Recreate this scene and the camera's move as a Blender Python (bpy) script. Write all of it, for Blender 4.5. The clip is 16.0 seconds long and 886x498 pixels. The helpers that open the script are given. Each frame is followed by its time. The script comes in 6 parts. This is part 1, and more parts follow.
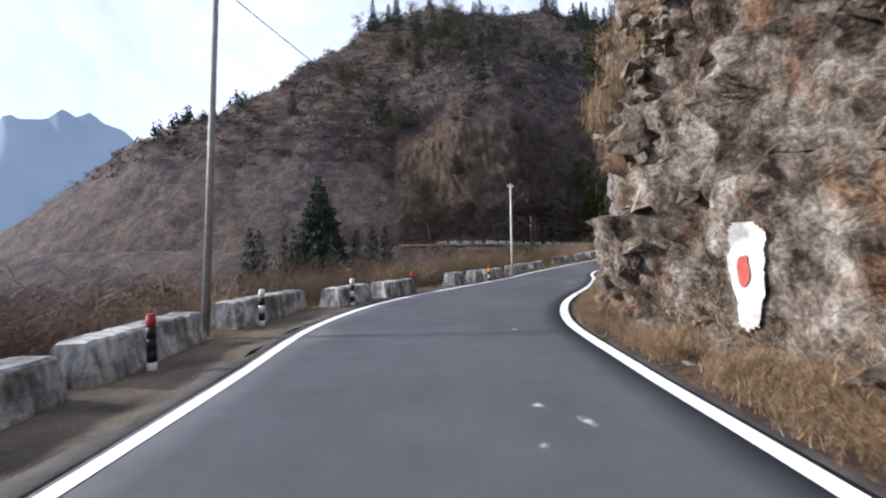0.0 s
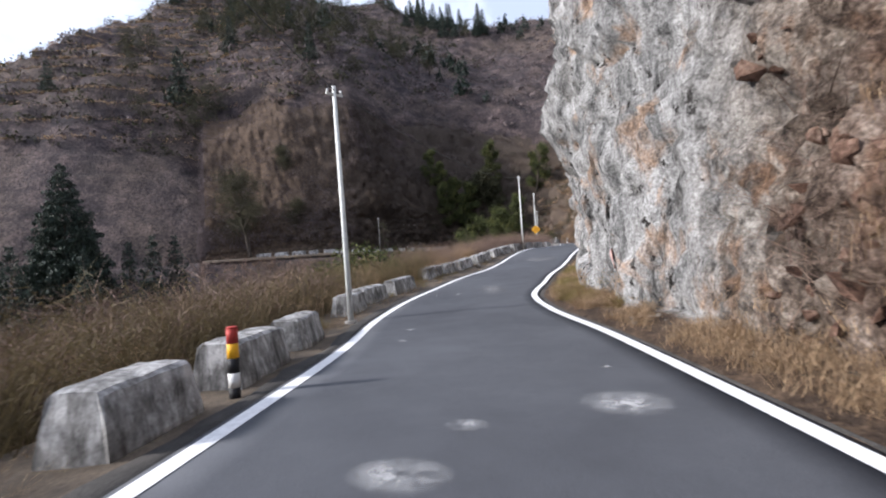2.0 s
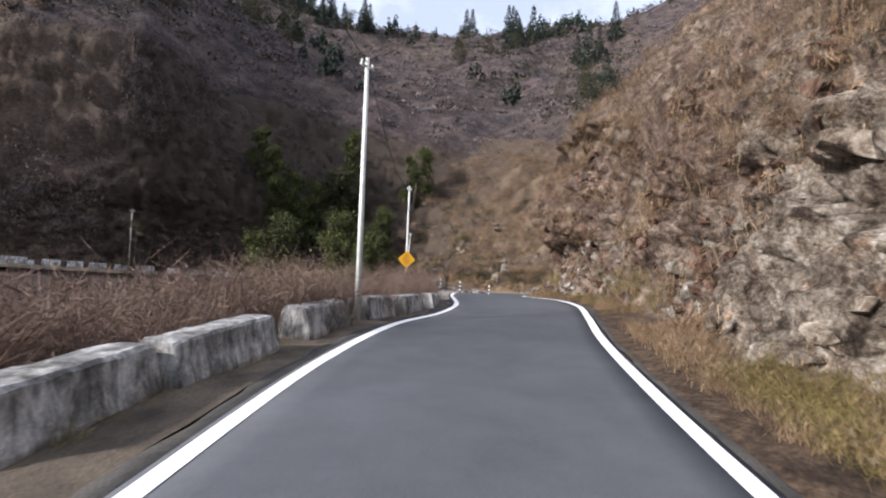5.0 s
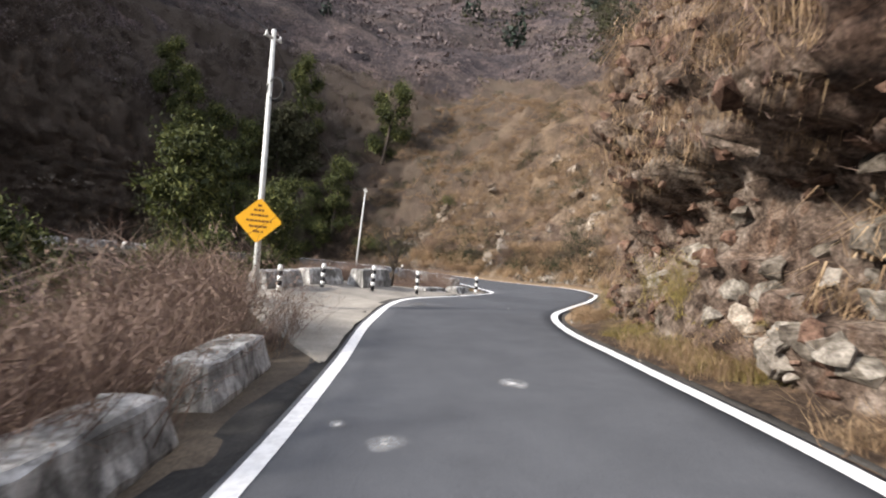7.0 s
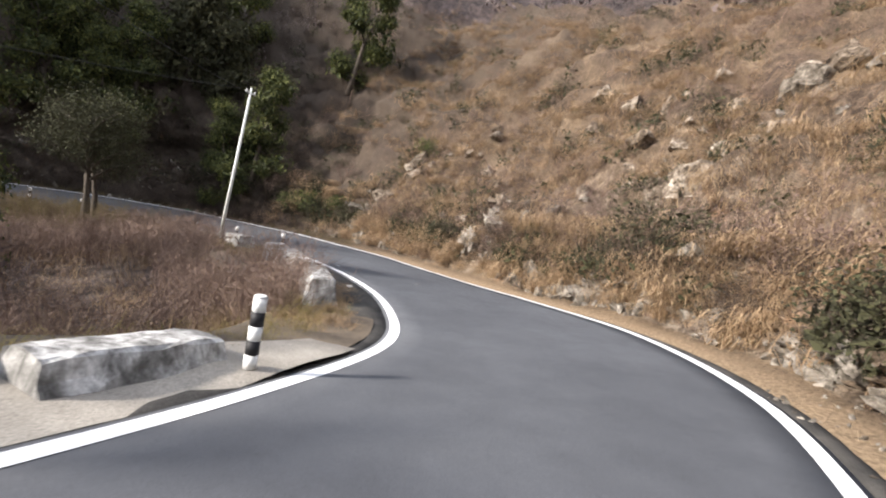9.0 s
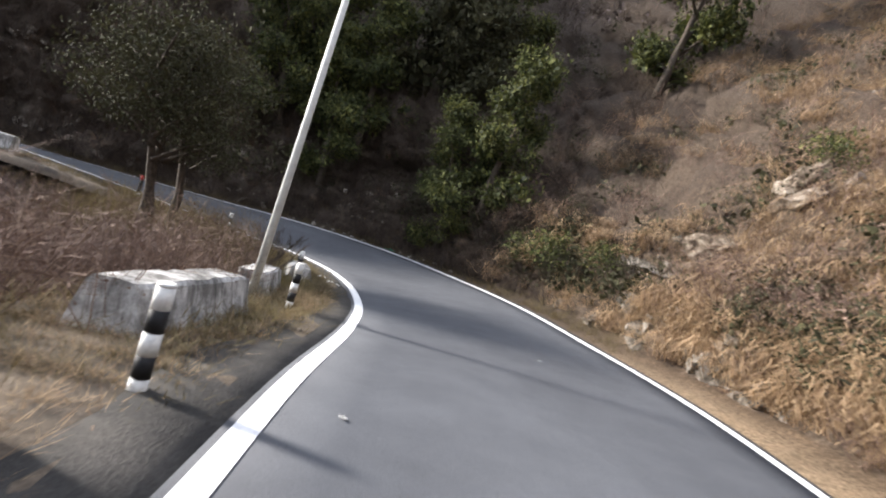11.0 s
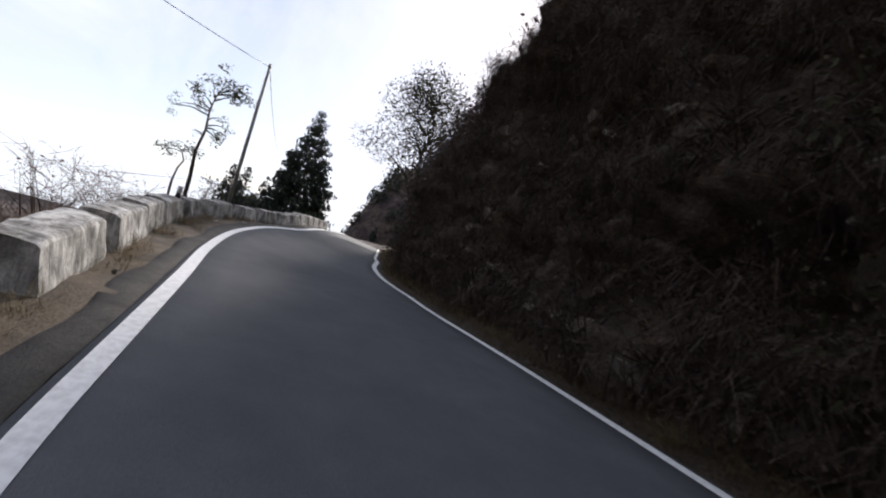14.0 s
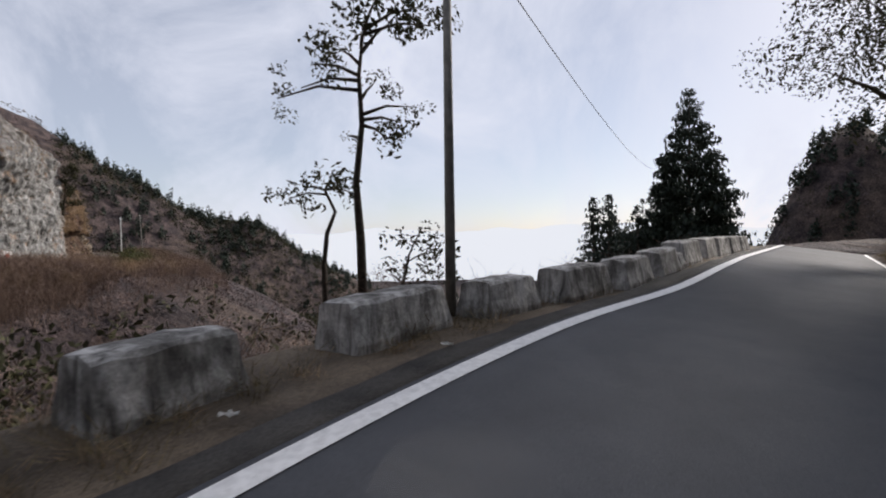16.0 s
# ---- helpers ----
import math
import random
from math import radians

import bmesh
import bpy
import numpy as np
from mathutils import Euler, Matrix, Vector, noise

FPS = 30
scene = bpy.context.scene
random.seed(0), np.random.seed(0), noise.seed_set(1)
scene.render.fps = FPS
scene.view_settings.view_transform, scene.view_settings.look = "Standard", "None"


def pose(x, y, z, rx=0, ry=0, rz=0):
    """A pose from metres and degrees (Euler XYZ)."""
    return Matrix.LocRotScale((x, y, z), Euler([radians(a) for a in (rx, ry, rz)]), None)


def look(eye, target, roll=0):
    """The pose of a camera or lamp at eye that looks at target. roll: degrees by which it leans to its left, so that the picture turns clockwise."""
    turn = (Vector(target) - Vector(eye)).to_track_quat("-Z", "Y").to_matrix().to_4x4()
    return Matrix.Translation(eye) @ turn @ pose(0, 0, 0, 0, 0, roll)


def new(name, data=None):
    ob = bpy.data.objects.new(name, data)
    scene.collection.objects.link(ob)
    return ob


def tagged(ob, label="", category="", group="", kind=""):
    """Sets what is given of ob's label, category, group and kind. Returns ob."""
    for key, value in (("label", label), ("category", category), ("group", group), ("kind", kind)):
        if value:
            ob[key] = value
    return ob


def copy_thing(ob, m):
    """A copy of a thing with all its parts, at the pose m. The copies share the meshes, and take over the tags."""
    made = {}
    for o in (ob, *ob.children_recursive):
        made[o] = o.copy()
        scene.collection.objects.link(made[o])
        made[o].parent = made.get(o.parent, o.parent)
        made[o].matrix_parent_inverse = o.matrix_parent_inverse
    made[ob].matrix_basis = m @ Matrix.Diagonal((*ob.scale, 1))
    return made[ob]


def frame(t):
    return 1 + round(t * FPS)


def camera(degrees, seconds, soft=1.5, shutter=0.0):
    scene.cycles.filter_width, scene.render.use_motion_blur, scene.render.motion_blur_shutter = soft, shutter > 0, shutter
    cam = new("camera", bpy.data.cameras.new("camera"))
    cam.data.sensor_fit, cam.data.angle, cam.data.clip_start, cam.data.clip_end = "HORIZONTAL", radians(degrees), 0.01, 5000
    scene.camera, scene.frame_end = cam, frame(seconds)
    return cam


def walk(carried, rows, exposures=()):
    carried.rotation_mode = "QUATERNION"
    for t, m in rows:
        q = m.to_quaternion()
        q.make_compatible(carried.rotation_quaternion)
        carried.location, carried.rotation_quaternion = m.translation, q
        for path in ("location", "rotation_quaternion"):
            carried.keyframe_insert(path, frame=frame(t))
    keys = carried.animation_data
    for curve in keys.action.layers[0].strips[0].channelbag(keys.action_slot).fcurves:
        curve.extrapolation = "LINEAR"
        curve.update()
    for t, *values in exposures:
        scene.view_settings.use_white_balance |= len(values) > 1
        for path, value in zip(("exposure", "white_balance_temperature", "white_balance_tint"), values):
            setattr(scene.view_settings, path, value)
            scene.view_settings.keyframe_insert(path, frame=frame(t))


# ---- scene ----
cam = camera(83.7, 16.0, 2.0, 0.1)
PATH = [
    (0, (0.000, -0.000, 1.515), (0.01, -0.47, 1.17)),
    (0.5, (0.244, 4.603, 1.471), (-5.35, 1.90, 3.80)),
    (1, (0.901, 9.263, 1.464), (-10.53, 2.17, 4.24)),
    (1.5, (1.737, 13.851, 1.336), (-14.75, 1.10, 3.69)),
    (2, (2.852, 18.465, 1.185), (-17.61, -0.12, 4.03)),
    (2.5, (4.272, 23.189, 1.062), (-20.43, -0.31, 4.13)),
    (3, (6.094, 28.067, 1.030), (-23.64, 0.19, 4.90)),
    (3.5, (8.376, 32.704, 1.030), (-27.64, 1.41, 6.59)),
    (4, (11.060, 37.065, 1.068), (-31.60, 2.47, 4.42)),
    (4.2, (12.314, 38.743, 1.172), (-32.29, 2.83, 2.88)),
    (6.5, (24.473, 54.026, 2.241), (-32.51, 0.79, -4.67)),
    (7, (27.543, 57.884, 2.193), (-33.61, -0.10, -3.42)),
    (7.5, (30.779, 61.623, 2.035), (-34.92, -1.03, -0.86)),
    (8, (33.528, 64.785, 2.018), (-38.63, -2.22, -0.47)),
    (8.2, (34.711, 66.060, 1.998), (-39.55, -2.41, -2.77)),
    (10.4, (45.170, 78.228, 1.742), (-7.18, -3.12, -17.03)),
    (10.5, (45.298, 79.139, 1.724), (-5.48, -2.94, -16.85)),
    (11, (45.509, 83.911, 1.668), (3.05, -1.23, -15.39)),
    (11.5, (45.026, 89.270, 1.515), (11.61, 1.23, -14.52)),
    (12, (43.878, 93.835, 1.455), (21.23, 3.05, -15.17)),
    (12.5, (42.266, 97.568, 1.402), (33.00, 3.91, -17.36)),
    (13, (40.477, 100.446, 1.433), (49.26, 3.21, -19.08)),
    (13.5, (37.908, 102.593, 1.569), (69.46, 2.08, -19.43)),
    (13.6, (37.254, 102.782, 1.629), (73.11, 2.19, -19.33)),
    (14, (34.244, 103.093, 1.963), (87.83, 1.28, -16.37)),
    (14.5, (31.020, 102.838, 2.223), (102.05, 1.79, -10.25)),
    (14.6, (30.304, 102.782, 2.235), (104.83, 1.90, -8.94)),
    (15, (27.892, 102.132, 2.290), (113.92, 1.62, -4.10)),
    (15.5, (25.116, 101.367, 2.343), (125.48, -0.76, -0.50)),
    (16, (21.823, 100.402, 2.335), (132.82, -1.40, 0.69)),
]
EXPOSURES = [(0,0.55,6150,14),(3,0.72,6200,14),(4.2,0.65,6250,14),(6.4,0.72,6650,12),(7,0.9,6750,12),(7.5,0.75,6500,12),(8,1.1,6750,12),(10.3,1.2,6750,12),(12,1.7,6350,11),(13,2.0,6250,12),(13.6,1.05,6450,12),(14,0.2,6650,14),(14.4,-0.25,6750,15),(16,-0.2,6700,14)]
walk(cam, [(t, pose(*p, 90 + a[1], a[2], a[0])) for t, p, a in PATH], EXPOSURES)

# ---------------------------------------------------------------- world and sun
SUN_YAW, SUN_UP = radians(82), radians(26)
sun_way = Vector((-math.sin(SUN_YAW) * math.cos(SUN_UP), math.cos(SUN_YAW) * math.cos(SUN_UP), math.sin(SUN_UP)))


def build_world():
    w = bpy.data.worlds.new("sky")
    scene.world = w
    w.use_nodes = True
    nt = w.node_tree
    nt.nodes.clear()
    out = nt.nodes.new("ShaderNodeOutputWorld")
    bg = nt.nodes.new("ShaderNodeBackground")
    sky = nt.nodes.new("ShaderNodeTexSky")
    sky.sky_type, sky.sun_disc = "NISHITA", False
    sky.sun_elevation = SUN_UP
    sky.sun_rotation = math.atan2(sun_way.x, sun_way.y)
    sky.air_density, sky.dust_density = 0.8, 0.6
    cloud = nt.nodes.new("ShaderNodeTexNoise")
    cloud.inputs["Scale"].default_value, cloud.inputs["Detail"].default_value = 2.6, 7.0
    cloud.inputs["Roughness"].default_value, cloud.inputs["Distortion"].default_value = 0.62, 0.5
    ramp = nt.nodes.new("ShaderNodeValToRGB")
    ramp.color_ramp.elements[0].position, ramp.color_ramp.elements[1].position = 0.40, 0.66
    ramp.color_ramp.elements[0].color, ramp.color_ramp.elements[1].color = (0.45, 0.45, 0.45, 1), (0.95, 0.95, 0.95, 1)
    mix = nt.nodes.new("ShaderNodeMix")
    mix.data_type = "RGBA"
    mix.inputs[7].default_value = (7.2, 7.8, 9.0, 1)
    nt.links.new(cloud.outputs["Fac"], ramp.inputs["Fac"])
    nt.links.new(ramp.outputs["Color"], mix.inputs[0])
    nt.links.new(sky.outputs["Color"], mix.inputs[6])
    nt.links.new(mix.outputs[2], bg.inputs["Color"])
    bg.inputs["Strength"].default_value = 0.12
    nt.links.new(bg.outputs["Background"], out.inputs["Surface"])


build_world()
sun = new("sun", bpy.data.lights.new("sun", "SUN"))
sun.data.energy, sun.data.angle, sun.data.color = 4.9, radians(5.0), (1.0, 0.955, 0.89)
sun.matrix_world = look((-60, 50, 60), Vector((-60, 50, 60)) - sun_way)


# ---------------------------------------------------------------- materials
def mat(name, rough=0.9, metal=0.0):
    m = bpy.data.materials.new(name)
    m.use_nodes = True
    b = m.node_tree.nodes["Principled BSDF"]
    b.inputs["Roughness"].default_value, b.inputs["Metallic"].default_value = rough, metal
    b.inputs["Specular IOR Level"].default_value = 0.3
    return m, m.node_tree, b


def ramp_node(nt, stops):
    r = nt.nodes.new("ShaderNodeValToRGB")
    e = r.color_ramp.elements
    while len(e) < len(stops):
        e.new(0.5)
    for k, (p, c) in zip(e, stops):
        k.position, k.color = p, (*c, 1)
    return r


def noise_node(nt, scale, detail=4.0, rough=0.6, coord=None, distort=0.0):
    n = nt.nodes.new("ShaderNodeTexNoise")
    n.inputs["Scale"].default_value, n.inputs["Detail"].default_value = scale, detail
    n.inputs["Roughness"].default_value, n.inputs["Distortion"].default_value = rough, distort
    if coord is not None:
        nt.links.new(coord, n.inputs["Vector"])
    return n


def mix_node(nt, a, b, fac, mode="MIX"):
    m = nt.nodes.new("ShaderNodeMix")
    m.data_type, m.blend_type = "RGBA", mode
    for sock, v in ((m.inputs[0], fac), (m.inputs[6], a), (m.inputs[7], b)):
        if isinstance(v, (int, float)):
            sock.default_value = v
        elif isinstance(v, tuple):
            sock.default_value = (*v, 1)
        else:
            nt.links.new(v, sock)
    return m.outputs[2]


def world_coord(nt):
    return nt.nodes.new("ShaderNodeNewGeometry").outputs["Position"]


def bump(nt, b, height, strength, dist):
    n = nt.nodes.new("ShaderNodeBump")
    n.inputs["Strength"].default_value, n.inputs["Distance"].default_value = strength, dist
    nt.links.new(height, n.inputs["Height"])
    nt.links.new(n.outputs["Normal"], b.inputs["Normal"])


def stops_of(dark, light):
    mid = tuple((p + q) / 2 for p, q in zip(dark, light))
    return [(0.3, dark), (0.5, mid), (0.72, light)]


def mottled(name, dark, light, scale=3.0, fine=40.0, rough=0.9, relief=0.4, dist=0.02, per_object=0.0):
    """Two scales of noise between two colours, with fine relief."""
    m, nt, b = mat(name, rough)
    c = world_coord(nt)
    n1, n2 = noise_node(nt, scale, 5, 0.62, c), noise_node(nt, fine, 4, 0.6, c)
    r = ramp_node(nt, stops_of(dark, light))
    nt.links.new(n1.outputs["Fac"], r.inputs["Fac"])
    r2 = ramp_node(nt, [(0.3, (0.55, 0.55, 0.55)), (0.7, (1.25, 1.25, 1.25))])
    nt.links.new(n2.outputs["Fac"], r2.inputs["Fac"])
    col = mix_node(nt, r.outputs["Color"], r2.outputs["Color"], 1.0, "MULTIPLY")
    nt.links.new(col, b.inputs["Base Color"])
    bump(nt, b, n2.outputs["Fac"], relief, dist)
    return m


def island_mat(name, stops, rough=0.85, translucent=0.0, clump=1.2):
    """For joined blades and leaves: colour varies from blade to blade and from clump to clump."""
    m, nt, b = mat(name, rough)
    g = nt.nodes.new("ShaderNodeNewGeometry")
    n = noise_node(nt, clump, 3, 0.6, g.outputs["Position"])
    add = nt.nodes.new("ShaderNodeMath")
    add.operation = "MULTIPLY_ADD"
    add.inputs[1].default_value, add.inputs[2].default_value = 0.55, -0.02
    nt.links.new(g.outputs["Random Per Island"], add.inputs[0])
    add2 = nt.nodes.new("ShaderNodeMath")
    add2.operation = "MULTIPLY_ADD"
    add2.inputs[1].default_value = 0.5
    nt.links.new(n.outputs["Fac"], add2.inputs[0])
    nt.links.new(add.outputs[0], add2.inputs[2])
    r = ramp_node(nt, stops)
    nt.links.new(add2.outputs[0], r.inputs["Fac"])
    nt.links.new(r.outputs["Color"], b.inputs["Base Color"])
    if translucent:
        t = nt.nodes.new("ShaderNodeBsdfTranslucent")
        nt.links.new(r.outputs["Color"], t.inputs["Color"])
        s = nt.nodes.new("ShaderNodeMixShader")
        s.inputs[0].default_value = translucent
        nt.links.new(b.outputs[0], s.inputs[1])
        nt.links.new(t.outputs[0], s.inputs[2])
        nt.links.new(s.outputs[0], nt.nodes["Material Output"].inputs["Surface"])
    return m


def plain(name, colour, rough=0.6, metal=0.0, vary=0.25, scale=30.0):
    """Paint or metal with slight wear."""
    dark = tuple(v * (1 - vary) for v in colour)
    m, nt, b = mat(name, rough, metal)
    n = noise_node(nt, scale, 5, 0.65, world_coord(nt))
    r = ramp_node(nt, [(0.35, dark), (0.6, colour)])
    nt.links.new(n.outputs["Fac"], r.inputs["Fac"])
    nt.links.new(r.outputs["Color"], b.inputs["Base Color"])
    bump(nt, b, n.outputs["Fac"], 0.15, 0.004)
    return m


def asphalt_mat():
    m, nt, b = mat("asphalt", 0.80)
    c = world_coord(nt)
    broad, mid, grit = noise_node(nt, 0.22, 4, 0.6, c), noise_node(nt, 1.6, 4, 0.6, c), noise_node(nt, 190, 2, 0.6, c)
    r = ramp_node(nt, [(0.3, (0.066, 0.069, 0.077)), (0.7, (0.096, 0.100, 0.110))])
    nt.links.new(broad.outputs["Fac"], r.inputs["Fac"])
    r2 = ramp_node(nt, [(0.3, (0.90, 0.90, 0.90)), (0.7, (1.10, 1.10, 1.10))])
    nt.links.new(mid.outputs["Fac"], r2.inputs["Fac"])
    r3 = ramp_node(nt, [(0.3, (0.6, 0.6, 0.6)), (0.72, (1.5, 1.5, 1.5))])
    nt.links.new(grit.outputs["Fac"], r3.inputs["Fac"])
    col = mix_node(nt, mix_node(nt, r.outputs["Color"], r2.outputs["Color"], 1.0, "MULTIPLY"), r3.outputs["Color"], 1.0, "MULTIPLY")
    nt.links.new(col, b.inputs["Base Color"])
    b.inputs["Specular IOR Level"].default_value = 0.10
    bump(nt, b, grit.outputs["Fac"], 0.35, 0.004)
    return m


def ramped(nt, fac, stops):
    r = ramp_node(nt, stops)
    nt.links.new(fac, r.inputs["Fac"])
    return r.outputs["Color"]


def stretched(nt, c, z):
    mp = nt.nodes.new("ShaderNodeMapping")
    mp.inputs["Scale"].default_value = (1.0, 1.0, z)
    nt.links.new(c, mp.inputs["Vector"])
    return mp.outputs["Vector"]


BROWN_STONE = [(0.36, (0.030, 0.023, 0.018)), (0.44, (0.13, 0.103, 0.080)), (0.53, (0.29, 0.245, 0.20)), (0.66, (0.52, 0.475, 0.41))]
LIMESTONE = [(0.32, (0.040, 0.040, 0.040)), (0.41, (0.13, 0.13, 0.127)), (0.50, (0.285, 0.283, 0.276)), (0.66, (0.49, 0.486, 0.473))]
RED_EARTH = [(0.36, (0.030, 0.018, 0.014)), (0.46, (0.088, 0.052, 0.038)), (0.57, (0.17, 0.108, 0.082)), (0.72, (0.31, 0.235, 0.19))]


def rock_mat():
    """Brown broken stone, grey limestone and reddish earth, by the stretch of the bank; ochre stains and dark cracks."""
    m, nt, b = mat("bank_rock_and_earth", 0.95)
    b.inputs["Specular IOR Level"].default_value = 0.15
    c = world_coord(nt)
    att, att2 = nt.nodes.new("ShaderNodeVertexColor"), nt.nodes.new("ShaderNodeVertexColor")
    att.layer_name, att2.layer_name = "cover", "sort"
    sep, sort = nt.nodes.new("ShaderNodeSeparateColor"), nt.nodes.new("ShaderNodeSeparateColor")
    nt.links.new(att.outputs["Color"], sep.inputs["Color"])
    nt.links.new(att2.outputs["Color"], sort.inputs["Color"])
    low, tall = stretched(nt, c, 0.8), stretched(nt, c, 0.28)
    big = noise_node(nt, 0.9, 5, 0.65, low, 0.6)
    mid = noise_node(nt, 2.6, 7, 0.72, low, 0.3)
    runs = noise_node(nt, 2.2, 9, 0.74, tall, 0.4)
    fine = noise_node(nt, 17, 6, 0.72, c)
    brown = ramped(nt, mid.outputs["Fac"], BROWN_STONE)
    grey = ramped(nt, runs.outputs["Fac"], LIMESTONE)
    red = ramped(nt, mid.outputs["Fac"], RED_EARTH)
    rock = mix_node(nt, brown, grey, sort.outputs["Red"])
    ochre = ramped(nt, big.outputs["Fac"], [(0.55, (0, 0, 0)), (0.66, (0.75, 0.75, 0.75))])
    rock = mix_node(nt, rock, mix_node(nt, rock, (1.0, 0.62, 0.38), 1.0, "MULTIPLY"), ochre)
    rock = mix_node(nt, rock, red, sort.outputs["Green"])
    blot = noise_node(nt, 1.1, 6, 0.7, low, 0.2)
    worn = nt.nodes.new("ShaderNodeMath")
    worn.operation = "MULTIPLY_ADD"
    worn.inputs[1].default_value, worn.inputs[2].default_value = -0.15, 0.75
    nt.links.new(sort.outputs["Red"], worn.inputs[0])
    rock = mix_node(nt, rock, ramped(nt, blot.outputs["Fac"], [(0.38, (0.30, 0.28, 0.26)), (0.48, (1, 1, 1))]), worn.outputs[0], "MULTIPLY")
    bare = nt.nodes.new("ShaderNodeMath")
    bare.operation = "MULTIPLY_ADD"
    bare.inputs[1].default_value, bare.inputs[2].default_value = -0.4, 0.45
    nt.links.new(sort.outputs["Red"], bare.inputs[0])
    for scale, width in ((1.3, 0.03), (3.9, 0.05), (9.0, 0.045)):
        crk = nt.nodes.new("ShaderNodeTexVoronoi")
        crk.feature = "DISTANCE_TO_EDGE"
        crk.inputs["Scale"].default_value = scale
        nt.links.new(mix_node(nt, low, fine.outputs["Color"], 0.035), crk.inputs["Vector"])
        rock = mix_node(nt, rock, ramped(nt, crk.outputs["Distance"], [(0.0, (0.28, 0.26, 0.24)), (width, (1, 1, 1))]), bare.outputs[0], "MULTIPLY")
    # weathered pits in the limestone, their shaded hollows painted as dark spots
    pit_shade = nt.nodes.new("ShaderNodeTexVoronoi")
    pit_shade.inputs["Scale"].default_value = 6.5
    nt.links.new(mix_node(nt, stretched(nt, c, 0.6), mid.outputs["Color"], 0.5), pit_shade.inputs["Vector"])
    spot = nt.nodes.new("ShaderNodeMath")
    spot.operation = "MULTIPLY"
    patch = ramped(nt, noise_node(nt, 0.9, 4, 0.6, c).outputs["Fac"], [(0.44, (0, 0, 0)), (0.54, (1, 1, 1))])
    nt.links.new(patch, spot.inputs[0])
    nt.links.new(sort.outputs["Red"], spot.inputs[1])
    rock = mix_node(nt, rock, ramped(nt, pit_shade.outputs["Distance"], [(0.20, (0.07, 0.06, 0.055)), (0.34, (1, 1, 1))]), spot.outputs[0], "MULTIPLY")
    fr = ramped(nt, fine.outputs["Fac"], [(0.34, (0.42, 0.41, 0.40)), (0.66, (1.38, 1.38, 1.38))])
    rock = mix_node(nt, rock, fr, 1.0, "MULTIPLY")
    earth = mix_node(nt, ramped(nt, mid.outputs["Fac"], [(0.3, (0.032, 0.023, 0.018)), (0.5, (0.085, 0.059, 0.042)), (0.7, (0.19, 0.13, 0.085))]), fr, 1.0, "MULTIPLY")
    sandy = mix_node(nt, earth, mix_node(nt, (0.33, 0.24, 0.155), fr, 1.0, "MULTIPLY"), sep.outputs["Blue"])
    # the bank's shade is put into the earth colour, by the Green share
    shade_dark = mix_node(nt, sandy, mix_node(nt, (0.070, 0.055, 0.044), fr, 1.0, "MULTIPLY"), sep.outputs["Green"])
    f = nt.nodes.new("ShaderNodeMath")
    f.operation = "MULTIPLY_ADD"
    f.use_clamp = True
    f.inputs[1].default_value = 1.5
    nt.links.new(sep.outputs["Red"], f.inputs[0])
    sh = nt.nodes.new("ShaderNodeMath")
    sh.operation = "MULTIPLY_ADD"
    sh.inputs[1].default_value, sh.inputs[2].default_value = 1.6, -1.05
    nt.links.new(big.outputs["Fac"], sh.inputs[0])
    nt.links.new(sh.outputs[0], f.inputs[2])
    nt.links.new(mix_node(nt, shade_dark, rock, f.outputs[0]), b.inputs["Base Color"])
    bump(nt, b, mix_node(nt, mid.outputs["Fac"], fine.outputs["Fac"], 0.45), 1.0, 0.16)
    return m


def stone_mat(name, stops):
    """Loose stones and blocks: each stone has its own shade, with speckle and cracks."""
    m, nt, b = mat(name, 0.95)
    b.inputs["Specular IOR Level"].default_value = 0.15
    g, o = nt.nodes.new("ShaderNodeNewGeometry"), nt.nodes.new("ShaderNodeObjectInfo")
    n, fine = noise_node(nt, 3.5, 6, 0.7, g.outputs["Position"], 0.4), noise_node(nt, 22, 5, 0.7, g.outputs["Position"])
    own = nt.nodes.new("ShaderNodeMath")
    own.operation = "ADD"
    nt.links.new(g.outputs["Random Per Island"], own.inputs[0])
    nt.links.new(o.outputs["Random"], own.inputs[1])
    half = nt.nodes.new("ShaderNodeMath")
    half.operation = "PINGPONG"
    half.inputs[1].default_value = 1.0
    nt.links.new(own.outputs[0], half.inputs[0])
    shade = ramped(nt, half.outputs[0], [(0.0, (0.5, 0.45, 0.40)), (0.5, (0.9, 0.86, 0.82)), (1.0, (1.2, 1.18, 1.15))])
    col = mix_node(nt, ramped(nt, n.outputs["Fac"], stops), shade, 1.0, "MULTIPLY")
    col = mix_node(nt, col, ramped(nt, fine.outputs["Fac"], [(0.3, (0.55, 0.55, 0.55)), (0.7, (1.3, 1.3, 1.3))]), 1.0, "MULTIPLY")
    nt.links.new(col, b.inputs["Base Color"])
    bump(nt, b, fine.outputs["Fac"], 0.9, 0.05)
    return m


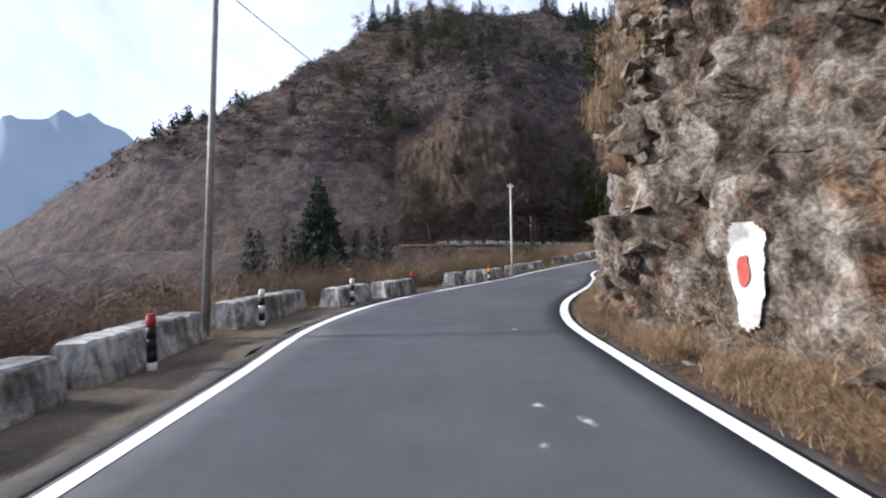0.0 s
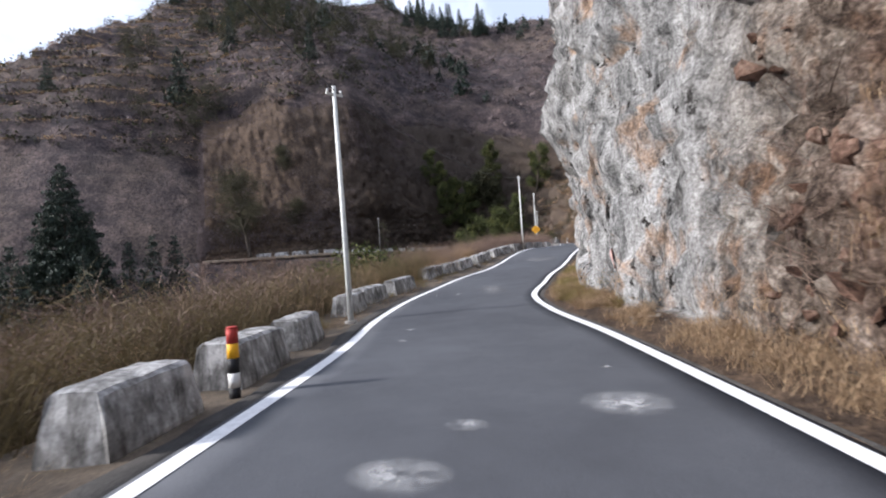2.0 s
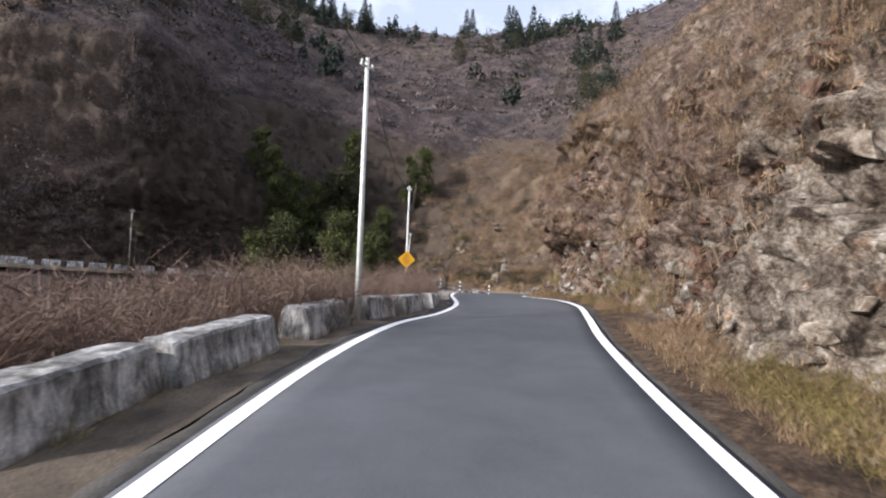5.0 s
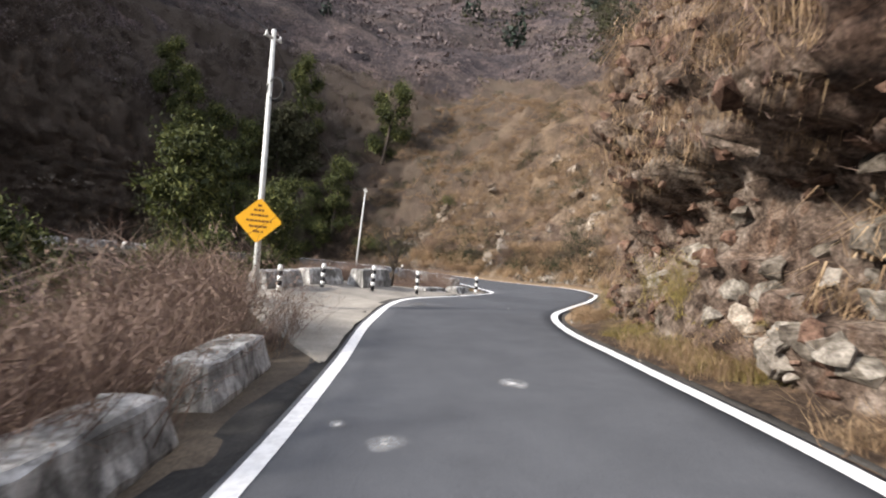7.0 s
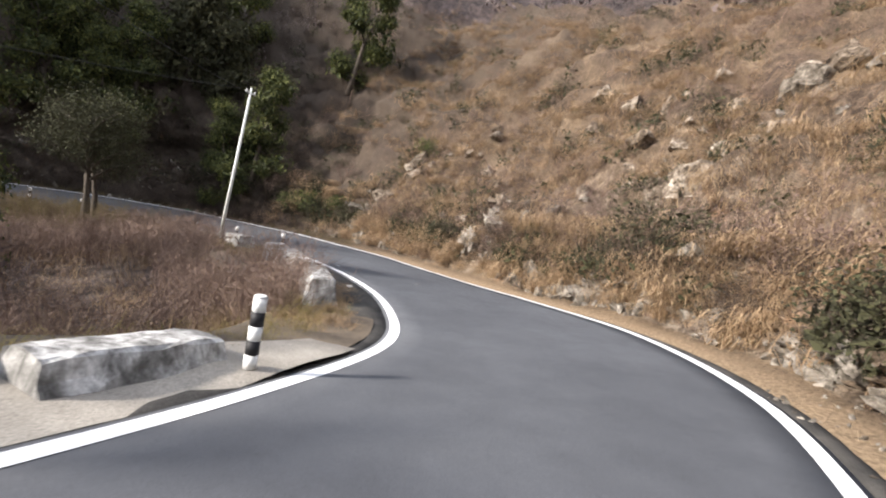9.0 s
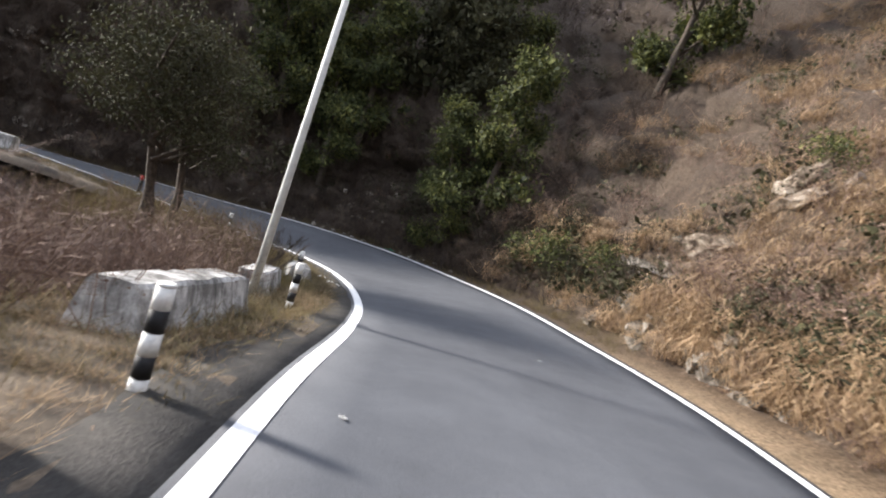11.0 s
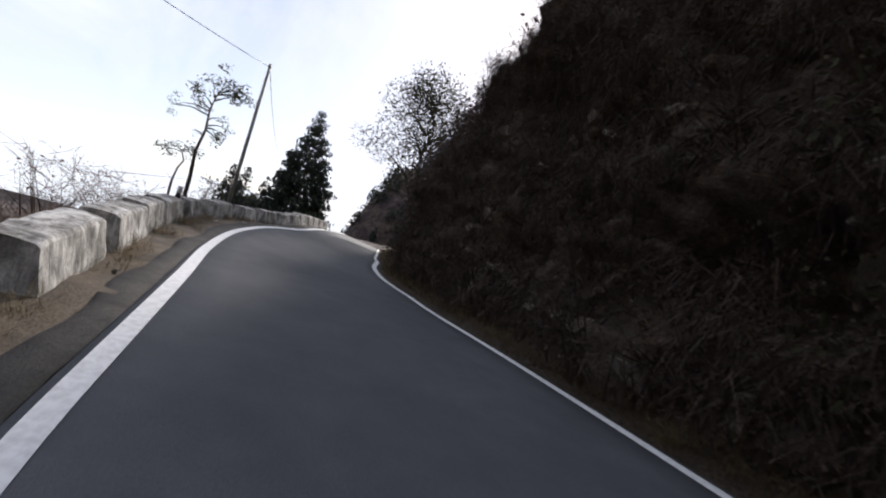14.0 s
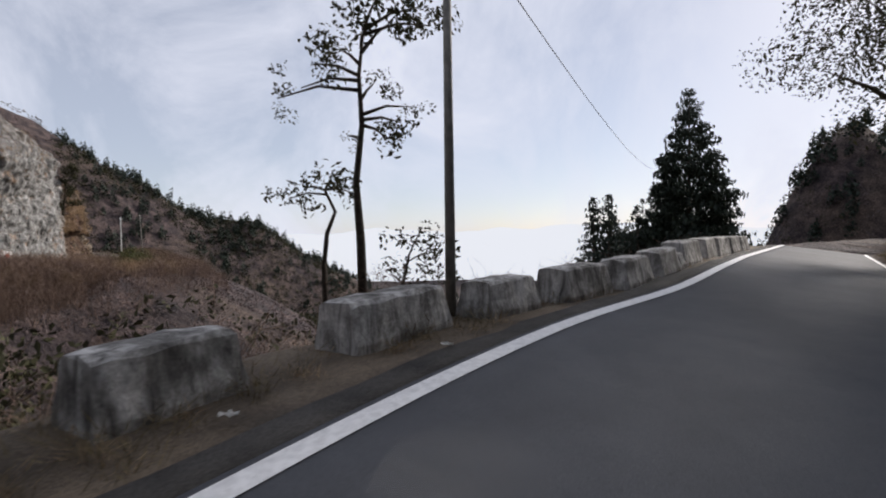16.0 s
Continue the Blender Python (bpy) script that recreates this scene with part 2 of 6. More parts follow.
def hill_mat():
    """Leafless scrub, dry grass and bare earth on the hillsides; a faint purple cast stands in for haze."""
    m, nt, b = mat("hillside_scrub", 0.95)
    c = world_coord(nt)
    big, mid, fine = noise_node(nt, 0.035, 5, 0.6, c), noise_node(nt, 0.3, 6, 0.68, c), noise_node(nt, 2.6, 5, 0.7, c)
    scrub = ramp_node(nt, [(0.34, (0.018, 0.015, 0.017)), (0.5, (0.058, 0.044, 0.044)), (0.66, (0.130, 0.096, 0.086))])
    nt.links.new(mid.outputs["Fac"], scrub.inputs["Fac"])
    straw = ramp_node(nt, [(0.35, (0.045, 0.034, 0.030)), (0.65, (0.125, 0.094, 0.074))])
    nt.links.new(mid.outputs["Fac"], straw.inputs["Fac"])
    bf = ramp_node(nt, [(0.45, (0, 0, 0)), (0.62, (1, 1, 1))])
    nt.links.new(big.outputs["Fac"], bf.inputs["Fac"])
    col = mix_node(nt, scrub.outputs["Color"], straw.outputs["Color"], bf.outputs["Color"])
    fr = ramp_node(nt, [(0.36, (0.36, 0.36, 0.39)), (0.64, (1.55, 1.52, 1.5))])
    nt.links.new(fine.outputs["Fac"], fr.inputs["Fac"])
    nt.links.new(mix_node(nt, col, fr.outputs["Color"], 1.0, "MULTIPLY"), b.inputs["Base Color"])
    hgt = mix_node(nt, mid.outputs["Fac"], fine.outputs["Fac"], 0.4)
    bump(nt, b, hgt, 1.0, 1.0)
    return m


def block_mat():
    """Whitewash over concrete, worn grey with dark runs down the sides."""
    m, nt, b = mat("whitewashed_concrete", 0.9)
    c = world_coord(nt)
    mp = nt.nodes.new("ShaderNodeMapping")
    mp.inputs["Scale"].default_value = (1, 1, 0.22)
    nt.links.new(c, mp.inputs["Vector"])
    run, patch, fine = noise_node(nt, 7, 5, 0.7, mp.outputs["Vector"], 0.5), noise_node(nt, 1.7, 5, 0.65, c), noise_node(nt, 38, 4, 0.65, c)
    white = ramp_node(nt, [(0.30, (0.10, 0.095, 0.09)), (0.46, (0.38, 0.37, 0.355)), (0.6, (0.66, 0.65, 0.63))])
    nt.links.new(run.outputs["Fac"], white.inputs["Fac"])
    bare = ramp_node(nt, [(0.42, (0.24, 0.235, 0.225)), (0.58, (0.95, 0.95, 0.95))])
    nt.links.new(patch.outputs["Fac"], bare.inputs["Fac"])
    col = mix_node(nt, white.outputs["Color"], bare.outputs["Color"], 0.85, "MULTIPLY")
    fr = ramp_node(nt, [(0.3, (0.7, 0.7, 0.7)), (0.7, (1.15, 1.15, 1.15))])
    nt.links.new(fine.outputs["Fac"], fr.inputs["Fac"])
    nt.links.new(mix_node(nt, col, fr.outputs["Color"], 1.0, "MULTIPLY"), b.inputs["Base Color"])
    bump(nt, b, fine.outputs["Fac"], 0.5, 0.012)
    return m


def dusting(name, colour, strength, scale):
    """Chalk or dust that thins out to nothing at its rim."""
    m, nt, b = mat(name, 0.95)
    b.inputs["Base Color"].default_value = (*colour, 1)
    tc, grad, mp = nt.nodes.new("ShaderNodeTexCoord"), nt.nodes.new("ShaderNodeTexGradient"), nt.nodes.new("ShaderNodeMapping")
    grad.gradient_type = "SPHERICAL"
    mp.inputs["Location"].default_value, mp.inputs["Scale"].default_value = (-1, -1, 0), (2, 2, 0)
    nt.links.new(tc.outputs["Generated"], mp.inputs["Vector"])
    nt.links.new(mp.outputs["Vector"], grad.inputs["Vector"])
    n = ramped(nt, noise_node(nt, scale, 5, 0.7, world_coord(nt), 0.4).outputs["Fac"], [(0.36, (0.0, 0.0, 0.0)), (0.62, (strength,) * 3)])
    nt.links.new(mix_node(nt, grad.outputs["Color"], n, 1.0, "MULTIPLY"), b.inputs["Alpha"])
    return m


ASPHALT, ROCK, HILL, BLOCK = asphalt_mat(), rock_mat(), hill_mat(), block_mat()
LINE = plain("road_line_paint", (0.80, 0.80, 0.80), 0.7, 0, 0.22, 14)
WEAR, DUST = dusting("chalky_smear", (0.52, 0.52, 0.52), 0.95, 7.0), dusting("road_dust", (0.34, 0.33, 0.32), 0.42, 1.3)
SHOULDER = mottled("shoulder_earth", (0.045, 0.036, 0.029), (0.20, 0.155, 0.11), 1.1, 34, relief=0.6, dist=0.03)
EDGE = mottled("old_tar_edge", (0.026, 0.025, 0.024), (0.085, 0.078, 0.070), 1.8, 45, relief=0.8, dist=0.02)
SAND = mottled("pale_sandy_earth", (0.16, 0.145, 0.125), (0.43, 0.39, 0.335), 0.7, 55, relief=0.45, dist=0.012)
POLE = plain("galvanised_pole", (0.62, 0.63, 0.60), 0.55, 0.0, 0.2, 8)
POLE_DARK = plain("dark_steel_pole", (0.30, 0.29, 0.27), 0.6, 0.2, 0.35, 8)
BLACK = plain("black_paint", (0.016, 0.016, 0.018), 0.6)
WHITE = plain("white_paint", (0.76, 0.76, 0.74), 0.6, 0, 0.2)
RED = plain("red_paint", (0.42, 0.045, 0.035), 0.6, 0, 0.3)
YELLOW = plain("yellow_sign_paint", (0.80, 0.40, 0.015), 0.5, 0, 0.12)
SIGN_INK = plain("sign_lettering", (0.22, 0.09, 0.012), 0.6)
CABLE = plain("black_cable", (0.03, 0.03, 0.03), 0.6)
ROCKS = stone_mat("broken_brown_stone", [(p, tuple(0.85 * v for v in c)) for p, c in BROWN_STONE])
RED_ROCKS = stone_mat("reddish_stone", RED_EARTH)
PALE_ROCKS = stone_mat("pale_weathered_stone", [(0.34, (0.055, 0.046, 0.038)), (0.46, (0.16, 0.145, 0.125)), (0.62, (0.36, 0.335, 0.30))])
STONE = mottled("pale_stone", (0.16, 0.15, 0.14), (0.50, 0.47, 0.43), 4, 30, relief=0.7)
GREEN_RAG = plain("green_plastic", (0.05, 0.30, 0.17), 0.6, 0, 0.2)
LITTER = plain("litter_paper", (0.72, 0.72, 0.70), 0.8, 0, 0.2)
BARK = mottled("bark", (0.035, 0.028, 0.022), (0.12, 0.095, 0.075), 9, 60, relief=0.9)
LEAF = island_mat("evergreen_leaves", [(0.18, (0.012, 0.016, 0.006)), (0.45, (0.036, 0.046, 0.015)), (0.70, (0.105, 0.115, 0.033)), (0.93, (0.28, 0.275, 0.085))], 0.8, 0.2, 0.6)
LEAF_DARK = island_mat("dark_leaves", [(0.2, (0.020, 0.020, 0.011)), (0.6, (0.048, 0.048, 0.024)), (0.95, (0.10, 0.095, 0.045))], 0.95, 0.12, 0.7)
NEEDLE = island_mat("conifer_needles", [(0.2, (0.010, 0.016, 0.012)), (0.6, (0.026, 0.040, 0.028)), (0.95, (0.055, 0.075, 0.045))], 0.7, 0.05, 0.8)
STRAW = island_mat("dry_grass", [(0.15, (0.095, 0.062, 0.040)), (0.42, (0.25, 0.165, 0.098)), (0.7, (0.43, 0.305, 0.185)), (0.95, (0.57, 0.45, 0.30))], 0.85, 0.3, 0.6)
WEED = island_mat("dull_weeds", [(0.15, (0.05, 0.038, 0.022)), (0.45, (0.105, 0.082, 0.042)), (0.75, (0.175, 0.135, 0.066)), (0.95, (0.26, 0.20, 0.11))], 0.9, 0.2, 0.8)
GREENGRASS = island_mat("yellow_green_grass", [(0.15, (0.07, 0.05, 0.022)), (0.4, (0.16, 0.135, 0.04)), (0.65, (0.27, 0.21, 0.075)), (0.9, (0.38, 0.28, 0.13))], 0.85, 0.25, 0.9)
TWIG = island_mat("leafless_twigs", [(0.15, (0.06, 0.04, 0.034)), (0.45, (0.14, 0.092, 0.074)), (0.75, (0.24, 0.17, 0.13)), (0.95, (0.36, 0.27, 0.20))], 0.9, 0.0, 0.25)
# purple-brown winter scrub, greyed further to paint in the distance haze
SCRUB_FAR = island_mat("haze_tinted_winter_scrub", [(0.15, (0.035, 0.029, 0.031)), (0.45, (0.095, 0.075, 0.077)), (0.75, (0.18, 0.143, 0.135)), (0.95, (0.28, 0.225, 0.195))], 0.95, 0.0, 0.05)
# twigs darkened to carry the bank's shade; also colours the dark slope bushes
DARK_SHADED_TWIG = island_mat("dark_shaded_withered_brush", [(0.15, (0.018, 0.014, 0.012)), (0.5, (0.050, 0.036, 0.028)), (0.8, (0.10, 0.070, 0.050)), (0.95, (0.17, 0.125, 0.09))], 0.9, 0.0, 0.5)


# ---------------------------------------------------------------- mesh helpers
def mesh_from(name, verts, faces, material, smooth=False):
    me = bpy.data.meshes.new(name)
    verts, faces = np.asarray(verts, np.float32).reshape(-1, 3), np.asarray(faces, np.int32)
    k = faces.shape[1]
    me.vertices.add(len(verts))
    me.vertices.foreach_set("co", verts.ravel())
    me.loops.add(faces.size)
    me.loops.foreach_set("vertex_index", faces.ravel())
    me.polygons.add(len(faces))
    me.polygons.foreach_set("loop_start", np.arange(0, faces.size, k, dtype=np.int32))
    if smooth:
        me.polygons.foreach_set("use_smooth", np.ones(len(faces), bool))
    me.update(calc_edges=True)
    me.materials.append(material)
    return me


def part(name, bm, material, parent=None, label=""):
    """Links a bmesh as one mesh object, under a thing or part where one is given."""
    me = bpy.data.meshes.new(name)
    bm.to_mesh(me)
    bm.free()
    me.materials.append(material)
    ob = new(name, me)
    ob.parent = parent
    return tagged(ob, label)


def thing(name, label, category, m=None, group="", kind=""):
    ob = new(name)
    ob.empty_display_size = 0.2
    if m is not None:
        ob.matrix_basis = m
    return tagged(ob, label, category, group, kind)


def bm_box(sx, sy, sz, z0=0.0, taper=(1, 1), bevel=0.0):
    bm = bmesh.new()
    bmesh.ops.create_cube(bm, size=1)
    for v in bm.verts:
        top = v.co.z > 0
        v.co = Vector((v.co.x * sx * (taper[0] if top else 1), v.co.y * sy * (taper[1] if top else 1), z0 + (sz if top else 0)))
    if bevel:
        bmesh.ops.bevel(bm, geom=bm.edges[:], offset=bevel, segments=2, affect="EDGES")
    return bm


def bm_cone(r0, r1, z0, z1, seg=12, caps=True):
    bm = bmesh.new()
    bmesh.ops.create_cone(bm, segments=seg, radius1=r0, radius2=r1, depth=z1 - z0, cap_ends=caps)
    bmesh.ops.translate(bm, verts=bm.verts, vec=(0, 0, (z0 + z1) / 2))
    for f in bm.faces:
        f.smooth = len(f.verts) == 4
    return bm


def bm_tube(points, r0, r1, seg=7):
    """A round tapered tube through points."""
    bm = bmesh.new()
    pts = [Vector(p) for p in points]
    rings = []
    for i, p in enumerate(pts):
        way = (pts[min(i + 1, len(pts) - 1)] - pts[max(i - 1, 0)]).normalized()
        side = way.cross(Vector((0.31, 0.17, 0.93)))
        side = side.normalized() if side.length > 1e-4 else Vector((1, 0, 0))
        up = way.cross(side)
        r = r0 + (r1 - r0) * i / max(1, len(pts) - 1)
        rings.append([bm.verts.new(p + r * (math.cos(a) * side + math.sin(a) * up)) for a in (2 * math.pi * k / seg for k in range(seg))])
    for a, b in zip(rings, rings[1:]):
        for k in range(seg):
            f = bm.faces.new((a[k], a[(k + 1) % seg], b[(k + 1) % seg], b[k]))
            f.smooth = True
    bm.faces.new(rings[0][::-1])
    bm.faces.new(rings[-1])
    return bm


def add_bm(target, other):
    me = bpy.data.meshes.new("joined")
    other.to_mesh(me)
    other.free()
    target.from_mesh(me)
    bpy.data.meshes.remove(me)
    return target


def lattice(shape_seed):
    return np.random.RandomState(shape_seed).rand(256, 256)


LATTICES = [lattice(k) for k in range(6)]


def value_noise(x, y, scale, layer=0):
    """Smooth noise from -1 to 1 over arrays."""
    g = LATTICES[layer % 6]
    x, y = np.asarray(x) / scale + 1000.3, np.asarray(y) / scale + 1000.7
    i, j = np.floor(x).astype(int), np.floor(y).astype(int)
    u, v = x - i, y - j
    u, v = u * u * (3 - 2 * u), v * v * (3 - 2 * v)
    a, b, c, d = g[i % 256, j % 256], g[(i + 1) % 256, j % 256], g[i % 256, (j + 1) % 256], g[(i + 1) % 256, (j + 1) % 256]
    return 2 * ((a * (1 - u) + b * u) * (1 - v) + (c * (1 - u) + d * u) * v) - 1


def fbm(x, y, scale, octaves=4, gain=0.5):
    out, amp = 0, 1.0
    for k in range(octaves):
        out = out + amp * value_noise(x, y, scale / 2**k, k)
        amp *= gain
    return out


# ---------------------------------------------------------------- road lines on the plan
LEFT_XY = [
    -2.61, -1.20, -2.55, 2.28, -2.53, 5.79, -2.51, 9.54, -1.83, 13.40, -0.55, 16.95, 0.98, 20.17, 2.40, 23.32,
    3.64, 26.50, 4.75, 29.90, 6.29, 33.36, 8.19, 36.56, 10.32, 39.53, 12.70, 42.18, 14.77, 44.92, 16.78, 47.83,
    18.96, 50.73, 21.41, 53.45, 24.02, 55.83, 26.22, 58.34, 28.17, 61.03, 30.03, 63.92, 31.96, 67.03, 34.42, 70.12,
    37.63, 72.21, 40.44, 74.11, 42.63, 76.15, 43.85, 78.58, 44.56, 81.38, 44.68, 84.56, 44.39, 87.91, 44.13, 91.17,
    43.59, 94.27, 42.59, 97.16, 41.11, 99.54, 39.12, 101.18, 36.75, 102.01, 34.15, 102.14, 31.24, 101.28, 27.97, 100.25,
    24.56, 99.08, 20.93, 98.15, 17.23, 97.76, 13.62, 97.82, 10.09, 97.62, 6.58, 97.32,
]
RIGHT_XY = [
    2.16, -1.31, 2.26, 2.24, 2.19, 5.76, 2.28, 9.04, 2.96, 12.07, 4.06, 15.14, 5.30, 18.38, 6.52, 21.75,
    7.65, 25.19, 8.55, 28.54, 9.72, 31.56, 11.59, 34.29, 13.49, 37.08, 15.68, 39.79, 17.83, 42.67, 19.93, 45.47,
    22.07, 48.12, 24.31, 50.63, 26.79, 53.10, 29.37, 55.75, 31.55, 58.76, 33.40, 61.83, 35.16, 64.72, 37.21, 66.97,
    39.87, 68.75, 42.99, 70.62, 46.22, 73.07, 48.58, 76.64, 49.55, 80.65, 49.79, 84.50, 49.88, 88.18, 49.67, 91.93,
    48.76, 95.71, 47.44, 99.46, 45.27, 103.06, 41.96, 106.02, 37.74, 107.54, 33.35, 107.47, 29.56, 106.22, 26.23, 104.82,
    23.09, 103.41, 19.97, 102.41, 16.68, 102.07, 13.23, 102.15, 9.74, 101.96, 6.26, 101.66,
]
LEFT_Z = [
    -0.03, -0.03, -0.03, -0.02, -0.06, -0.12, -0.17, -0.22, -0.31, -0.39, -0.40, -0.36, -0.23, -0.09, 0.09, 0.31,
    0.53, 0.67, 0.67, 0.66, 0.62, 0.60, 0.64, 0.66, 0.51, 0.36, 0.22, 0.15, 0.15, 0.19, 0.19, 0.03,
    -0.14, -0.19, -0.20, -0.18, -0.10, 0.16, 0.55, 0.85, 0.99, 1.18, 1.37, 1.49, 1.64, 1.71,
]
RIGHT_Z = [
    0.04, 0.06, 0.07, 0.06, 0.03, -0.06, -0.19, -0.28, -0.34, -0.38, -0.37, -0.30, -0.24, -0.10, 0.07, 0.27,
    0.47, 0.63, 0.76, 0.84, 0.85, 0.78, 0.70, 0.62, 0.54, 0.49, 0.46, 0.36, 0.21, 0.11, 0.08, 0.12,
    0.16, 0.24, 0.30, 0.45, 0.56, 0.57, 0.63, 0.73, 0.82, 0.93, 1.02, 1.10, 1.18, 1.25,
]


def spline(values, n):
    """Catmull-Rom through rows, n steps a span."""
    p = np.asarray(values, float)
    p = np.vstack([2 * p[0] - p[1], p, 2 * p[-1] - p[-2]])
    out = []
    for i in range(1, len(p) - 2):
        a, b, c, d = p[i - 1 : i + 3]
        for k in range(n):
            t = k / n
            out.append(0.5 * (2 * b + (c - a) * t + (2 * a - 5 * b + 4 * c - d) * t * t + (3 * b - a - 3 * c + d) * t**3))
    out.append(p[-2])
    return np.array(out)


SPAN = 8
LEFT = spline(np.c_[np.reshape(LEFT_XY, (-1, 2)), LEFT_Z], SPAN)
RIGHT = spline(np.c_[np.reshape(RIGHT_XY, (-1, 2)), RIGHT_Z], SPAN)
# the road goes on a little at both ends
head_on = np.arange(1, 60)[:, None] * 0.5


def longer(line, mate):
    first, last = line[0] - line[4], line[-1] - line[-5]
    first, last = first / np.linalg.norm(first[:2]), last / np.linalg.norm(last[:2])
    first[2] = last[2] = 0
    return np.vstack([line[0] + head_on[::-1] * first, line, line[-1] + head_on[:30] * last])


LEFT, RIGHT = longer(LEFT, RIGHT), longer(RIGHT, LEFT)
MID = (LEFT + RIGHT) / 2
STATION = np.r_[0, np.cumsum(np.linalg.norm(np.diff(MID[:, :2], axis=0), axis=1))] - 29.5
HALF = np.linalg.norm((RIGHT - LEFT)[:, :2], axis=1) / 2
TILT = (RIGHT - LEFT)[:, 2] / (2 * HALF)
ALONG = np.gradient(MID[:, :2], axis=0)
ALONG = ALONG / np.linalg.norm(ALONG, axis=1)[:, None]
OUT = np.stack([ALONG[:, 1], -ALONG[:, 0]], -1)  # to the right of travel


def run_on(p, yaw, turn, steps):
    """Way points that carry the line on, with a steady turn, for the lie of the land."""
    out = []
    for _ in range(steps):
        p, yaw = p + 5 * np.array([-math.sin(yaw), math.cos(yaw)]), yaw + turn
        out.append(p)
    return out


end_yaw = math.atan2(-ALONG[-1, 0], ALONG[-1, 1])
start_yaw = math.atan2(ALONG[0, 0], -ALONG[0, 1])
BACK, ON = run_on(MID[0, :2], start_yaw, radians(0.5), 90), run_on(MID[-1, :2], end_yaw, radians(-1.6), 34)
ON += run_on(ON[-1], end_yaw - radians(1.6 * 34), 0.0, 90)
FIELD = np.vstack([BACK[::-1], MID[:, :2], ON])
FIELD_I = np.r_[np.zeros(len(BACK), int), np.arange(len(MID)), np.full(len(ON), len(MID) - 1)]
FIELD_D = np.gradient(FIELD, axis=0)
FIELD_D = FIELD_D / np.linalg.norm(FIELD_D, axis=1)[:, None]


def nearest(x, y):
    """For arrays: index of the nearest road station and signed distance (right positive)."""
    x, y = np.ravel(x), np.ravel(y)
    idx = np.empty(len(x), int)
    for k in range(0, len(x), 20000):
        dx = x[k : k + 20000, None] - FIELD[None, :, 0]
        dy = y[k : k + 20000, None] - FIELD[None, :, 1]
        idx[k : k + 20000] = (dx * dx + dy * dy).argmin(1)
    rx, ry = x - FIELD[idx, 0], y - FIELD[idx, 1]
    side = rx * FIELD_D[idx, 1] - ry * FIELD_D[idx, 0]
    return FIELD_I[idx], np.where(side >= 0, 1, -1) * np.hypot(rx, ry)


def at_station(s, side):
    """A point beside the road: station s, metres to the right of the middle (left negative), at road height."""
    i = int(np.clip(np.searchsorted(STATION, s), 0, len(MID) - 1))
    f = side / max(HALF[i], 0.1)
    z = MID[i, 2] + (RIGHT[i, 2] - LEFT[i, 2]) / 2 * np.clip(f, -1.2, 1.2)
    return np.array([*(MID[i, :2] + OUT[i] * side), z]), math.degrees(math.atan2(-ALONG[i, 0], ALONG[i, 1]))


# ---------------------------------------------------------------- shape of bank and valley along the road
# station, verge width, height of the steep foot, how far it leans back, slope above, share of rock, share of shade
# painted into the earth
BANK = np.array([
    (-30, 1.3, 7.0, 1.5, 1.1, 0.7, 0.0),
    (4, 1.2, 8.0, 1.0, 1.3, 0.9, 0.0),
    (10, 1.0, 9.0, 1.2, 1.2, 0.9, 0.0),
    (16, 1.2, 9.5, 2.8, 1.2, 0.65, 0.0),
    (22, 1.2, 10.0, 3.0, 1.1, 0.75, 0.0),
    (28, 1.2, 12.5, 1.2, 1.2, 1.0, 0.0),
    (35, 1.5, 12.5, -0.5, 1.1, 1.0, 0.0),
    (41, 1.35, 11.5, -0.6, 1.0, 1.0, 0.0),
    (44.6, 1.4, 11.0, -0.5, 1.0, 1.0, 0.0),
    (47, 2.0, 8.5, 2.2, 1.0, 0.95, 0.0),
    (52, 2.2, 6.0, 3.0, 0.95, 0.85, 0.0),
    (60, 1.6, 5.5, 2.0, 1.0, 0.7, 0.0),
    (66, 1.4, 6.5, 1.2, 1.1, 0.75, 0.0),
    (72, 1.2, 7.2, 0.6, 1.1, 0.85, 0.0),
    (77, 1.3, 6.8, 0.6, 1.0, 0.85, 0.0),
    (82, 1.25, 6.0, 0.5, 1.0, 0.85, 0.0),
    (83.6, 3.6, 2.6, 1.6, 0.95, 0.5, 0.0),
    (86, 3.8, 1.6, 1.8, 0.95, 0.3, 0.0),
    (90, 1.4, 1.8, 1.3, 0.85, 0.5, 0.0),
    (100, 1.2, 1.8, 1.2, 0.9, 0.5, 0.0),
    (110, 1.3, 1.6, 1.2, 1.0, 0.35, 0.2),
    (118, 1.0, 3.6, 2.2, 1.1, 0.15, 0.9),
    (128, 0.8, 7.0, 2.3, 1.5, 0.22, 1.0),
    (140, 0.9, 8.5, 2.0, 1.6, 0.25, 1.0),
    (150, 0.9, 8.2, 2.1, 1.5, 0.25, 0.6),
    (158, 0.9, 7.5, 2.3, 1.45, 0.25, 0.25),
    (170, 1.2, 5.0, 3.0, 1.2, 0.15, 0.0),
    (185, 1.2, 3.5, 3.5, 1.0, 0.1, 0.1),
    (210, 1.5, 3.0, 3.6, 1.0, 0.1, 0.0),
])
BANK_AT = np.stack([np.interp(STATION, BANK[:, 0], BANK[:, k]) for k in range(1, 7)], -1)
